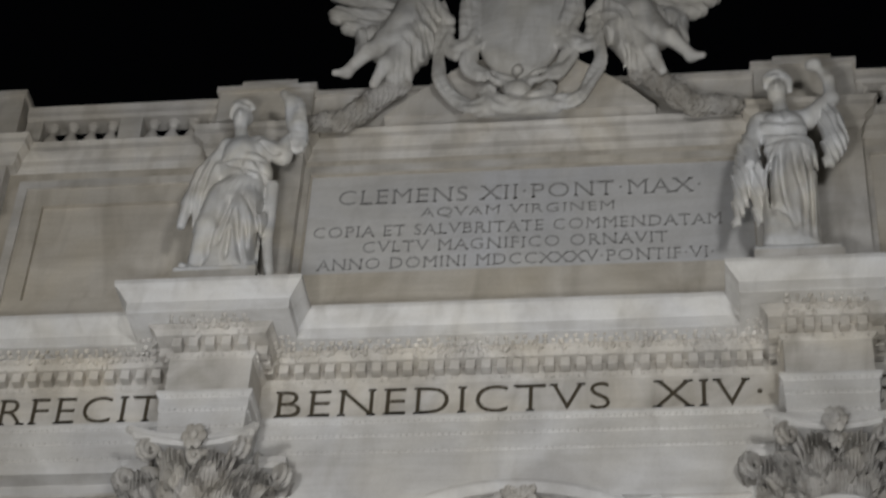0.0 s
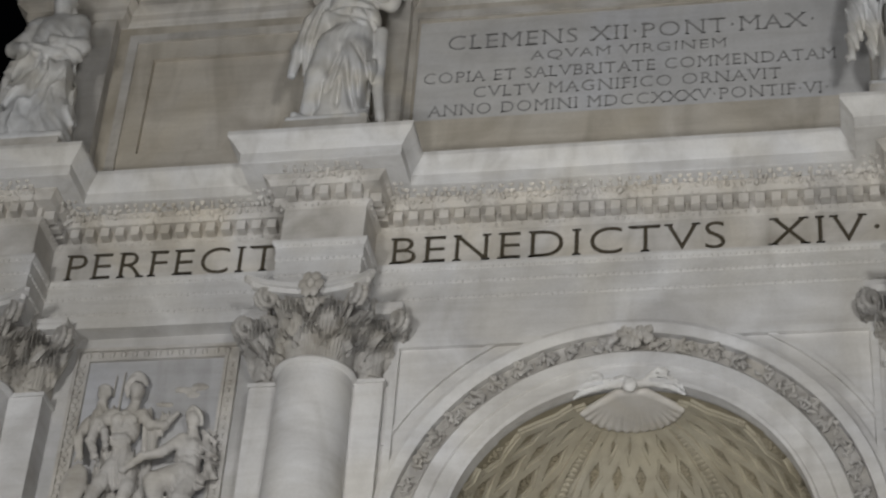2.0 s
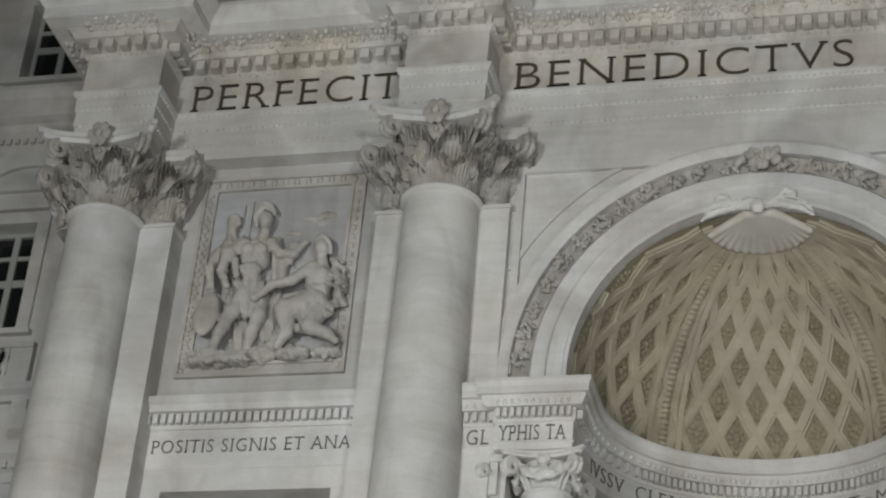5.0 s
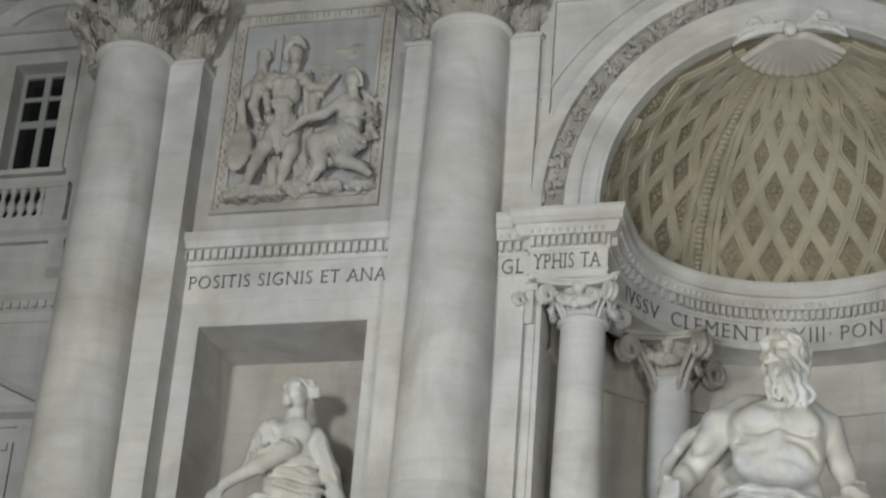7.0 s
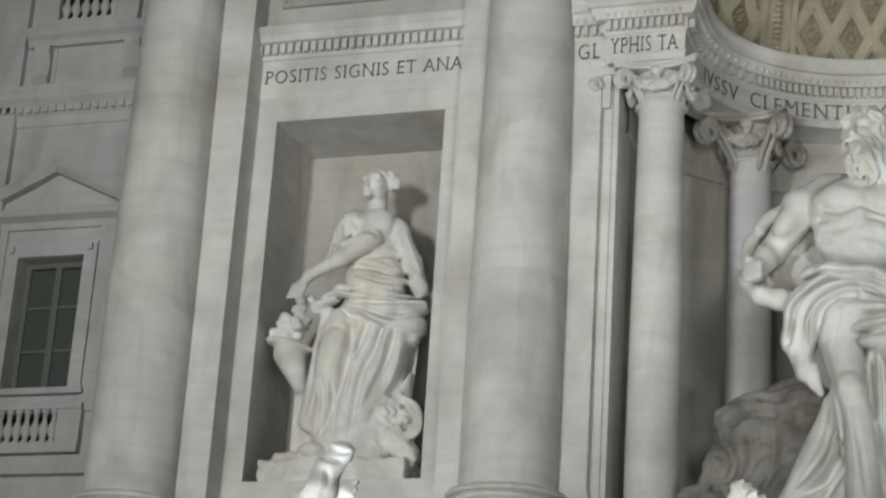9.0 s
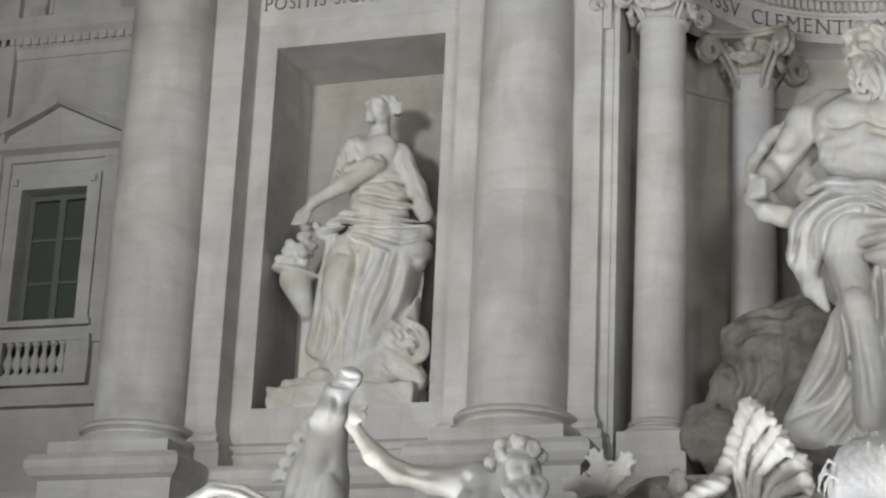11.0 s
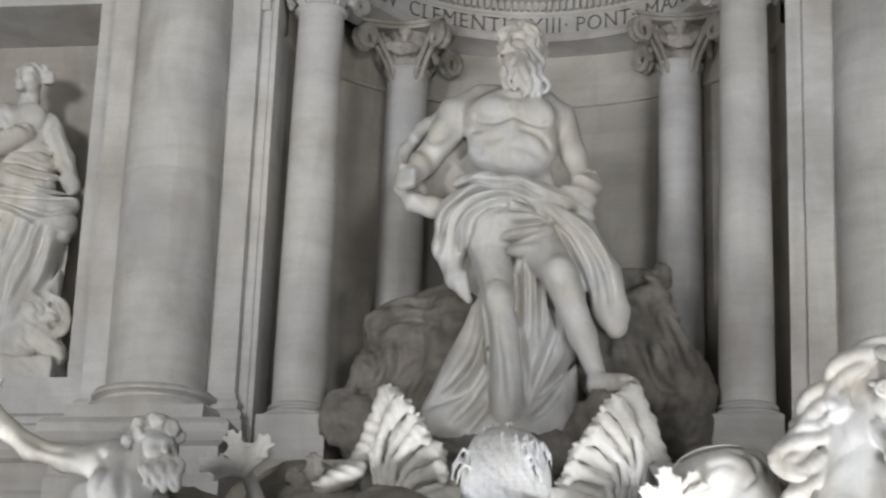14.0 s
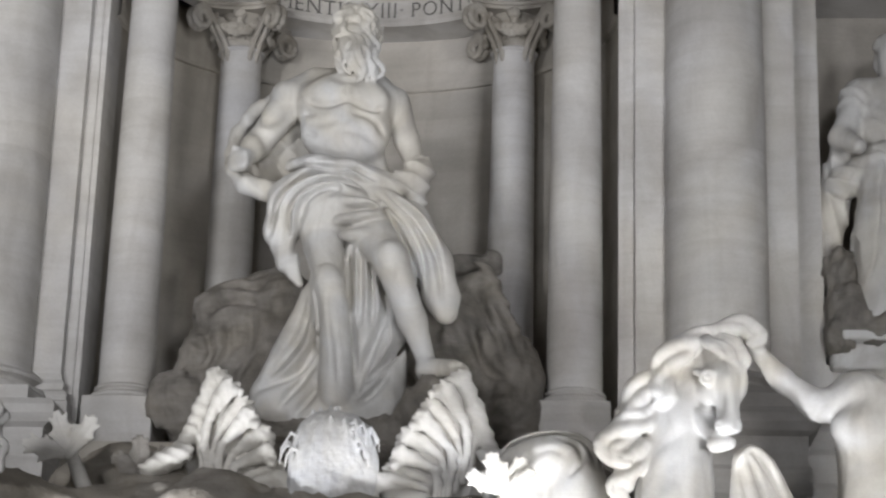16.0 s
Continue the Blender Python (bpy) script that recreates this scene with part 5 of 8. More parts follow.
swirl = strokes([([(-0.81, 9.33), (-0.77, 9.62), (-0.62, 9.83), (-0.31, 9.98), (0.05, 9.98), (0.33, 9.83)], 0.042, -0.075), ([(-0.64, 9.26), (-0.58, 9.55), (-0.39, 9.78), (-0.10, 9.88), (0.22, 9.83)], 0.036, -0.06), ([(-0.46, 9.4), (-0.40, 9.62), (-0.23, 9.76), (-0.05, 9.79), (-0.10, 9.70)], 0.042, -0.085),
                 ([(-0.72, 9.44), (-0.69, 9.62), (-0.50, 9.82), (-0.2, 9.935), (0.1, 9.93)], 0.03, 0.035), ([(-0.55, 9.3), (-0.5, 9.58), (-0.31, 9.75), (-0.08, 9.835), (0.12, 9.78)], 0.03, 0.04), ([(-0.70, 10.05), (-0.45, 10.1), (-0.15, 10.06), (0.15, 10.06), (0.35, 9.97)], 0.032, -0.06), ([(-0.55, 9.1), (-0.48, 9.35), (-0.46, 9.5)], 0.035, -0.05)], Y + 0.1)
hang = chain([(0.30, Y - 0.1, 9.80), (0.74, Y - 0.08, 9.50), (1.0, Y - 0.02, 9.02), (1.16, Y, 8.62), (1.20, Y, 8.46)], [0.20, 0.25, 0.27, 0.20, 0.14], 0.8) + [mass((0.2, Y - 0.40, 9.62), (0.36, 0.18, 0.13), -6), mass((0.24, Y - 0.44, 9.42), (0.32, 0.15, 0.11), 6), mass((0.3, Y - 0.42, 9.24), (0.32, 0.14, 0.09), 2)]
sweep_folds = strokes([([(0.02, 9.70), (0.16, 9.70), (0.37, 9.66), (0.5, 9.54)], 0.035, -0.05), ([(-0.03, 9.50), (0.2, 9.53), (0.44, 9.57)], 0.03, -0.06), ([(-0.01, 9.34), (0.2, 9.34), (0.43, 9.40), (0.6, 9.45)], 0.032, -0.06), ([(0.4, 9.78), (0.72, 9.48), (0.92, 9.1), (1.0, 8.7)], 0.04, -0.06), ([(0.5, 9.8), (0.86, 9.45), (1.1, 9.02), (1.16, 8.6)], 0.035, -0.05), ([(0.45, 9.62), (0.68, 9.32), (0.85, 8.95), (0.92, 8.7)], 0.035, -0.055), ([(0.6, 9.8), (0.95, 9.5), (1.18, 9.1)], 0.03, 0.035)], Y + 0.1)
sleeve = [mass((0.84, Y + 0.02, 10.18), (0.19, 0.2, 0.15), 10), limb((0.80, Y, 10.08), (0.55, Y - 0.02, 9.95), 0.16, 0.15), limb((0.85, Y + 0.05, 10.1), (0.8, Y + 0.05, 9.7), 0.13, 0.12)]
cloak = chain([(-0.42, Y + 0.25, 11.36), (-0.80, Y + 0.28, 11.26), (-1.16, Y + 0.25, 11.02), (-1.34, Y + 0.2, 10.72), (-1.39, Y + 0.12, 10.42), (-1.34, Y, 10.16), (-1.17, Y - 0.05, 9.98), (-0.9, Y + 0.05, 9.92), (-0.6, Y + 0.1, 9.95)], [0.07, 0.08, 0.08, 0.08, 0.08, 0.09, 0.12, 0.12, 0.12]) + [mass((-0.92, Y + 0.50, 10.55), (0.44, 0.12, 0.55))]
over_leg = chain([(-0.27, Y - 0.14, 9.45), (-0.13, Y - 0.37, 8.72), (-0.04, Y - 0.30, 8.0), (0.02, Y - 0.30, 7.4)], [0.25, 0.185, 0.175, 0.19]) + [mass((-0.11, Y - 0.50, 8.72), (0.12, 0.08, 0.14))]
wet = strokes([([(-0.40, 9.2), (-0.30, 8.8), (-0.20, 8.4), (-0.16, 7.7)], 0.035, -0.05), ([(-0.16, 9.3), (0.0, 8.9), (0.05, 8.5), (0.09, 7.9)], 0.035, -0.05), ([(-0.20, 8.62), (-0.10, 8.57), (0.0, 8.62)], 0.03, -0.035), ([(-0.20, 8.84), (-0.10, 8.88), (-0.01, 8.82)], 0.03, -0.025), ([(-0.12, 8.5), (-0.07, 8.1), (-0.02, 7.6)], 0.04, 0.03), ([(-0.02, 8.2), (0.03, 7.9), (0.06, 7.5)], 0.03, -0.04)], Y + 0.1)
robe = [limb((0.08, Y + 0.05, 8.9), (0.02, Y, 7.35), 0.45, 0.64, 0.6), limb((-0.32, Y, 8.6), (-0.64, Y - 0.08, 7.42), 0.16, 0.33, 0.8), limb((0.46, Y - 0.05, 8.5), (0.40, Y - 0.1, 7.5), 0.24, 0.36, 0.8), limb((0.26, Y - 0.2, 9.1), (0.34, Y - 0.2, 8.0), 0.2, 0.24), limb((-0.75, Y - 0.1, 7.42), (0.5, Y - 0.1, 7.30), 0.2, 0.22), limb((0.62, Y - 0.08, 8.3), (0.60, Y - 0.08, 7.4), 0.14, 0.19)]
train = strokes([([(-0.17, 8.45), (-0.20, 8.04), (-0.42, 7.68), (-0.88, 7.44)], 0.05, -0.10), ([(-0.13, 7.9), (-0.38, 7.56), (-0.60, 7.28)], 0.045, -0.08), ([(-0.05, 7.84), (-0.14, 7.52), (-0.4, 7.2)], 0.045, -0.09), ([(0.17, 7.84), (0.15, 7.56), (-0.06, 7.40)], 0.04, -0.07), ([(0.47, 8.08), (0.34, 7.72), (0.27, 7.44)], 0.045, -0.08), ([(0.74, 8.04), (0.55, 7.76), (0.34, 7.52)], 0.045, -0.08)], Y + 0.1)
pleats = strokes([([(0.61, 7.68), (0.46, 7.44), (0.29, 7.30)], 0.045, -0.07), ([(0.16, 8.3), (0.2, 7.76), (0.27, 7.44)], 0.05, -0.10), ([(0.14, 9.11), (0.15, 8.74), (0.16, 8.33)], 0.035, -0.06), ([(0.24, 9.11), (0.26, 8.7), (0.27, 8.2)], 0.035, -0.06), ([(0.34, 9.05), (0.39, 8.6), (0.40, 8.2)], 0.035, -0.06), ([(0.46, 8.80), (0.54, 8.41), (0.45, 8.0)], 0.04, -0.06), ([(-0.34, 8.62), (-0.42, 8.13), (-0.74, 7.6)], 0.045, -0.08), ([(-0.30, 8.3), (-0.36, 7.95), (-0.65, 7.52)], 0.04, 0.05), ([(0.6, 8.3), (0.62, 8.0), (0.46, 7.7)], 0.04, 0.04)], Y + 0.1)
sculpt("statue", [(torso, 0.16, muscle), (body, 0.07, None), (face, 0.04, eyes), (beard, 0.017, None), (over_leg, 0.06, both(wet, fan(-0.1, 10.6, 40, 0.008, 4))), (waist, 0.06, both(deeper(swirl, 1.9), arcs(0.1, 9.05, 30, 0.012, 5))), (hang, 0.06, deeper(sweep_folds, 1.9)), (sleeve, 0.05, folds((0.5, 0, 0.9), 20, 0.05, 3)), (cloak, 0.06, folds((0.6, 0, 0.5), 16, 0.02, 6)), (robe, 0.10, both(deeper(train, 1.8), deeper(pleats, 1.8), fan(0.0, 9.9, 22, 0.016, 8)))], 0.019, MARBLE, "white marble statue of a bearded god in a swirling cloth", blend=0.03)
sculpt("rock", [([mass((0.1, Y + 0.1, 6.85), (1.3, 0.6, 0.40)), mass((1.15, Y - 0.45, 7.15), (0.45, 0.4, 0.40)), mass((-0.8, Y + 0.1, 6.75), (0.7, 0.5, 0.4))], 0.15, lumps(5, 0.08, 12))], 0.045, ROCK, "dark travertine rock under the marble god", "rock")
# rough rocks and sea creatures behind him
left_rock = [limb((-0.9, 0.3, 9.12), (-1.45, 0.3, 8.80), 0.26, 0.34), limb((-1.35, 0.3, 8.6), (-1.60, 0.2, 7.4), 0.52, 0.55), limb((-0.8, 0.2, 8.7), (-0.9, 0.1, 7.3), 0.5, 0.6), mass((-1.72, 0.1, 8.72), (0.16, 0.25, 0.18)), mass((-1.75, 0.05, 8.2), (0.24, 0.3, 0.35), -20), ring((-1.98, -0.2, 7.55), 0.24, 0.11), ring((-1.94, -0.28, 7.55), 0.09, 0.07)]
fur = strokes([([(-1.75, 8.62), (-1.5, 8.75), (-1.17, 8.79), (-0.83, 8.61)], 0.05, -0.085), ([(-1.6, 9.0), (-1.3, 9.02), (-0.95, 8.95)], 0.05, -0.068), ([(-1.8, 8.5), (-1.65, 8.35), (-1.6, 8.1), (-1.75, 7.85)], 0.06, -0.136), ([(-1.45, 8.6), (-1.38, 8.2), (-1.5, 7.9)], 0.06, -0.085), ([(-1.15, 8.6), (-1.1, 8.2), (-1.25, 7.7)], 0.06, -0.085), ([(-2.0, 7.85), (-1.7, 7.85), (-1.6, 7.5), (-1.7, 7.2)], 0.05, -0.102), ([(-1.9, 8.3), (-1.75, 8.15), (-1.55, 8.2)], 0.05, 0.05)], 0.5)
sculpt("rock", [(left_rock, 0.10, both(lumps(3.0, 0.07, 21), fur, arcs(-0.7, 7.6, 24, 0.028, 4, 2.0), lumps(9, 0.012, 5)))], 0.032, ROCK, "dark carved rock shaped like a sea creature", "rock")
right_rock = [limb((0.9, 0.35, 9.36), (1.62, 0.35, 9.40), 0.16, 0.15), limb((1.1, 0.35, 9.0), (1.3, 0.2, 7.4), 0.45, 0.6), limb((1.62, 0.15, 8.95), (1.85, 0.05, 8.0), 0.22, 0.36), ring((1.56, 0.02, 9.08), 0.13, 0.09), limb((1.85, 0.05, 8.1), (1.85, -0.1, 7.3), 0.4, 0.42), ring((1.9, -0.25, 7.5), 0.22, 0.10), ring((1.95, -0.3, 7.5), 0.08, 0.06)]
fur = strokes([([(1.5, 9.0), (1.62, 8.7), (1.78, 8.3), (1.9, 7.9)], 0.05, -0.102), ([(1.72, 8.9), (1.9, 8.5), (2.05, 8.1)], 0.045, -0.085), ([(1.4, 8.7), (1.5, 8.3), (1.7, 7.9), (2.0, 7.8)], 0.05, -0.102), ([(1.2, 8.6), (1.3, 8.2), (1.5, 7.9)], 0.05, -0.085), ([(1.0, 9.2), (1.3, 9.24), (1.6, 9.25)], 0.04, -0.102)], 0.5)
sculpt("rock", [(right_rock, 0.08, both(lumps(3.4, 0.07, 23), fur, arcs(1.1, 8.1, 24, 0.028, 9, 2.0), lumps(9, 0.012, 6)))], 0.032, ROCK, "dark carved rock shaped like a rearing sea creature", "rock")


# the woman in the niche
def niche_woman():
    y = 0.45
    b = [mass((-6.50, y - 0.12, 12.22), (0.155, 0.19, 0.215), 12), limb((-6.535, y - 0.30, 12.25), (-6.555, y - 0.345, 12.15), 0.02, 0.03), mass((-6.56, y - 0.27, 12.04), (0.07, 0.06, 0.05)), mass((-6.56, y - 0.30, 12.095), (0.045, 0.03, 0.02)), limb((-6.62, y - 0.25, 12.28), (-6.42, y - 0.27, 12.30), 0.028, 0.028), mass((-6.60, y - 0.25, 12.14), (0.05, 0.05, 0.05)), mass((-6.44, y - 0.26, 12.16), (0.06, 0.05, 0.05)), limb((-6.50, y - 0.02, 12.10), (-6.53, y + 0.02, 11.74), 0.12, 0.17), mass((-6.42, y - 0.16, 11.66), (0.22, 0.14, 0.20)), mass((-6.75, y - 0.12, 11.68), (0.17, 0.13, 0.17)), mass((-6.55, y, 11.42), (0.36, 0.26, 0.46))]
    b += chain([(-6.42, y - 0.26, 11.40), (-6.80, y - 0.38, 11.12), (-7.22, y - 0.34, 10.93), (-7.36, y - 0.32, 10.79)], [0.12, 0.11, 0.075, 0.06]) + [mass((-7.40, y - 0.32, 10.76), (0.09, 0.08, 0.07), 35)] + [limb((-7.45 + 0.055 * i, y - 0.36, 10.74), (-7.50 + 0.06 * i, y - 0.4, 10.60), 0.032, 0.024) for i in range(4)]
    b += chain([(-6.22, y, 11.64), (-5.96, y + 0.02, 11.15), (-5.82, y, 10.75)], [0.14, 0.12, 0.10])
    hair = [mass((-6.47, y + 0.02, 12.33), (0.17, 0.18, 0.13), 10), mass((-6.31, y + 0.06, 12.27), (0.07, 0.10, 0.08))]
    curl = random.Random(9)
    for k in range(3):
        hair += locks([(-6.655, y - 0.08 + 0.05 * k, 12.20 + 0.03 * k), (-6.63, y - 0.15 + 0.06 * k, 12.32 + 0.03 * k), (-6.52, y - 0.19 + 0.07 * k, 12.39 + 0.025 * k), (-6.39, y - 0.17 + 0.07 * k, 12.37 + 0.02 * k), (-6.32, y - 0.06 + 0.05 * k, 12.24)], [0.018, 0.024, 0.026, 0.024, 0.018], 2, 0.8, k)
    for i in range(9):
        cx, cz, d = -6.31 + curl.uniform(-0.06, 0.08), 12.27 + curl.uniform(-0.09, 0.09), curl.choice((-1, 1)) * 0.04
        hair += locks([(cx - d, y - 0.06, cz - 0.03), (cx, y - 0.10, cz + 0.04), (cx + d, y - 0.08, cz), (cx + 0.4 * d, y - 0.08, cz - 0.04)], [0.02, 0.03, 0.028, 0.014], 2, 0.8, i)
    top = [mass((-6.80, y - 0.05, 11.62), (0.24, 0.24, 0.28)), limb((-6.90, y, 11.72), (-7.06, y, 11.25), 0.15, 0.11), mass((-6.45, y - 0.02, 11.02), (0.42, 0.27, 0.40)), limb((-6.18, y, 11.60), (-5.95, y, 11.15), 0.15, 0.13), limb((-5.95, y, 11.15), (-5.84, y - 0.02, 10.8), 0.13, 0.12), mass((-6.40, y - 0.10, 10.84), (0.42, 0.30, 0.28)), limb((-6.85, y - 0.30, 11.30), (-6.45, y - 0.32, 11.42), 0.13, 0.14)]
    bodice = strokes([([(-6.98, 11.6), (-7.03, 11.40), (-7.05, 11.2)], 0.035, -0.05), ([(-6.9, 11.6), (-6.92, 11.4), (-6.84, 11.22)], 0.035, -0.05), ([(-6.84, 11.36), (-6.6, 11.46), (-6.4, 11.45), (-6.18, 11.35)], 0.035, -0.05), ([(-6.7, 11.25), (-6.45, 11.18), (-6.2, 11.2), (-6.0, 11.1)], 0.035, -0.05), ([(-6.7, 11.05), (-6.45, 11.0), (-6.19, 10.91), (-5.93, 10.94)], 0.04, -0.06), ([(-6.01, 11.55), (-5.85, 11.19), (-5.68, 10.83)], 0.035, -0.05), ([(-6.10, 11.55), (-5.98, 11.25), (-5.85, 10.95)], 0.035, -0.05), ([(-6.75, 11.68), (-6.56, 11.55), (-6.3, 11.52), (-6.15, 11.62)], 0.03, -0.05), ([(-6.6, 10.9), (-6.3, 10.8), (-6.0, 10.8)], 0.035, -0.05)], y + 0.1)
    sash = chain([(-7.15, y - 0.2, 10.52), (-6.78, y - 0.32, 10.64), (-6.2, y - 0.24, 10.52), (-5.84, y - 0.03, 10.50)], [0.10, 0.12, 0.15, 0.15]) + [mass((-5.92, y - 0.08, 10.24), (0.24, 0.26, 0.28)), mass((-6.45, y - 0.26, 10.36), (0.42, 0.18, 0.2), -10)]
    gather = strokes([([(-7.13, 10.60), (-6.78, 10.58), (-6.33, 10.50), (-5.77, 10.54)], 0.032, -0.06), ([(-7.16, 10.47), (-6.77, 10.50), (-6.46, 10.40), (-6.01, 10.30), (-5.67, 10.38)], 0.035, -0.06), ([(-6.99, 10.46), (-6.54, 10.30), (-6.13, 10.10), (-5.74, 10.09)], 0.04, -0.07), ([(-6.9, 10.68), (-6.5, 10.65), (-6.1, 10.58), (-5.7, 10.62)], 0.03, -0.05), ([(-6.6, 10.44), (-6.2, 10.22), (-5.8, 10.22)], 0.03, 0.03)], y + 0.1)
    skirt = [limb((-6.45, y, 10.4), (-6.56, y, 8.8), 0.46, 0.58, 0.75), limb((-6.15, y - 0.05, 10.0), (-6.12, y, 9.25), 0.36, 0.26, 0.9), limb((-7.0, y - 0.12, 10.4), (-7.16, y - 0.1, 9.0), 0.13, 0.16), limb((-6.80, y - 0.20, 10.25), (-6.86, y - 0.30, 9.70), 0.22, 0.20), limb((-6.86, y - 0.28, 9.70), (-6.88, y - 0.16, 9.0), 0.19, 0.18)]
    fall = strokes([([(-6.98, 10.46), (-7.06, 10.03), (-7.08, 9.55), (-7.16, 8.92)], 0.035, -0.08), ([(-6.66, 10.42), (-6.60, 10.0), (-6.66, 9.5), (-6.74, 9.1), (-6.72, 8.72)], 0.045, -0.10), ([(-6.40, 10.42), (-6.44, 10.05), (-6.58, 9.65), (-6.60, 9.25)], 0.038, -0.08), ([(-6.20, 10.34), (-6.26, 9.95), (-6.42, 9.5), (-6.50, 8.7)], 0.045, -0.10), ([(-6.02, 10.20), (-6.08, 9.85), (-6.24, 9.45), (-6.34, 9.1)], 0.04, -0.08)], y + 0.1)
    fall2 = strokes([([(-5.84, 10.10), (-5.88, 9.7), (-6.08, 9.25), (-6.28, 8.9)], 0.04, -0.09), ([(-6.95, 9.5), (-6.92, 9.2), (-7.0, 8.8)], 0.035, -0.06), ([(-6.80, 9.4), (-6.80, 9.1), (-6.88, 8.75)], 0.03, -0.06), ([(-6.52, 10.2), (-6.54, 9.8), (-6.66, 9.3)], 0.03, 0.04), ([(-6.10, 10.1), (-6.18, 9.7), (-6.36, 9.2)], 0.032, 0.045), ([(-7.0, 10.1), (-6.84, 10.18), (-6.66, 10.12)], 0.04, -0.03), ([(-5.92, 9.95), (-6.0, 9.55), (-6.16, 9.2)], 0.03, 0.04)], y + 0.1)
    urn = [mass((-7.53, y - 0.12, 10.03), (0.34, 0.24, 0.07), -14), limb((-7.52, y - 0.10, 9.92), (-7.38, y, 9.5), 0.22, 0.10), block((-7.32, y + 0.2, 9.0), (0.15, 0.18, 0.6))]
    rng = random.Random(6)
    fruit = []
    for i in range(40):
        u, v = rng.random(), rng.random()
        fruit.append(mass((-7.78 + 0.52 * u, y - 0.30 + 0.2 * rng.random(), 10.08 + 0.10 * u + v * (0.10 + 0.42 * u)), (0.075, 0.08, 0.066)))
    spiral = locks([(-6.0, y - 0.16, 9.28), (-5.84, y - 0.2, 9.20), (-5.70, y - 0.22, 9.06), (-5.66, y - 0.22, 8.90), (-5.74, y - 0.22, 8.76), (-5.88, y - 0.22, 8.76), (-5.94, y - 0.22, 8.88), (-5.87, y - 0.22, 8.97), (-5.80, y - 0.22, 8.92)], [0.05, 0.055, 0.06, 0.06, 0.055, 0.05, 0.045, 0.04, 0.03], 2, 0.7)
    horn = [limb((-6.15, y - 0.1, 9.1), (-6.25, y - 0.1, 8.55), 0.22, 0.2), limb((-6.0, y - 0.1, 8.75), (-5.8, y - 0.1, 8.5), 0.2, 0.16), limb((-6.05, y, 8.95), (-5.86, y - 0.05, 8.98), 0.17, 0.14)]
    foot = [block((-6.72, y, 8.28), (0.98, 0.4, 0.15)), block((-7.2, y - 0.05, 8.45), (0.35, 0.3, 0.08)), mass((-7.0, y - 0.3, 8.55), (0.2, 0.16, 0.1))]
    return [(b, 0.05, None), (hair, 0.02, None), (top, 0.06, both(deeper(bodice, 1.7), folds((0.75, 0.2, 0.65), 25, 0.015, 11, 2.2))), (sash, 0.06, deeper(gather, 1.7)), (skirt, 0.07, both(deeper(fall), deeper(fall2), fan(-6.0, 10.9, 17, 0.012, 13, 2.2))), (urn, 0.05, None), (fruit, 0.015, None), (horn, 0.05, lumps(7, 0.04, 6)), (spiral, 0.015, None), (foot, 0.03, lumps(5, 0.03, 6))]


sculpt("statue", niche_woman(), 0.019, MARBLE, "white marble draped woman with a fruit basket in a niche", blend=0.035).data.transform(set_back(1))


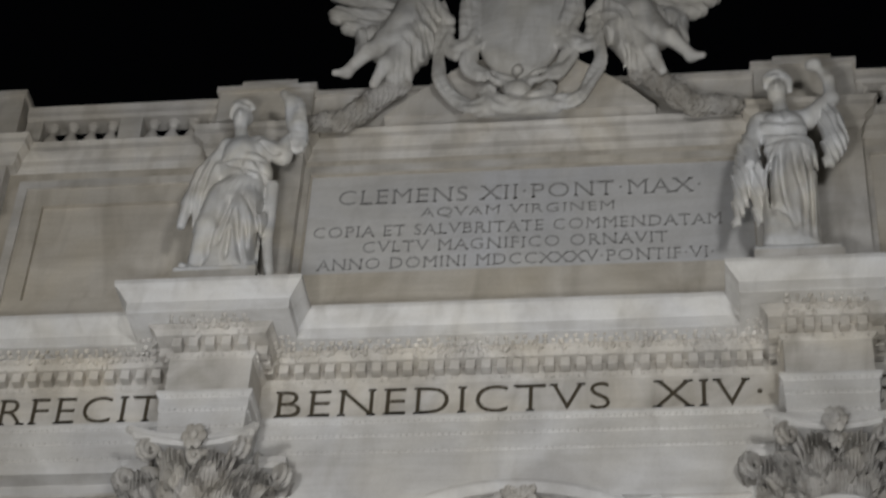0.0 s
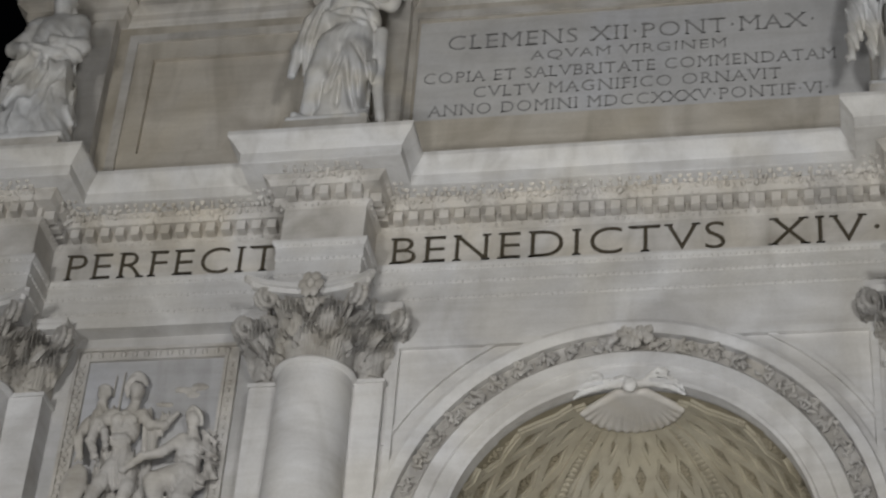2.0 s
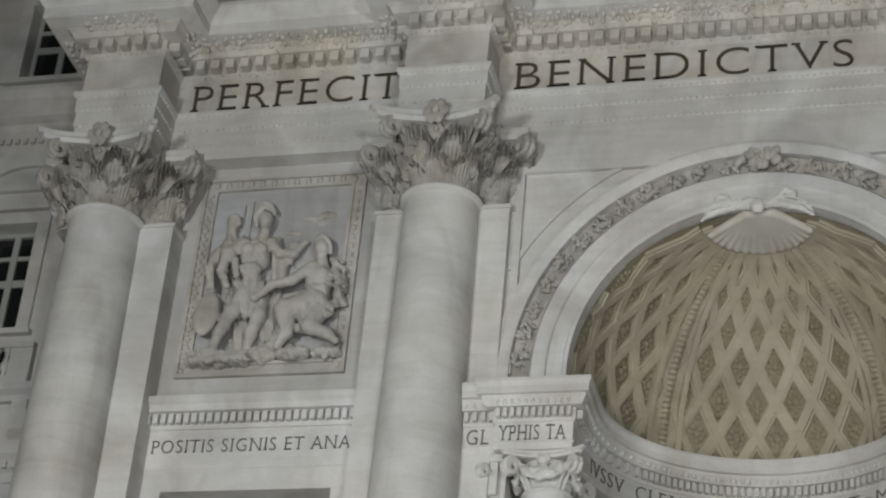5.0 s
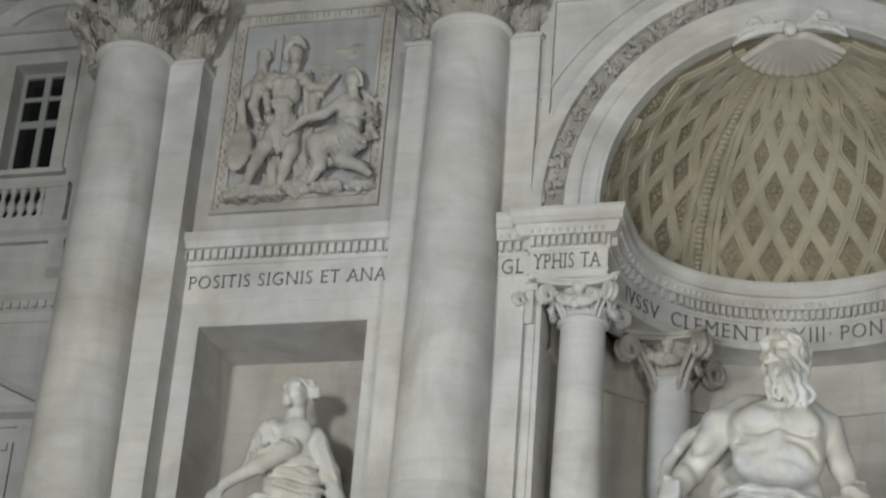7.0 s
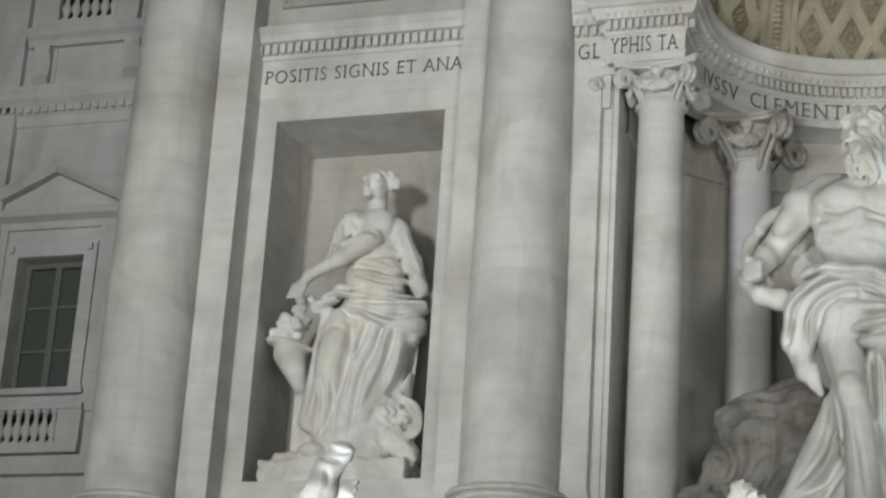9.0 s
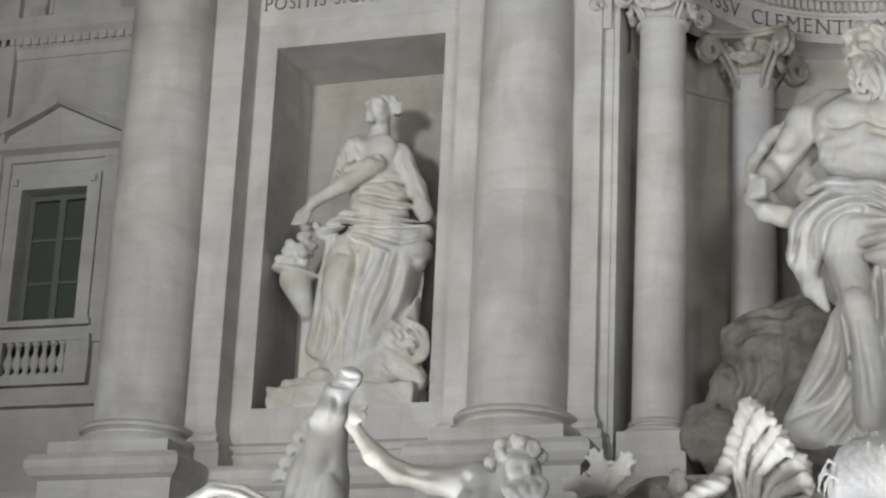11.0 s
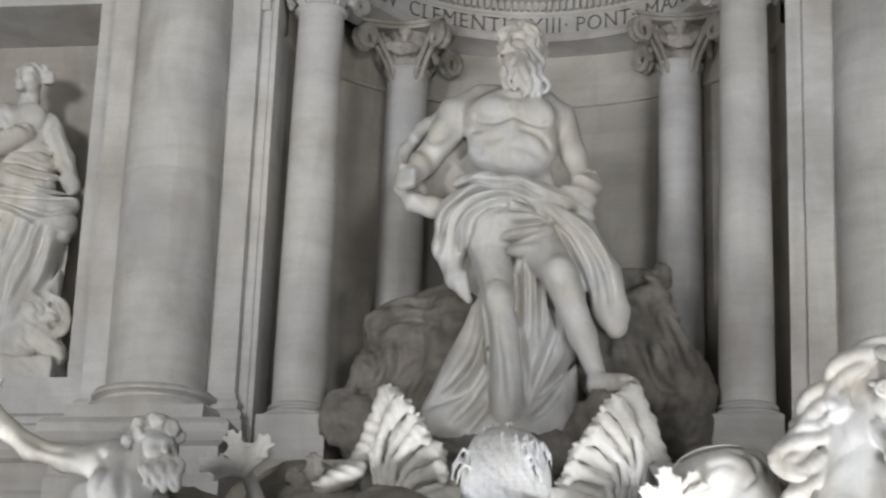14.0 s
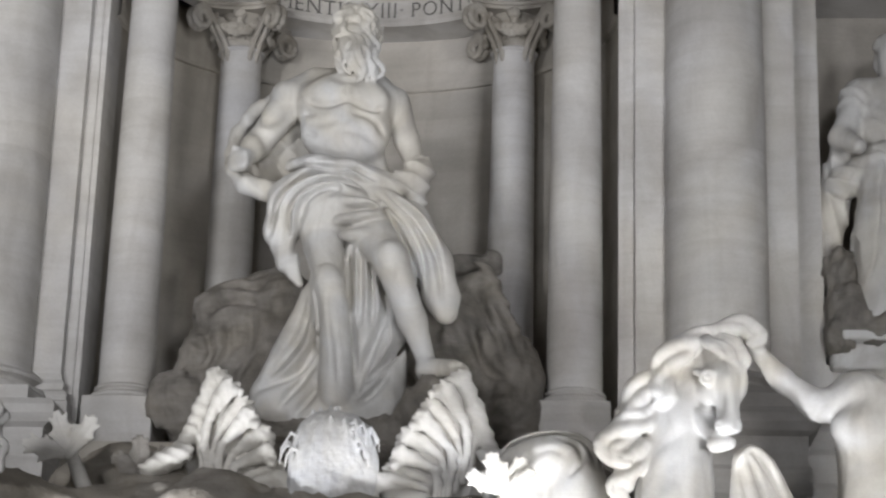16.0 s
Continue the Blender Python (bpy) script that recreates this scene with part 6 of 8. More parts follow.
def draped(cx, cy, z0, height, arms, seed, lean=0.0, wind=0.0):
    """A draped standing figure of that height; arms: chains of points from the shoulder, in shares of the height."""
    s = height
    P = lambda x, y, z: (cx + (x + lean * z) * s, cy + y * s, z0 + z * s)
    b = [mass(P(0.0, -0.02, 0.925), (0.046 * s, 0.058 * s, 0.068 * s)), limb(P(0.0, -0.07, 0.94), P(0.0, -0.085, 0.915), 0.008 * s, 0.012 * s), limb(P(0, 0, 0.87), P(0, 0, 0.8), 0.042 * s, 0.05 * s), mass(P(0, 0, 0.72), (0.12 * s, 0.09 * s, 0.13 * s)), limb(P(-0.1, 0, 0.80), P(0.1, 0, 0.80), 0.055 * s, 0.055 * s)]
    for c in arms:
        b += chain([P(*p) for p in c], [0.048 * s, 0.038 * s, 0.024 * s][:len(c)])
    hair = [mass(P(0.0, 0.0, 0.965), (0.056 * s, 0.062 * s, 0.038 * s)), mass(P(0.0, 0.035, 0.92), (0.055 * s, 0.045 * s, 0.05 * s))]
    top = [mass(P(0, 0, 0.68), (0.125 * s, 0.095 * s, 0.14 * s)), limb(P(-0.11, 0, 0.78), P(-0.15, 0, 0.62), 0.06 * s, 0.045 * s)]
    sash = chain([P(-0.17, -0.02, 0.50), P(-0.05, -0.08, 0.55), P(0.12, -0.04, 0.58)], [0.05 * s, 0.06 * s, 0.055 * s])
    skirt = [limb(P(0, 0, 0.55), P(0.0, 0, 0.05), 0.115 * s, 0.20 * s, 0.75), limb(P(-0.06, -0.06, 0.5), P(-0.08, -0.09, 0.05), 0.08 * s, 0.07 * s), limb(P(0.07, -0.05, 0.45), P(0.1, -0.04, 0.05), 0.07 * s, 0.06 * s)]
    wing = chain([P(-0.12, 0.03, 0.7), P(-0.2 - wind, 0.04, 0.45), P(-0.24 - wind, 0.03, 0.2)], [0.05 * s, 0.06 * s, 0.05 * s])
    foot = [block((cx + lean * 0.0, cy, z0 - 0.02), (0.2 * s, 0.15 * s, 0.06))]
    return [(b, 0.06, None), (hair, 0.04, lumps(20, 0.025, seed)), (top, 0.06, both(folds((0.6, 0.2, 0.8), 19, 0.04, seed + 1, 2.2), folds((0.9, 0.2, 0.3), 34, 0.015, seed + 5, 3.0))), (sash, 0.05, both(folds((0.3, 0.1, 1.0), 20, 0.045, seed + 2, 2.0), folds((0.4, 0.1, 0.9), 38, 0.02, seed + 6, 3.0))), (skirt, 0.07, both(fan(cx, z0 + 0.8 * s, 17, 0.09, seed + 3, 2.2), fan(cx + 0.2, z0 + 0.9 * s, 37, 0.03, seed + 7, 3.0))), (wing, 0.05, folds((1.0, 0, 0.25), 17, 0.045, seed + 4)), (foot, 0.03, None)]


ROOF = "statues along the attic"
y = -0.75
b = [mass((-4.28, y - 0.04, 24.36), (0.125, 0.16, 0.18), -10), mass((-4.27, y - 0.2, 24.34), (0.025, 0.03, 0.05)), limb((-4.29, y, 24.2), (-4.24, y, 23.92), 0.09, 0.12), limb((-4.46, y, 23.80), (-3.98, y, 23.82), 0.15, 0.15), mass((-4.2, y - 0.04, 23.58), (0.31, 0.24, 0.32))]
b += chain([(-3.95, y, 23.82), (-3.60, y - 0.05, 23.58), (-3.47, y - 0.08, 23.85)], [0.15, 0.13, 0.10])
b += chain([(-4.44, y - 0.12, 22.75), (-4.60, y - 0.2, 22.1), (-4.74, y - 0.12, 21.42)], [0.2, 0.16, 0.10]) + [limb((-4.76, y - 0.15, 21.32), (-4.86, y - 0.32, 21.28), 0.08, 0.06)]
hair = locks([(-4.42, y - 0.05, 24.38), (-4.36, y - 0.12, 24.54), (-4.2, y - 0.1, 24.58), (-4.08, y - 0.05, 24.55)], [0.05, 0.08, 0.08, 0.03], 3) + [mass((-4.27, y + 0.04, 24.46), (0.15, 0.17, 0.12))]
top = [mass((-4.08, y - 0.04, 23.22), (0.38, 0.28, 0.36), -12), mass((-4.3, y, 23.3), (0.28, 0.24, 0.35)), limb((-3.86, y - 0.08, 23.68), (-3.56, y - 0.1, 23.50), 0.16, 0.15), mass((-3.52, y - 0.08, 23.66), (0.12, 0.14, 0.22))]
cloth = strokes([([(-4.5, 23.40), (-4.2, 23.38), (-3.82, 23.30)], 0.04, -0.06), ([(-4.45, 23.10), (-4.15, 22.82), (-3.79, 22.64)], 0.045, -0.07), ([(-4.4, 23.3), (-4.1, 23.15), (-3.75, 23.1)], 0.04, -0.045), ([(-4.15, 23.36), (-4.1, 23.1), (-3.9, 22.85)], 0.035, -0.04), ([(-3.95, 23.34), (-3.85, 23.1), (-3.76, 22.9)], 0.035, -0.04), ([(-4.35, 23.8), (-4.2, 23.62), (-4.0, 23.6)], 0.035, -0.045), ([(-3.9, 23.7), (-3.7, 23.5), (-3.55, 23.45)], 0.03, -0.05)], y + 0.1)
mantle = chain([(-4.54, y + 0.02, 23.70), (-4.76, y, 23.25), (-4.92, y - 0.02, 22.7), (-5.04, y - 0.02, 22.28)], [0.13, 0.17, 0.15, 0.07]) + chain([(-4.58, y, 23.3), (-4.74, y, 22.8), (-4.82, y, 22.2)], [0.18, 0.15, 0.06]) + chain([(-3.68, y - 0.05, 22.95), (-3.70, y, 22.4), (-3.70, y, 21.9), (-3.62, y, 21.25)], [0.10, 0.09, 0.08, 0.07])
rags = strokes([([(-4.56, 23.6), (-4.7, 23.1), (-4.78, 22.6), (-4.8, 22.2)], 0.035, -0.06), ([(-4.7, 23.5), (-4.86, 23.0), (-4.9, 22.6), (-4.98, 22.3)], 0.035, -0.06), ([(-4.52, 22.95), (-4.66, 22.83), (-4.71, 22.63), (-4.76, 22.24)], 0.035, -0.06), ([(-4.72, 22.4), (-4.9, 22.2), (-5.08, 22.22)], 0.03, -0.05)], y + 0.1)
skirt = [limb((-4.15, y, 22.85), (-4.25, y, 21.45), 0.38, 0.42, 0.8), mass((-3.98, y - 0.12, 22.35), (0.27, 0.25, 0.5), 8), limb((-4.35, y - 0.1, 22.8), (-4.6, y - 0.08, 21.7), 0.22, 0.2)]
hem = strokes([([(-4.24, 22.55), (-4.33, 22.3), (-4.45, 22.0)], 0.04, -0.09), ([(-4.22, 22.4), (-4.3, 22.05), (-4.38, 21.7)], 0.035, -0.08), ([(-4.14, 22.3), (-4.1, 21.88), (-4.0, 21.38)], 0.04, -0.09), ([(-4.05, 22.6), (-3.86, 22.2), (-3.85, 21.86), (-3.9, 21.5)], 0.04, -0.08), ([(-4.45, 22.3), (-4.52, 21.9), (-4.55, 21.45)], 0.04, -0.09), ([(-4.22, 22.0), (-4.24, 21.4)], 0.035, -0.08), ([(-3.7, 22.8), (-3.76, 22.47), (-3.86, 22.2)], 0.04, -0.08), ([(-3.98, 22.1), (-3.96, 21.6)], 0.03, -0.05)], y + 0.1)
sculpt("statue", [(b, 0.06, None), (hair, 0.02, None), (top, 0.06, deeper(cloth)), (mantle, 0.04, rags), (skirt, 0.07, both(deeper(hem), fan(-4.2, 24.0, 40, 0.015, 9, 2.0))), ([block((-4.35, y, 21.12), (0.62, 0.42, 0.08))], 0.03, None)], 0.019, MARBLE, "pale stone draped figure raising a curved horn on the attic", group=ROOF, blend=0.035).data.transform(Matrix.Translation((-4.2, 0, 21.1)) @ Matrix(((1, 0, -0.04, 0), (0, 1, 0, 0), (0, 0, 1.05, 0), (0, 0, 0, 1))) @ Matrix.Translation((4.2, 0, -21.1)))
sculpt("horn", [(locks([(-3.45, y - 0.1, 23.75), (-3.47, y - 0.1, 24.25), (-3.6, y - 0.1, 24.72), (-3.78, y - 0.1, 25.0)], [0.10, 0.14, 0.12, 0.05], 3, 0.7), 0.04, None)], 0.02, MARBLE, "curved stone horn held by the attic figure", "horn")
b = [mass((3.86, y - 0.05, 24.56), (0.15, 0.18, 0.21), -8), mass((3.85, y - 0.23, 24.52), (0.03, 0.04, 0.06)), limb((3.88, y, 24.40), (3.92, y, 24.05), 0.10, 0.14), limb((3.60, y, 23.98), (4.26, y, 24.0), 0.15, 0.15), mass((3.94, y - 0.04, 23.74), (0.32, 0.25, 0.34))]
b += chain([(4.28, y, 24.0), (4.66, y - 0.06, 24.36), (4.64, y - 0.1, 24.72), (4.50, y - 0.12, 24.95)], [0.15, 0.12, 0.085, 0.07]) + [mass((4.42, y - 0.14, 25.02), (0.13, 0.11, 0.09), 10)]
b += chain([(3.56, y, 23.95), (3.40, y - 0.06, 23.4), (3.40, y - 0.22, 22.95)], [0.15, 0.12, 0.08])
hair = [mass((3.87, y + 0.03, 24.70), (0.17, 0.19, 0.14))] + locks([(3.70, y - 0.1, 24.60), (3.74, y - 0.15, 24.76), (3.88, y - 0.16, 24.84), (4.02, y - 0.1, 24.74), (4.06, y - 0.04, 24.55)], [0.04, 0.06, 0.065, 0.055, 0.03], 3, 0.9, 2)
top = [mass((3.90, y - 0.06, 23.72), (0.36, 0.27, 0.34)), mass((3.98, y - 0.03, 23.40), (0.38, 0.26, 0.22))]
crease = strokes([([(3.58, 23.9), (3.8, 23.7), (4.1, 23.72), (4.28, 23.85)], 0.04, -0.06), ([(3.60, 23.62), (3.9, 23.52), (4.3, 23.58)], 0.04, -0.07), ([(3.62, 23.42), (3.95, 23.34), (4.34, 23.36)], 0.035, -0.06), ([(3.92, 23.95), (3.94, 23.75), (3.9, 23.6)], 0.035, -0.045)], y + 0.1)
skirt = [limb((4.02, y, 23.25), (3.98, y, 21.5), 0.37, 0.40, 0.8), mass((4.12, y - 0.14, 22.6), (0.26, 0.24, 0.52), 4), limb((3.80, y - 0.1, 22.9), (3.72, y - 0.1, 21.5), 0.20, 0.20)]
drop_folds = strokes([([(4.02, 23.2), (4.06, 22.7), (4.14, 22.2), (4.10, 21.5)], 0.045, -0.10), ([(4.16, 23.2), (4.24, 22.6), (4.22, 21.5)], 0.04, -0.09), ([(4.3, 23.15), (4.36, 22.5), (4.34, 21.5)], 0.04, -0.08), ([(3.86, 23.2), (3.84, 22.6), (3.9, 22.1), (4.0, 21.6)], 0.045, -0.10), ([(3.72, 23.1), (3.66, 22.5), (3.70, 21.9)], 0.04, -0.08), ([(3.66, 22.1), (3.86, 21.95), (4.02, 21.7)], 0.04, -0.08)], y + 0.1)
mantle = chain([(3.52, y + 0.04, 23.9), (3.38, y, 23.4), (3.30, y - 0.04, 22.85), (3.24, y - 0.02, 22.4), (3.16, y, 21.98)], [0.13, 0.17, 0.17, 0.12, 0.06]) + chain([(3.46, y, 23.1), (3.50, y - 0.02, 22.5), (3.48, y, 22.0)], [0.14, 0.13, 0.06]) + chain([(4.52, y + 0.02, 24.28), (4.64, y, 23.9), (4.66, y, 23.5), (4.56, y, 23.12)], [0.12, 0.19, 0.19, 0.10])
rags = folds((1.0, 0, 0.3), 26, 0.05, 12, 1.8)
sculpt("statue", [(b, 0.06, None), (hair, 0.02, None), (top, 0.06, deeper(crease)), (skirt, 0.07, both(deeper(drop_folds), fan(4.0, 24.2, 36, 0.014, 19, 2.0))), (mantle, 0.04, rags), ([block((4.0, y, 21.12), (0.62, 0.42, 0.08))], 0.03, None)], 0.02, MARBLE, "pale stone draped figure lifting one arm on the attic", group=ROOF, blend=0.035)
folded = [[(0.1, 0, 0.80), (0.16, -0.04, 0.62), (0.04, -0.13, 0.6)], [(-0.1, 0, 0.79), (-0.19, -0.05, 0.62), (-0.1, -0.13, 0.56)]]
sculpt("statue", draped(-9.0, -0.75, 21.15, 3.2, folded, 50, 0.0, 0.0), 0.028, MARBLE, "pale stone draped figure with folded arms on the attic", group=ROOF, blend=0.04)
held = [[(0.1, 0, 0.80), (0.16, -0.04, 0.62), (0.04, -0.13, 0.6)], [(-0.1, 0, 0.79), (-0.17, -0.05, 0.64), (-0.13, -0.14, 0.58)]]
sculpt("statue", draped(6.55, 0.5, 8.5, 4.0, held, 60, 0.0, 0.0) + [([block((6.6, 0.5, 8.28), (0.95, 0.4, 0.16))], 0.05, None)], 0.028, MARBLE, "white marble draped woman beside a rock in a niche", blend=0.04)
sculpt("rock", [([mass((5.82, 0.3, 9.35), (0.22, 0.22, 0.28)), mass((5.9, 0.2, 8.85), (0.30, 0.28, 0.34)), mass((6.2, 0.1, 8.6), (0.34, 0.25, 0.22)), mass((5.75, 0.1, 8.5), (0.2, 0.2, 0.2))], 0.05, lumps(6, 0.06, 3))], 0.028, ROCK, "dark rock beside the woman in the niche", "rock")
for x in (-9.0, -4.33, 4.0):
    p = thing("statue_plinth", "low weathered stone plinth under an attic figure", "plinth", "attic plinths")
    part("slab", boxes((x - 0.62, x + 0.62, -1.25, -0.2, Z_TOP + 0.06, 21.05)), ATTIC, p)

# ---- relief panel over the left niche ----
soldier = [mass((-6.86, -0.20, 17.14), (0.095, 0.11, 0.13)), limb((-6.88, -0.14, 17.02), (-6.92, -0.12, 16.86), 0.07, 0.10), mass((-6.96, -0.16, 16.60), (0.21, 0.17, 0.27), 6), mass((-7.05, -0.27, 16.68), (0.10, 0.07, 0.09)), mass((-6.86, -0.27, 16.66), (0.10, 0.07, 0.09)), mass((-6.98, -0.22, 16.36), (0.16, 0.12, 0.14))]
soldier += chain([(-7.16, -0.18, 16.80), (-7.32, -0.30, 16.60), (-7.36, -0.34, 16.30), (-7.24, -0.38, 16.04)], [0.10, 0.085, 0.065, 0.05]) + chain([(-7.30, -0.2, 16.66), (-7.18, -0.34, 16.44), (-7.12, -0.36, 16.20)], [0.05, 0.05, 0.045])
soldier += chain([(-6.74, -0.16, 16.80), (-6.60, -0.2, 16.62), (-6.40, -0.16, 16.62), (-6.26, -0.1, 16.84)], [0.09, 0.07, 0.06, 0.03])
soldier += chain([(-7.02, -0.2, 15.98), (-7.12, -0.30, 15.66), (-7.28, -0.26, 15.36), (-7.34, -0.24, 15.12)], [0.12, 0.10, 0.085, 0.055]) + [limb((-7.34, -0.24, 15.10), (-7.47, -0.26, 15.08), 0.055, 0.035)]
soldier += chain([(-6.80, -0.16, 15.98), (-6.76, -0.20, 15.66), (-6.86, -0.16, 15.36), (-6.90, -0.14, 15.12)], [0.12, 0.10, 0.085, 0.055])
helmet = [mass((-6.88, -0.18, 17.22), (0.11, 0.11, 0.10)), mass((-7.37, -0.14, 17.27), (0.10, 0.09, 0.07))] + locks([(-6.76, -0.16, 17.30), (-6.84, -0.16, 17.42), (-6.96, -0.16, 17.44), (-7.03, -0.14, 17.32), (-7.02, -0.12, 17.14)], [0.02, 0.042, 0.05, 0.045, 0.02], 3, 0.9, 2)
second = [mass((-7.37, -0.14, 17.20), (0.10, 0.10, 0.12)), limb((-7.38, -0.1, 17.08), (-7.40, -0.08, 16.9), 0.07, 0.1), mass((-7.42, -0.08, 16.72), (0.17, 0.1, 0.22)), limb((-7.52, -0.14, 16.72), (-7.60, -0.22, 16.42), 0.085, 0.065), limb((-7.60, -0.22, 16.42), (-7.52, -0.26, 16.14), 0.06, 0.045)] + [limb((-7.54 + 0.035 * i, -0.27, 16.12), (-7.55 + 0.04 * i, -0.29, 16.02), 0.02, 0.014) for i in range(3)]
spears = [limb((-7.16, -0.05, 16.9), (-7.15, -0.04, 17.60), 0.016, 0.016), limb((-7.27, -0.05, 17.2), (-7.27, -0.04, 17.55), 0.014, 0.014)]
kilt = [limb((-6.62, -0.06, 16.5), (-6.66, -0.05, 15.4), 0.11, 0.13, 0.5), limb((-7.10, -0.05, 15.9), (-7.06, -0.05, 15.2), 0.12, 0.12, 0.5), limb((-6.96, -0.16, 16.22), (-6.94, -0.18, 15.86), 0.17, 0.27, 0.55), limb((-6.70, -0.10, 16.86), (-6.56, -0.1, 16.3), 0.09, 0.10, 0.6), limb((-6.60, -0.1, 16.35), (-6.42, -0.12, 16.75), 0.09, 0.10, 0.5), limb((-7.18, -0.16, 16.2), (-7.34, -0.16, 15.5), 0.06, 0.05), limb((-7.20, -0.1, 16.9), (-7.22, -0.1, 16.1), 0.10, 0.08, 0.6)]
shield = [mass((-7.53, -0.22, 15.68), (0.185, 0.09, 0.34), -4)]
sitter = [mass((-5.97, -0.24, 16.66), (0.10, 0.11, 0.125), 12), limb((-5.97, -0.18, 16.55), (-5.95, -0.16, 16.38), 0.065, 0.09), mass((-5.97, -0.16, 16.16), (0.20, 0.16, 0.26)), mass((-6.06, -0.28, 16.24), (0.08, 0.06, 0.08)), mass((-5.90, -0.28, 16.22), (0.08, 0.06, 0.08))]
sitter += chain([(-6.08, -0.24, 16.34), (-6.30, -0.32, 16.10), (-6.58, -0.34, 16.02), (-6.80, -0.34, 15.84)], [0.085, 0.075, 0.06, 0.04]) + [mass((-6.82, -0.34, 15.82), (0.06, 0.05, 0.05))]
sitter += chain([(-5.98, -0.2, 15.82), (-6.34, -0.34, 15.62), (-6.30, -0.28, 15.30), (-6.42, -0.26, 15.10)], [0.17, 0.15, 0.09, 0.055]) + chain([(-5.90, -0.18, 15.72), (-5.98, -0.28, 15.38), (-5.72, -0.26, 15.26), (-5.60, -0.26, 15.16)], [0.15, 0.11, 0.08, 0.05])
curls = [mass((-5.96, -0.2, 16.76), (0.11, 0.11, 0.07))] + locks([(-6.06, -0.28, 16.72), (-5.98, -0.30, 16.80), (-5.88, -0.26, 16.72), (-5.85, -0.2, 16.58)], [0.02, 0.032, 0.03, 0.02], 3, 0.9, 3)
wrap = [mass((-6.12, -0.20, 15.68), (0.32, 0.18, 0.19), -14), mass((-5.95, -0.2, 15.98), (0.19, 0.15, 0.14))]
wrap += chain([(-5.80, -0.14, 16.46), (-5.70, -0.18, 16.20), (-5.66, -0.2, 15.90), (-5.76, -0.22, 15.58)], [0.07, 0.08, 0.08, 0.06]) + chain([(-5.72, -0.12, 16.5), (-5.62, -0.14, 16.2), (-5.60, -0.14, 15.8)], [0.04, 0.05, 0.04])
wrap += [limb((-6.12, -0.18, 15.42), (-5.72, -0.18, 15.32), 0.10, 0.10), limb((-6.42, -0.14, 15.44), (-6.55, -0.14, 15.18), 0.08, 0.09)]
earth = [block((-7.27, -0.13, 15.0), (0.42, 0.13, 0.075)), mass((-6.66, -0.10, 15.08), (0.20, 0.12, 0.13)), mass((-6.24, -0.12, 15.06), (0.24, 0.14, 0.10)), mass((-5.76, -0.1, 15.06), (0.22, 0.12, 0.09))]
clouds = [mass((-6.24, -0.012, 17.28), (0.13, 0.03, 0.05)), mass((-6.02, -0.012, 17.32), (0.12, 0.03, 0.06)), mass((-6.12, -0.012, 17.2), (0.10, 0.03, 0.05)), mass((-6.50, -0.012, 17.05), (0.12, 0.03, 0.04))]
ribbing = strokes([([(-7.12, 16.52), (-6.98, 16.47), (-6.80, 16.52)], 0.03, -0.035), ([(-6.97, 16.78), (-6.97, 16.5)], 0.025, -0.025), ([(-7.1, 16.34), (-6.98, 16.30), (-6.84, 16.34)], 0.025, -0.03)], 0.0)
sculpt("relief", [(soldier, 0.035, both(ribbing, lumps(9, 0.014, 9))), (second, 0.04, folds((0.9, 0, 0.3), 30, 0.02, 5, 2.0)), (helmet, 0.02, None), (spears, 0.01, None), (kilt, 0.03, folds((1.0, 0, 0.12), 34, 0.06, 4, 0.8)), (shield, 0.02, None), (sitter, 0.035, lumps(9, 0.014, 4)), (curls, 0.015, None), (wrap, 0.04, both(folds((0.55, 0, 0.8), 21, 0.06, 6, 3.4), folds((0.9, 0, 0.35), 34, 0.018, 8, 2.4))), (earth, 0.03, lumps(9, 0.04, 2)), (clouds, 0.03, lumps(16, 0.02, 4))], 0.013, CARVED, "carved stone relief of a soldier and a seated figure", "relief", blend=0.015).data.transform(set_back(1))


# ---- coat of arms with two winged figures on the parapet ----
shieldm = [mass((-0.15, -0.25, 27.1), (0.78, 0.3, 1.45))]
edge = []
for s in (1, -1):
    L = lambda pts, r, n, k: locks([(-0.15 + s * x, -0.36 - 0.03 * (i % 2), z) for i, (x, z) in enumerate(pts)], r, n, 0.9, k)
    edge += L([(0.70, 28.3), (0.86, 27.3), (0.80, 26.6), (0.95, 26.25), (1.15, 26.35), (1.1, 26.52)], [0.10, 0.13, 0.12, 0.13, 0.10, 0.05], 3, 1)
    edge += L([(0.62, 26.4), (0.80, 26.1), (0.74, 25.8), (0.56, 25.62), (0.6, 25.85)], [0.06, 0.10, 0.11, 0.09, 0.04], 3, 2)
    edge += L([(1.38, 27.3), (1.22, 26.7), (1.30, 26.1), (1.24, 25.6), (1.0, 25.15), (0.68, 24.95), (0.44, 25.10), (0.46, 25.32), (0.60, 25.30)], [0.08, 0.11, 0.08, 0.08, 0.09, 0.10, 0.09, 0.07, 0.04], 3, 3)
    edge += L([(0.52, 25.25), (0.3, 25.02), (0.0, 24.98)], [0.08, 0.12, 0.12], 3, 4)
    edge += L([(0.5, 25.72), (0.3, 25.55), (0.12, 25.45), (0.16, 25.25)], [0.05, 0.09, 0.09, 0.04], 2, 5)
edge += [mass((-0.15, -0.45, 25.66), (0.09, 0.09, 0.09)), mass((-0.15, -0.36, 25.3), (0.22, 0.14, 0.18)), limb((-0.75, -0.3, 24.98), (0.45, -0.3, 24.98), 0.14, 0.14)]
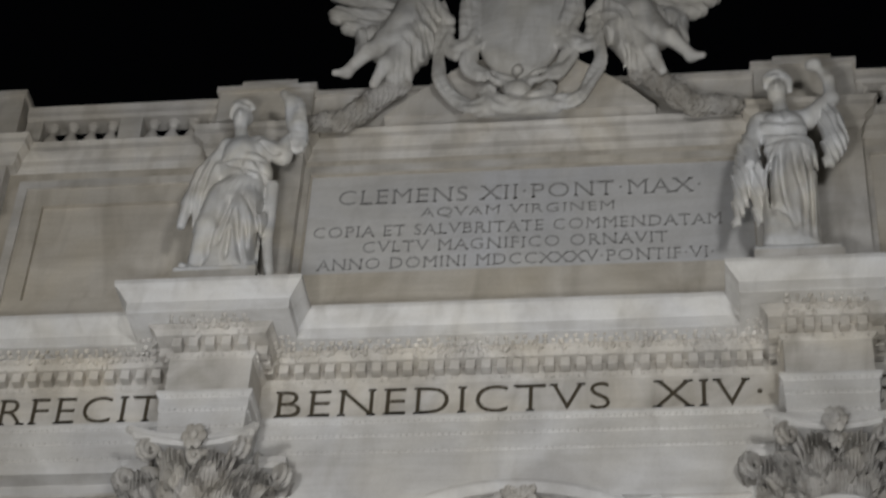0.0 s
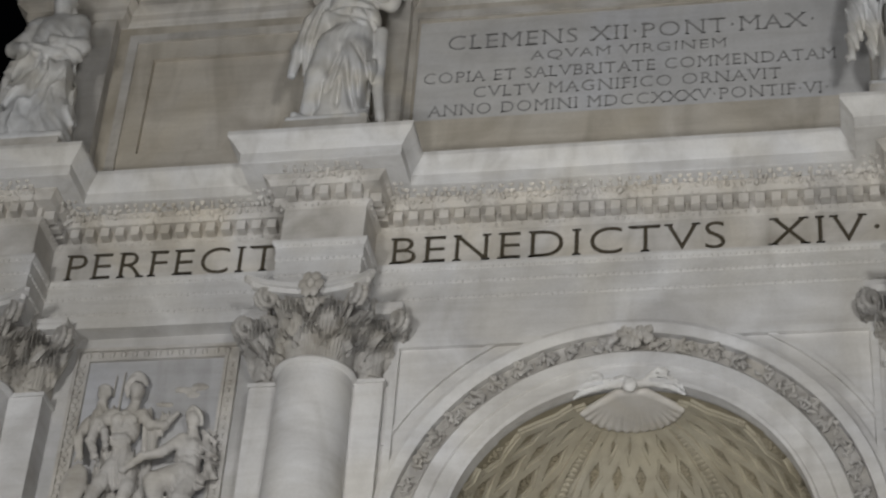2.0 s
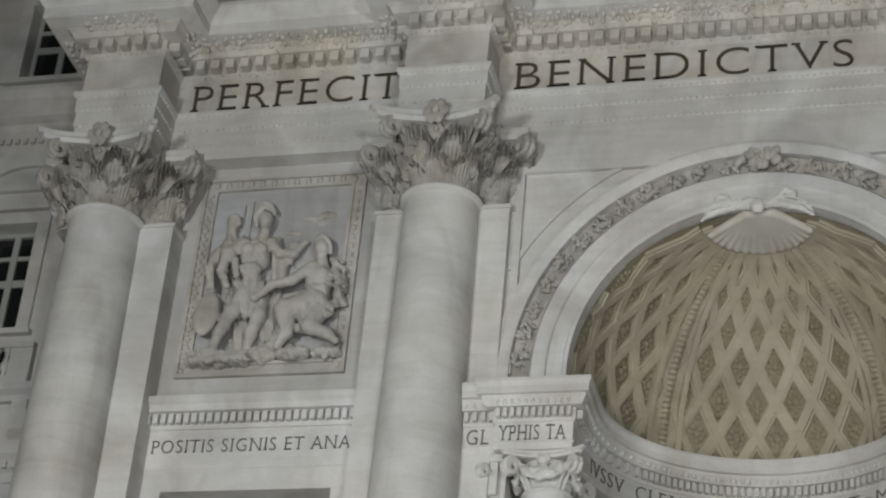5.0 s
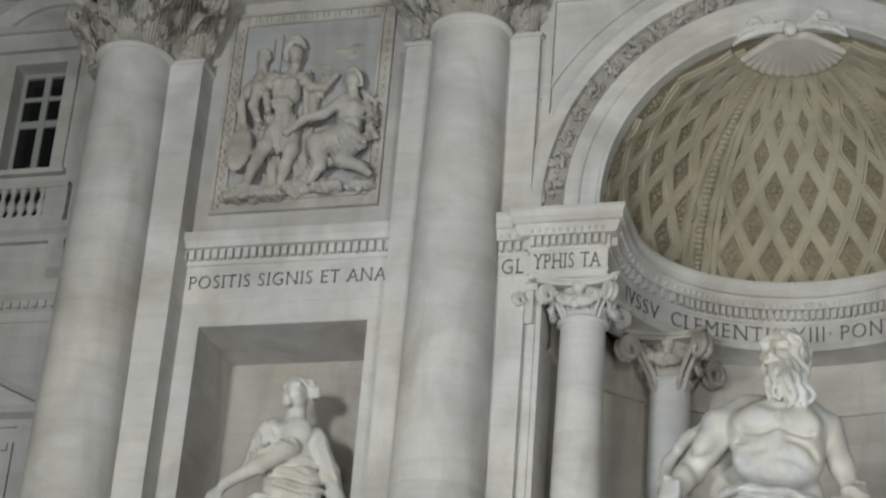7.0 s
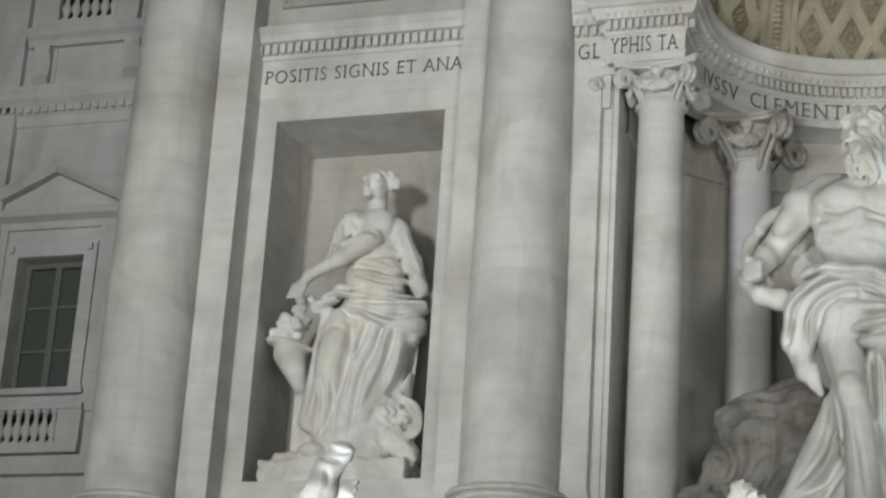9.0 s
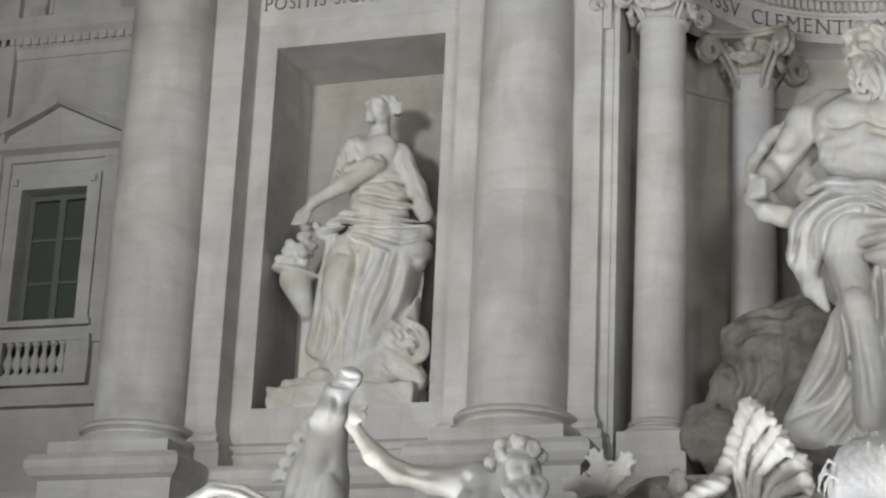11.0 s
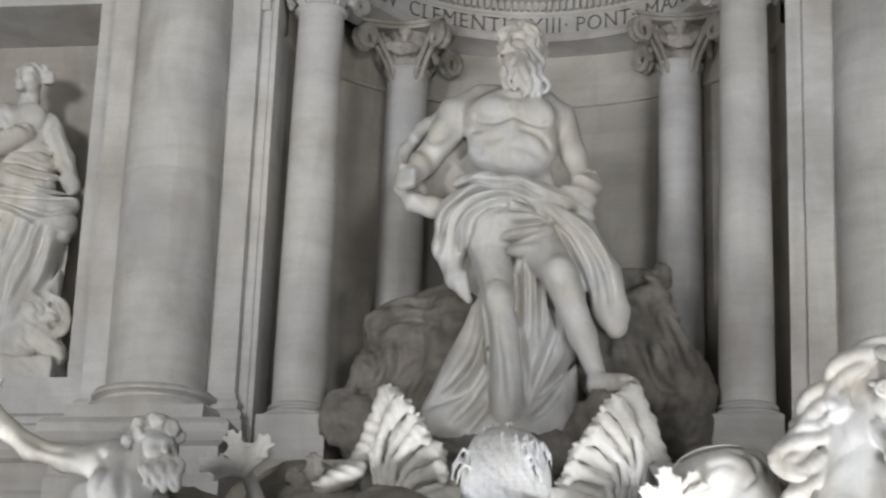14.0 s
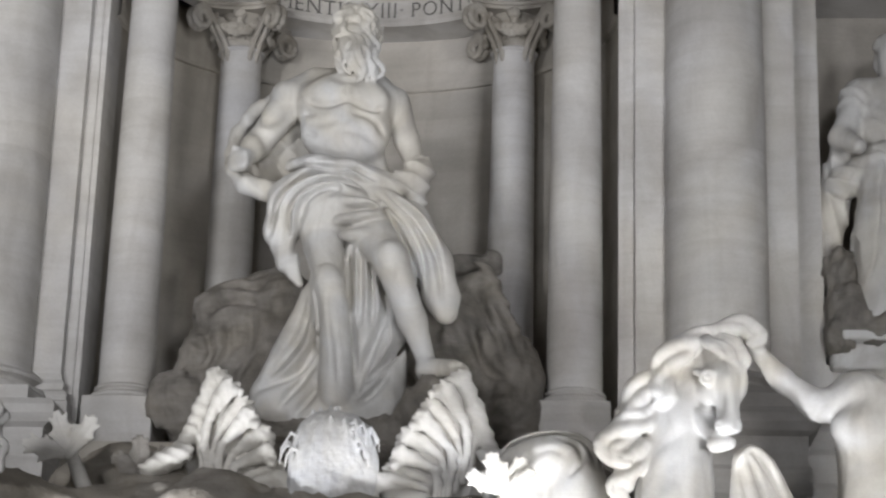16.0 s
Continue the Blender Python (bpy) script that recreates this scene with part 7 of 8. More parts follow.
sculpt("heraldic_crest", [(shieldm, 0.05, None), (edge, 0.03, None)], 0.022, GREY, "large pale stone coat of arms framed by scrolls", "coat of arms", blend=0.04)


def winged(s, seed):
    X = lambda v: -0.15 + s * v
    b = chain([(X(1.75), -0.3, 27.5), (X(1.9), -0.4, 26.8), (X(2.2), -0.45, 26.3)], [0.3, 0.3, 0.26])
    b += chain([(X(1.9), -0.5, 26.4), (X(2.4), -0.6, 26.1), (X(2.75), -0.5, 25.75)], [0.19, 0.13, 0.085]) + [limb((X(2.72), -0.5, 25.72), (X(2.92), -0.58, 25.66), 0.08, 0.055)]
    b += chain([(X(1.8), -0.45, 26.4), (X(2.1), -0.6, 25.8), (X(2.28), -0.5, 25.45)], [0.17, 0.12, 0.08])
    b += [mass((X(1.6), -0.4, 28.0), (0.18, 0.2, 0.23)), limb((X(1.5), -0.4, 27.4), (X(1.15), -0.4, 26.9), 0.12, 0.1)]
    cloth = chain([(X(1.5), -0.3, 27.2), (X(1.7), -0.35, 26.5), (X(1.95), -0.35, 25.9)], [0.3, 0.34, 0.3]) + chain([(X(2.1), -0.25, 26.9), (X(2.55), -0.25, 26.75), (X(2.6), -0.3, 26.3)], [0.2, 0.18, 0.12])
    wing = [limb((X(1.9), -0.05, 27.3), (X(3.1), -0.1, 27.5), 0.2, 0.16), limb((X(2.0), -0.05, 27.1), (X(2.9), -0.1, 27.2), 0.2, 0.13), limb((X(2.0), 0.0, 27.6), (X(3.2), 0.0, 28.1), 0.2, 0.12)]
    return [(b, 0.08, None), (cloth, 0.06, both(folds((0.75, 0.1, 0.35), 17, 0.06, seed, 2.4), folds((0.8, 0.1, 0.2), 37, 0.03, seed + 2, 3.0))), (wing, 0.04, both(folds((0.4, 0, 1.0), 22, 0.04, seed + 1), folds((0.5, 0, 0.9), 45, 0.02, seed + 3, 2.0)))]


for s in (1, -1):
    sculpt("statue", winged(s, 70 + s), 0.026, GREY, "pale stone winged figure leaning on the coat of arms", group="winged figures", blend=0.05)
    pts = [(s * v - 0.15, -0.2, 25.75 - 0.82 * min(1.0, max(0.0, (v - 1.9) / 0.9)) + 0.05 * math.sin(v * 9)) for v in (1.9, 2.2, 2.5, 2.8, 3.1, 3.4)]
    sculpt("garland", [(chain(pts, [0.15, 0.17, 0.17, 0.15, 0.13, 0.11]), 0.05, lumps(22, 0.07, 6))], 0.022, WORN, "carved stone garland of leaves on the parapet", "garland", "parapet garlands")

# shell and scroll at the crown of the arch
shell = [limb((0.02 + 0.22 * math.cos(radians(az)), 0.08, 17.02), dome_point(az, 73.5, 2.45), 0.05, 0.06) for az in range(20, 161, 10)]
lip = locks([(-0.72, -0.06, 16.94), (-0.60, -0.085, 17.06), (-0.43, -0.09, 17.16), (-0.30, -0.09, 17.10), (-0.10, -0.09, 17.16), (0.03, -0.09, 17.09), (0.2, -0.09, 17.11), (0.35, -0.09, 17.20), (0.53, -0.09, 17.13), (0.66, -0.085, 17.02), (0.74, -0.06, 16.92)], [0.012, 0.02, 0.03, 0.02, 0.024, 0.02, 0.02, 0.03, 0.024, 0.02, 0.012], 2, 1.0)
lip += locks([(-0.55, -0.09, 17.18), (-0.46, -0.1, 17.23), (-0.38, -0.1, 17.17), (-0.45, -0.1, 17.12)], [0.015, 0.02, 0.02, 0.012], 2) + locks([(0.3, -0.1, 17.16), (0.38, -0.1, 17.26), (0.5, -0.1, 17.22), (0.44, -0.1, 17.14)], [0.015, 0.022, 0.022, 0.012], 2) + [mass((0.01, -0.08, 17.05), (0.10, 0.07, 0.11))] + chain([(-0.74, -0.02, 16.90), (-0.55, -0.02, 17.02), (-0.32, -0.03, 17.08), (0.01, -0.03, 17.08), (0.34, -0.03, 17.10), (0.55, -0.02, 17.02), (0.74, -0.02, 16.90)], [0.02, 0.045, 0.06, 0.05, 0.06, 0.045, 0.02])
ornament = thing("shell_ornament", "carved scallop shell with a ribbon at the crown of the dome", "ornament")
carve("scallop", [(shell, 0.04, None)], 0.018, SCALLOP, ornament)
carve("ribbon", [(lip, 0.015, lumps(16, 0.012, 8))], 0.013, PALE, ornament, "pale curling ribbon")

# ---- foreground: sea horses, tritons, shells, rock and water ----
rocks = [mass((-3.0, -3.6, 4.6), (1.6, 1.2, 1.35)), mass((-1.2, -3.0, 4.9), (1.6, 1.2, 1.15)), mass((1.8, -3.2, 4.7), (1.7, 1.2, 1.1)), mass((4.2, -4.0, 4.2), (1.6, 1.1, 1.2)), mass((-5.2, -4.2, 4.2), (1.5, 1.2, 1.2)), mass((0.3, -3.4, 4.8), (1.3, 1.1, 1.0)), mass((0, -3.2, 2.4), (7.5, 2.6, 2.6)), mass((-1.5, -1.9, 5.9), (1.2, 1.0, 0.55)), mass((-2.2, -1.6, 6.0), (0.9, 0.8, 0.6)), mass((2.3, -1.8, 5.9), (1.3, 1.0, 0.5)), mass((0, -1.6, 5.8), (2.4, 1.2, 0.9))]
sculpt("rock", [(rocks, 0.25, both(lumps(2.2, 0.2, 31), lumps(6, 0.06, 33)))], 0.075, REEF, "rugged mass of travertine rocks rising from the basin", "rock")


def frill(s):
    """A frilled shell: overlapping lobes that sweep from a curled spine to a ragged edge."""
    X = lambda v: 0.29 + s * (v - 0.29)
    shell = thing("shell", "pale frilled stone shell spreading flame-like lobes", "shell", "frilled shells")
    spine = chain([(X(-1.66), -3.4, 6.08), (X(-1.50), -3.38, 6.12), (X(-1.34), -3.25, 6.26), (X(-1.20), -3.12, 6.48), (X(-1.10), -3.12, 6.78), (X(-0.99), -3.15, 6.98)], [0.02, 0.035, 0.06, 0.09, 0.09, 0.06])
    spine += [mass((X(-1.40), -3.28, 6.17), (0.30, 0.15, 0.12), 28 * s)]
    bulk = [mass((X(-0.92), -2.9, 6.2), (0.36, 0.15, 0.60), 12 * s), mass((X(-0.62), -2.9, 5.8), (0.42, 0.17, 0.5))]
    for i in range(9):
        t = i / 8
        bulk.append(limb((X(-1.10 + 0.50 * t), -3.02, 6.50 - 0.62 * t), (X(-1.13 + 0.50 * t + 0.72 * (0.20 + 0.30 * t ** 0.85)), -3.10, 6.56 - 0.62 * t + 0.72 * (0.51 - 0.52 * t)), 0.10, 0.09, 0.6))
    carve("shell_body", [(spine, 0.06, folds((0.4, 0.2, 0.9), 30, 0.02, 7, 2.0)), (bulk, 0.1, fan(X(-0.7), 7.6, 24, 0.04, 4))], 0.022, SHELL, shell)
    rng = random.Random(11)
    for i in range(8):
        t = i / 7
        j = lambda a: rng.uniform(-a, a)
        tip = (-0.93 + 0.80 * t ** 0.85 + j(0.03), 7.07 - 1.14 * t ** 1.05 + j(0.03))
        root = (-1.13 + 0.50 * t, 6.56 - 0.62 * t)
        e = Vector((tip[0] - root[0], tip[1] - root[1])).normalized()
        n = Vector((-e.y, e.x))
        Q = lambda u, v, d: (X(root[0] + (tip[0] - root[0]) * u + n.x * v), -3.13 - 0.12 * (i % 2) - d, root[1] + (tip[1] - root[1]) * u + n.y * v)
        w, k = 1.35 + j(0.2), j(0.03)
        lobe = chain([Q(0, 0, -0.06), Q(0.35, 0.03 + k, 0.02), Q(0.7, 0.05 + k, 0.06), Q(0.95, 0.02, 0.11), Q(1.10, -0.05, 0.13)], [0.04, 0.048, 0.055 * w, 0.052 * w, 0.028])
        lobe += chain([Q(0.45, 0.05, 0.02), Q(0.75, 0.085 + k, 0.07), Q(0.98, 0.07, 0.13), Q(1.12, 0.03 + k, 0.17)], [0.018, 0.03, 0.036 * w, 0.018])
        lobe += chain([Q(0.5, -0.02, 0.02), Q(0.8, -0.03, 0.08), Q(0.97, -0.07 + k, 0.14), Q(0.99, -0.12, 0.18), Q(0.90, -0.15, 0.18)], [0.018, 0.03, 0.036 * w, 0.034, 0.016])
        if i < 6:
            low = (root[0] + 0.07, root[1] - 0.44)
            lobe += chain([Q(0.15, 0, 0.0), (X(root[0] + 0.02), -3.17 - 0.05 * (i % 2), root[1] - 0.12), (X(low[0]), -3.12, low[1])], [0.045, 0.045, 0.035])
        carve("lobe", [(lobe, 0.03, folds((0.6, 0.3, 0.75), 40, 0.008, i + 3, 2.5))], 0.016, SHELL, shell)


for s in (1, -1):
    frill(s)

WATER = stone("foaming_water", (0.88, 0.89, 0.90), (0.74, 0.75, 0.77), 4.0, 0.6, 0.1, 0.3)
foam = [mass((0.29, -3.4, 6.14), (0.45, 0.42, 0.54)), mass((0.12, -3.45, 6.5), (0.12, 0.1, 0.1)), mass((0.42, -3.45, 6.52), (0.13, 0.1, 0.1)), mass((0.6, -3.4, 6.42), (0.1, 0.1, 0.1)), limb((0.29, -3.35, 4.8), (0.29, -3.35, 5.9), 0.5, 0.45)]
drop = random.Random(17)
spray = []
for i in range(22):
    a, u = drop.uniform(-1.5, 1.5), drop.uniform(0.55, 1.0)
    x, z = 0.29 + 0.44 * u * math.sin(a), 6.14 + 0.54 * u * math.cos(a)
    d = -3.4 - 0.42 * math.sqrt(max(0.0, 1 - u * u)) - 0.01
    spray += chain([(x, d, z), (x + 0.05 * math.sin(a), d - 0.02, z + 0.03), (x + 0.10 * math.sin(a), d - 0.03, z - 0.05), (x + 0.12 * math.sin(a), d - 0.02, z - 0.18)], [0.012, 0.016, 0.015, 0.008])
sculpt("water_spout", [(foam, 0.05, both(lumps(7, 0.02, 4), fan(0.2, 5.2, 45, 0.004, 3, 3.0), lumps(24, 0.004, 2))), (spray, 0.012, None)], 0.016, WATER, "white gush of foaming water between two shells", "water", blend=0.03)


def leafy(cx, cz, s, mat, label, group="", y=-3.2, leaves=((150, 0.40), (95, 0.42), (44, 0.40))):
    """A stone plant: cut leaves with pointed side lobes round a mid-rib."""
    plant = thing("plant_carving", label, "carving", group)
    for i, (ang, ln) in enumerate(leaves):
        a = radians(ang)
        Q = lambda u, turn=0.0, v=0.0, d=0.0: (cx + s * (u * ln * math.cos(a) + v * ln * math.cos(a + turn)), y - 0.05 * (i % 2) - 0.10 * u - d, cz + u * ln * math.sin(a) + v * ln * math.sin(a + turn))
        solids = [limb(Q(-0.05), Q(0.5), 0.05, 0.10, 0.35), limb(Q(0.5), Q(1.05), 0.10, 0.012, 0.35)]
        for u, turn, v, r in ((0.28, 0.80, 0.46, 0.075), (0.30, -0.85, 0.42, 0.07), (0.56, 0.62, 0.36, 0.06), (0.54, -0.66, 0.36, 0.06)):
            solids.append(limb(Q(u), Q(u, turn, v, 0.04), r, 0.012, 0.35))
        tip, mid_l, mid_r = Q(1.0), Q(0.30, 0.8, 0.4), Q(0.30, -0.85, 0.4)
        veins = [([(cx, cz), (tip[0], tip[2])], 0.018, 0.03), ([(Q(0.2)[0], Q(0.2)[2]), (mid_l[0], mid_l[2])], 0.014, 0.02), ([(Q(0.2)[0], Q(0.2)[2]), (mid_r[0], mid_r[2])], 0.014, 0.02)]
        carve("leaf", [(solids, 0.018, grooves(veins, 0.0))], 0.014, mat, plant)
    carve("stem", [([limb((cx, y + 0.05, cz), (cx + s * 0.25, y + 0.2, cz - 0.6), 0.07, 0.1)], 0.03, None)], 0.02, mat, plant)


leafy(-2.40, 6.24, 1, SHELL, "pale carved stone plant with cut pointed leaves on the rock", "carved plants", -3.2, ((112, 0.52), (56, 0.50), (168, 0.56)))
leafy(2.05, 5.74, -1, SHELL, "pale carved stone plant with cut pointed leaves on the rock", "carved plants", -4.1, ((118, 0.40), (62, 0.44), (20, 0.46), (150, 0.36)))
leafy(-1.65, 6.05, 1, ROCK, "dark carved stone plant on the rock")

yh = -4.5
head = chain([(4.06, yh - 0.12, 6.92), (4.09, yh - 0.3, 6.6), (4.10, yh - 0.44, 6.25)], [0.20, 0.165, 0.10]) + [mass((4.09, yh - 0.48, 6.18), (0.12, 0.10, 0.08)), mass((3.95, yh - 0.14, 6.55), (0.14, 0.18, 0.20), 15), mass((4.19, yh - 0.24, 6.68), (0.10, 0.13, 0.16)), limb((3.97, yh - 0.40, 6.03), (4.10, yh - 0.44, 6.04), 0.065, 0.06), limb((3.90, yh - 0.16, 6.35), (4.0, yh - 0.38, 6.06), 0.13, 0.08), limb((3.82, yh - 0.28, 6.75), (3.98, yh - 0.36, 6.72), 0.035, 0.035), limb((3.86, yh - 0.05, 6.95), (3.82, yh - 0.1, 7.15), 0.075, 0.03)]
features = strokes([([(4.06, 6.88), (4.10, 6.6), (4.12, 6.3)], 0.05, 0.03), ([(3.96, 6.75), (4.0, 6.5), (4.03, 6.3)], 0.035, -0.03), ([(4.22, 6.75), (4.2, 6.5), (4.18, 6.3)], 0.03, -0.025), ([(3.93, 6.10), (4.05, 6.09), (4.2, 6.11)], 0.02, -0.018), ([(3.80, 6.5), (3.90, 6.38), (3.98, 6.4)], 0.04, -0.025), ([(3.85, 6.42), (3.92, 6.28), (3.96, 6.2)], 0.03, -0.02), ([(4.0, 6.15), (4.02, 6.19)], 0.02, -0.02), ([(4.15, 6.16), (4.17, 6.20)], 0.02, -0.02)], yh - 0.05)
face = [ring((3.91, yh - 0.385, 6.67), 0.058, 0.024), mass((3.91, yh - 0.37, 6.67), (0.036, 0.05, 0.032)), ring((4.0, yh - 0.545, 6.19), 0.03, 0.016)]
neck = chain([(3.85, yh + 0.06, 6.75), (3.66, yh + 0.10, 6.3), (3.6, yh + 0.1, 5.3)], [0.25, 0.32, 0.40])
mane = locks([(3.9, yh - 0.2, 7.12), (3.68, yh - 0.18, 7.02), (3.56, yh - 0.15, 6.86), (3.50, yh - 0.15, 6.70), (3.54, yh - 0.2, 6.55), (3.45, yh - 0.2, 6.46)], [0.07, 0.10, 0.11, 0.10, 0.08, 0.04], 4, 0.9, 1)
mane += locks([(3.60, yh - 0.1, 6.82), (3.40, yh - 0.1, 6.70), (3.27, yh - 0.1, 6.52), (3.22, yh - 0.1, 6.36), (3.34, yh - 0.15, 6.36)], [0.07, 0.10, 0.11, 0.08, 0.04], 4, 0.9, 2)
mane += locks([(3.46, yh - 0.1, 6.48), (3.3, yh - 0.1, 6.32), (3.12, yh - 0.1, 6.22), (3.02, yh - 0.1, 6.08), (3.07, yh - 0.12, 5.96), (3.2, yh - 0.15, 5.94)], [0.07, 0.10, 0.11, 0.10, 0.08, 0.04], 4, 0.9, 3)
mane += locks([(3.35, yh - 0.1, 6.1), (3.24, yh - 0.1, 5.9), (3.13, yh - 0.1, 5.76), (3.08, yh - 0.1, 5.66), (3.16, yh - 0.1, 5.56)], [0.08, 0.09, 0.09, 0.06, 0.04], 3, 0.9, 4)
mane += locks([(3.84, yh - 0.15, 7.12), (4.05, yh - 0.2, 7.16), (4.26, yh - 0.2, 7.21), (4.40, yh - 0.2, 7.13), (4.32, yh - 0.25, 7.02)], [0.06, 0.085, 0.085, 0.07, 0.04], 4, 0.9, 5)
mane += locks([(3.90, yh - 0.28, 7.08), (3.97, yh - 0.34, 6.99), (4.10, yh - 0.36, 6.92), (4.17, yh - 0.36, 6.82)], [0.04, 0.055, 0.05, 0.02], 3, 0.9, 7) + locks([(4.04, yh - 0.25, 7.10), (4.16, yh - 0.32, 7.0), (4.26, yh - 0.3, 6.88), (4.24, yh - 0.3, 6.78)], [0.04, 0.06, 0.05, 0.02], 3, 0.9, 9)
fin = [limb((4.30, yh - 0.2, 5.92), (4.35, yh - 0.1, 5.2), 0.16, 0.28), limb((4.42, yh - 0.2, 5.85), (4.68, yh - 0.1, 5.3), 0.13, 0.16)]
veins = strokes([([(4.3, 6.0), (4.45, 5.8), (4.62, 5.5)], 0.03, -0.035), ([(4.28, 5.95), (4.36, 5.7), (4.45, 5.4)], 0.03, -0.035), ([(4.2, 5.9), (4.24, 5.65), (4.3, 5.4)], 0.03, -0.03), ([(4.15, 5.85), (4.28, 6.02), (4.42, 5.98), (4.6, 5.72)], 0.03, 0.03)], yh)
sculpt("statue", [(head, 0.07, features), (face, 0.015, None), (neck, 0.1, lumps(4, 0.02, 3)), (mane, 0.02, None), (fin, 0.06, veins)], 0.017, MARBLE, "white marble head and mane of a rearing sea horse", "statue", "sea horses", blend=0.04)
tri = chain([(4.38, yh, 7.05), (4.62, yh - 0.05, 6.75), (4.95, yh - 0.1, 6.48), (5.3, yh, 6.58)], [0.07, 0.10, 0.14, 0.2]) + [mass((4.36, yh - 0.1, 7.1), (0.11, 0.1, 0.08), -30)] + chain([(5.35, yh, 6.55), (5.55, yh, 6.1), (5.5, yh, 5.2)], [0.3, 0.42, 0.4]) + [mass((5.3, yh - 0.2, 6.25), (0.26, 0.2, 0.2)), mass((5.85, yh, 6.9), (0.2, 0.22, 0.25))]
sculpt("statue", [(tri, 0.08, lumps(5, 0.015, 3))], 0.022, MARBLE, "white marble sea man reaching for a horse's mane", "statue", "sea men", blend=0.04)

lh = chain([(-4.74, yh - 0.1, 7.16), (-4.88, yh - 0.12, 7.0), (-4.95, yh - 0.12, 6.78), (-5.0, yh - 0.05, 6.58)], [0.10, 0.13, 0.17, 0.20]) + [mass((-4.76, yh - 0.12, 7.18), (0.13, 0.13, 0.08), -15), limb((-5.0, yh - 0.1, 7.08), (-4.98, yh - 0.1, 6.85), 0.05, 0.1), mass((-5.04, yh - 0.16, 6.72), (0.12, 0.12, 0.15))]
lneck = chain([(-5.0, yh, 6.58), (-5.1, yh + 0.05, 6.15), (-5.2, yh + 0.15, 5.6), (-5.25, yh + 0.2, 5.0)], [0.20, 0.30, 0.42, 0.50]) + [mass((-4.84, yh - 0.2, 5.75), (0.15, 0.16, 0.42), 12)]
muzzle = strokes([([(-4.86, 7.20), (-4.76, 7.13), (-4.64, 7.15)], 0.022, -0.04), ([(-4.98, 7.12), (-4.88, 7.06), (-4.74, 7.05)], 0.025, -0.04), ([(-4.86, 6.98), (-4.84, 6.8), (-4.90, 6.66)], 0.03, -0.025), ([(-5.08, 6.9), (-5.12, 6.75)], 0.03, -0.03)], yh + 0.1)
tendons = strokes([([(-5.2, 6.45), (-5.24, 6.1), (-5.4, 5.7)], 0.05, -0.03), ([(-4.9, 6.4), (-4.95, 6.05), (-4.9, 5.7)], 0.05, -0.035), ([(-5.08, 6.1), (-5.1, 5.8), (-5.0, 5.5)], 0.05, -0.035)], yh + 0.1)
lmane = []
for i in range(5):
    x, z = -5.20 - 0.07 * i, 6.74 - 0.14 * i
    lmane += locks([(x + 0.06, yh, z), (x - 0.03, yh - 0.02, z + 0.02), (x - 0.07, yh - 0.02, z - 0.05)], [0.04, 0.04, 0.02], 2, 0.8, i)
sculpt("statue", [(lh, 0.05, muzzle), (lneck, 0.08, tendons), (lmane, 0.03, None)], 0.017, MARBLE, "white marble sea horse throwing its head back", "statue", "sea horses", blend=0.04)
fin = chain([(-6.85, yh - 0.35, 5.62), (-6.42, yh - 0.4, 5.76), (-6.0, yh - 0.45, 5.96), (-5.7, yh - 0.45, 5.88), (-5.1, yh - 0.45, 5.58), (-4.85, yh - 0.45, 5.35)], [0.05, 0.08, 0.09, 0.12, 0.13, 0.1]) + [limb((-5.7, yh - 0.38, 5.6), (-5.1, yh - 0.4, 5.35), 0.22, 0.25)]
quills = strokes([([(-6.7, 5.62), (-6.3, 5.76), (-5.95, 5.90), (-5.6, 5.8), (-5.1, 5.5)], 0.022, -0.05), ([(-6.3, 5.66), (-5.95, 5.82), (-5.6, 5.7), (-5.2, 5.4)], 0.022, -0.05), ([(-5.9, 5.72), (-5.6, 5.6), (-5.3, 5.35)], 0.022, -0.05), ([(-6.0, 6.0), (-5.7, 5.95), (-5.3, 5.74)], 0.02, -0.04)], yh)
sculpt("wing_carving", [(fin, 0.05, quills)], 0.017, MARBLE, "white marble wing of the sea horse", "carving", blend=0.03)
tri = chain([(-4.66, yh - 0.15, 6.78), (-4.70, yh - 0.12, 6.66), (-4.44, yh - 0.15, 6.34), (-4.18, yh - 0.15, 6.15), (-3.85, yh - 0.12, 6.06), (-3.52, yh, 6.06)], [0.055, 0.06, 0.10, 0.115, 0.13, 0.18]) + [limb((-4.66, yh - 0.15, 6.80), (-4.54, yh - 0.2, 6.83), 0.04, 0.025), limb((-4.66, yh - 0.18, 6.76), (-4.54, yh - 0.22, 6.74), 0.04, 0.025), limb((-4.66, yh - 0.2, 6.73), (-4.57, yh - 0.24, 6.68), 0.035, 0.022)]
tri += chain([(-3.38, yh, 6.02), (-3.2, yh, 5.6), (-3.2, yh, 5.0)], [0.26, 0.38, 0.36]) + [mass((-3.12, yh - 0.05, 6.0), (0.16, 0.18, 0.2)), mass((-3.34, yh - 0.25, 5.75), (0.22, 0.18, 0.2)), mass((-3.7, yh + 0.1, 5.68), (0.17, 0.18, 0.2))]
tri += [mass((-2.92, yh - 0.12, 6.14), (0.19, 0.21, 0.22), 10), limb((-2.80, yh - 0.31, 6.17), (-2.775, yh - 0.36, 6.08), 0.022, 0.032), limb((-2.93, yh - 0.28, 6.21), (-2.75, yh - 0.28, 6.19), 0.03, 0.03), mass((-2.90, yh - 0.28, 6.08), (0.06, 0.06, 0.05)), mass((-2.74, yh - 0.24, 6.08), (0.05, 0.06, 0.05))]
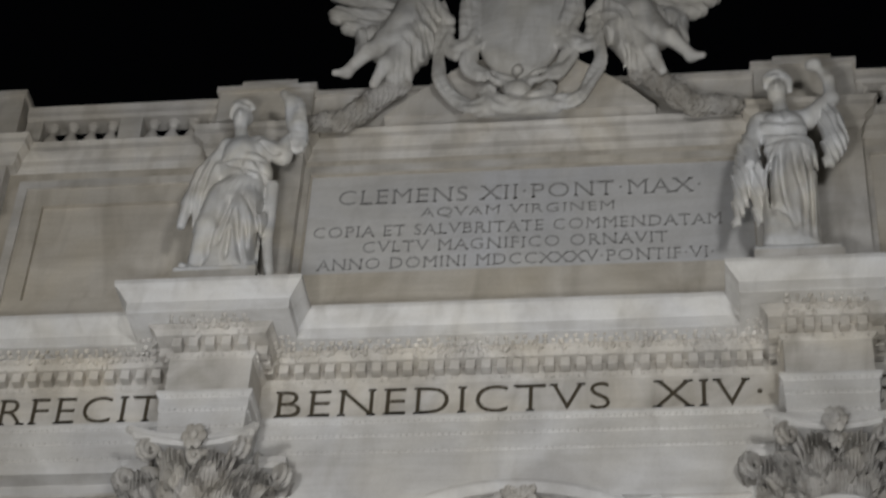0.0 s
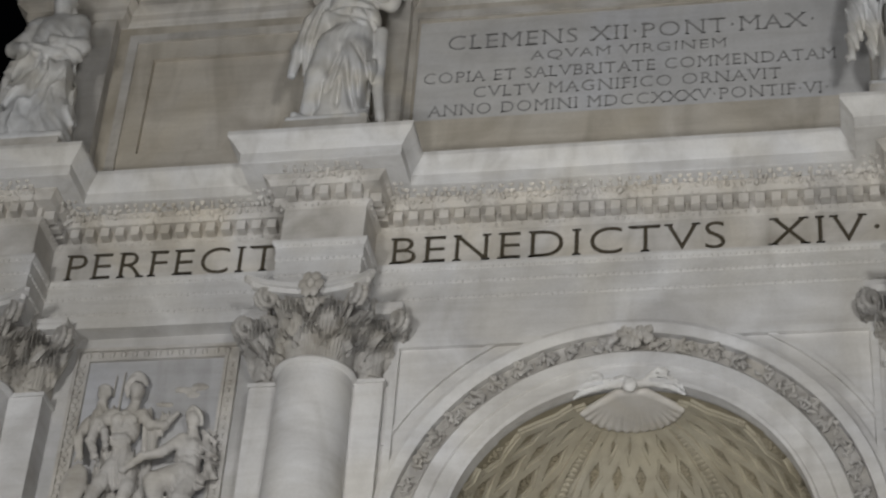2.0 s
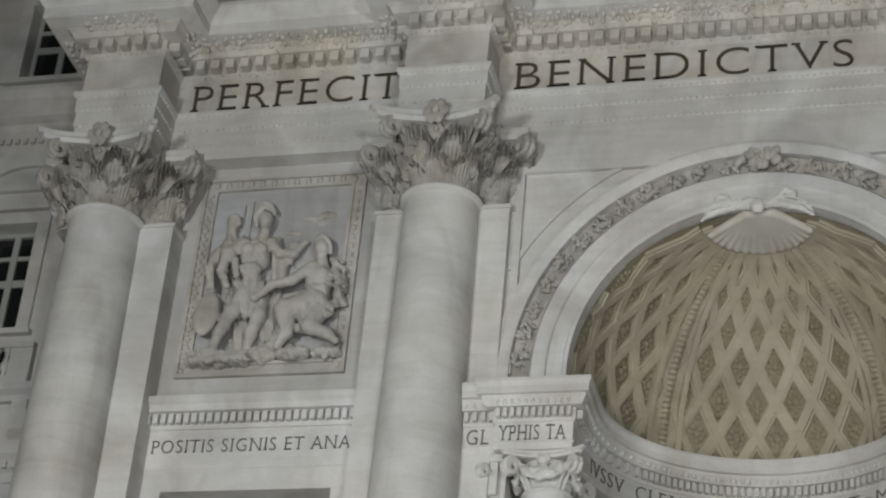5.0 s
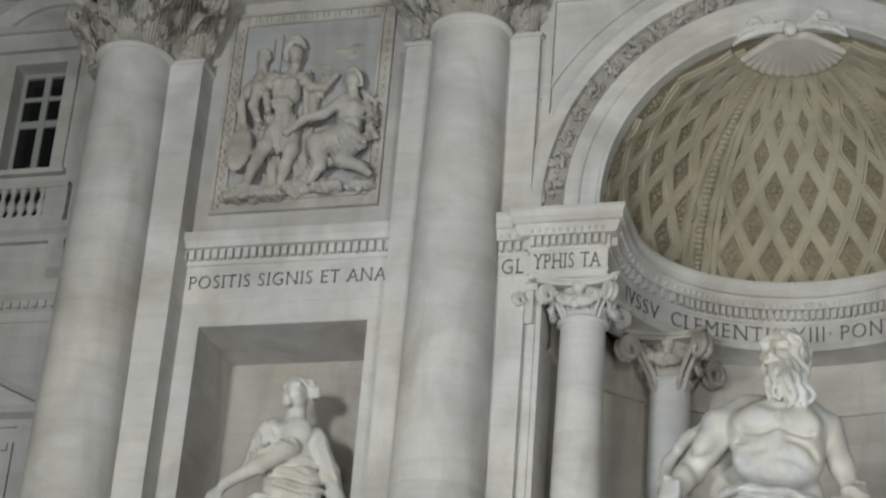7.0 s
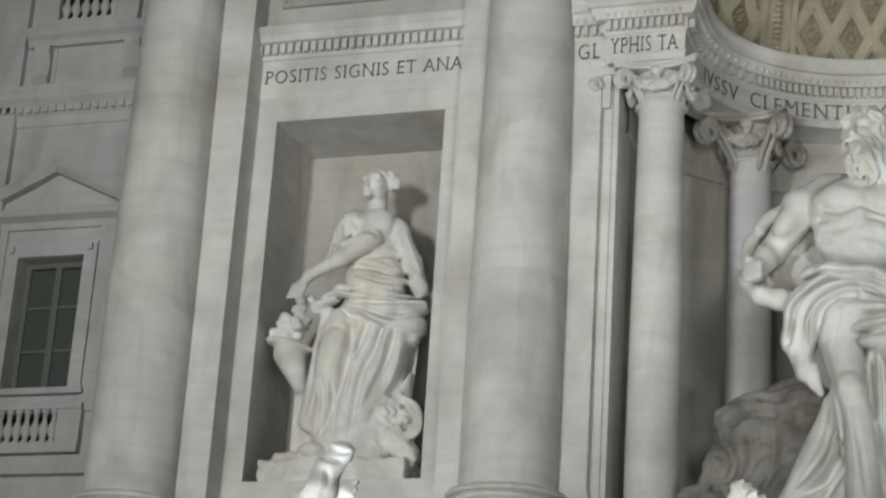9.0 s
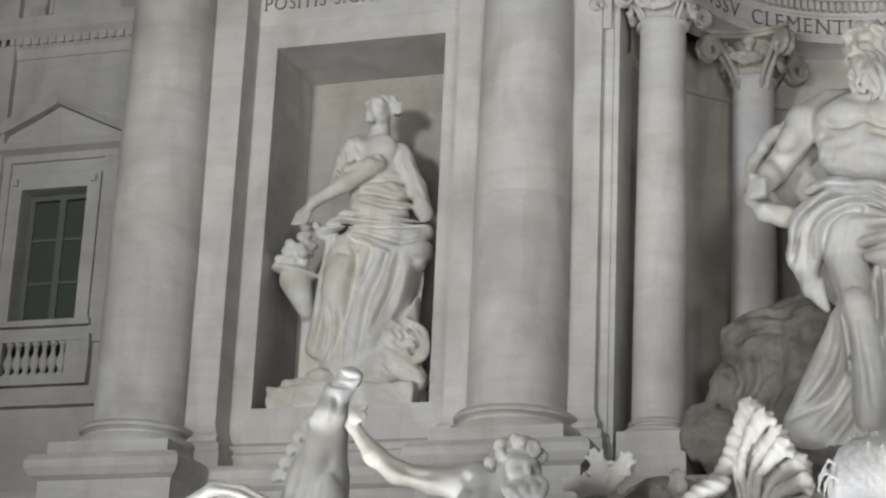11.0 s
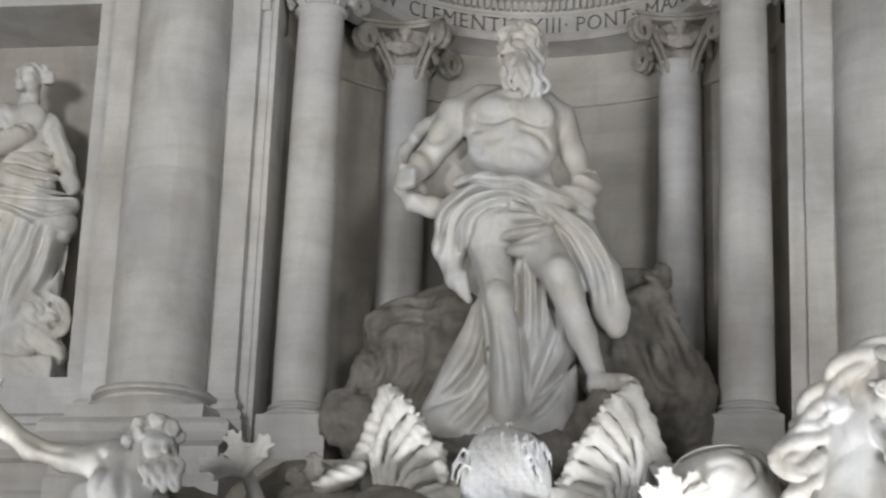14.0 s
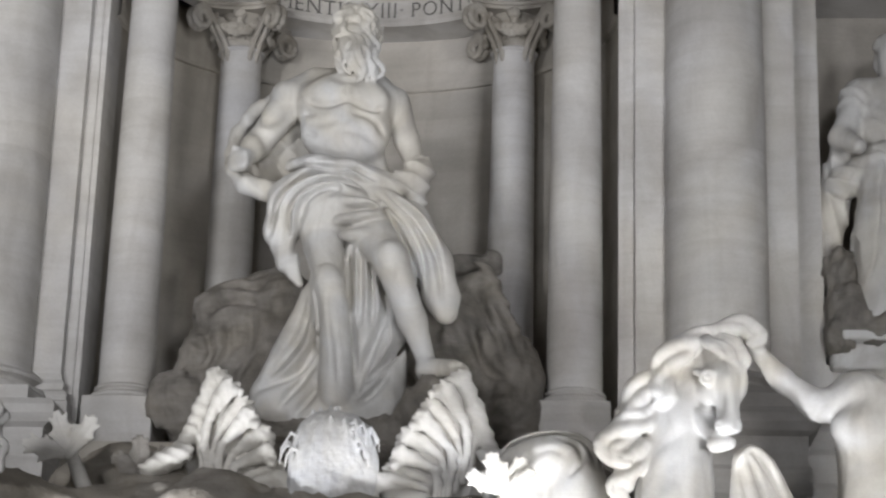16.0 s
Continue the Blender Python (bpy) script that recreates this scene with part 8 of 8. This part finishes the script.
back = strokes([([(-3.5, 6.12), (-3.35, 5.9), (-3.4, 5.6)], 0.05, -0.04), ([(-3.2, 5.9), (-3.15, 5.6), (-3.2, 5.3)], 0.05, -0.035), ([(-4.3, 6.28), (-4.0, 6.12), (-3.7, 6.08)], 0.04, -0.02), ([(-4.15, 6.05), (-3.9, 5.98), (-3.7, 5.95)], 0.04, -0.02)], yh + 0.1)
hair = [mass((-2.98, yh - 0.02, 6.24), (0.22, 0.23, 0.18))]
for i in range(20):
    a, q = radians(-110 + 9.5 * i), 0.035 if i % 2 else -0.035
    c, d = (-2.95 + 0.22 * math.sin(a), 6.19 + 0.21 * math.cos(a)), yh - 0.06 - 0.14 * (i % 3) / 2
    hair += locks([(c[0] - q, d, c[1] - 0.02), (c[0] + 0.3 * q, d - 0.05, c[1] + 0.04), (c[0] + 1.3 * q, d - 0.05, c[1]), (c[0] + 0.4 * q, d - 0.04, c[1] - 0.06)], [0.026, 0.040, 0.036, 0.016], 2, 0.8, i)
for i in range(6):
    u = i / 5
    x, q = -2.99 + 0.28 * u, 0.03 if i % 2 else -0.03
    hair += locks([(x, yh - 0.24, 6.02), (x + 0.02 + q, yh - 0.31, 5.92), (x + 0.05 - q, yh - 0.31, 5.80), (x + 0.07, yh - 0.27, 5.70 + 0.04 * (i % 2))], [0.038, 0.05, 0.045, 0.02], 2, 0.9, i)
sculpt("statue", [(tri, 0.07, back), (hair, 0.02, None)], 0.017, MARBLE, "white marble sea man stretching an arm to the horse", "statue", "sea men", blend=0.04)
rump = [mass((2.42, -3.7, 6.10), (0.52, 0.4, 0.30), 8), mass((2.72, -3.8, 5.75), (0.30, 0.35, 0.5)), limb((2.1, -3.7, 5.8), (2.7, -3.6, 5.0), 0.3, 0.4)]
edges = strokes([([(1.94, 6.12), (2.1, 6.26), (2.4, 6.36), (2.66, 6.34), (2.84, 6.2), (2.88, 6.0)], 0.025, -0.045), ([(1.94, 6.18), (2.1, 6.32), (2.4, 6.42), (2.68, 6.40), (2.9, 6.22)], 0.03, 0.02), ([(2.5, 6.3), (2.70, 6.22), (2.76, 6.05), (2.66, 5.9)], 0.025, -0.04), ([(2.2, 6.05), (2.45, 6.15), (2.6, 6.1)], 0.04, -0.015)], -3.5)
sculpt("wing_carving", [(rump, 0.12, edges)], 0.017, MARBLE, "smooth white marble fin curling over the rock", "carving", blend=0.03)
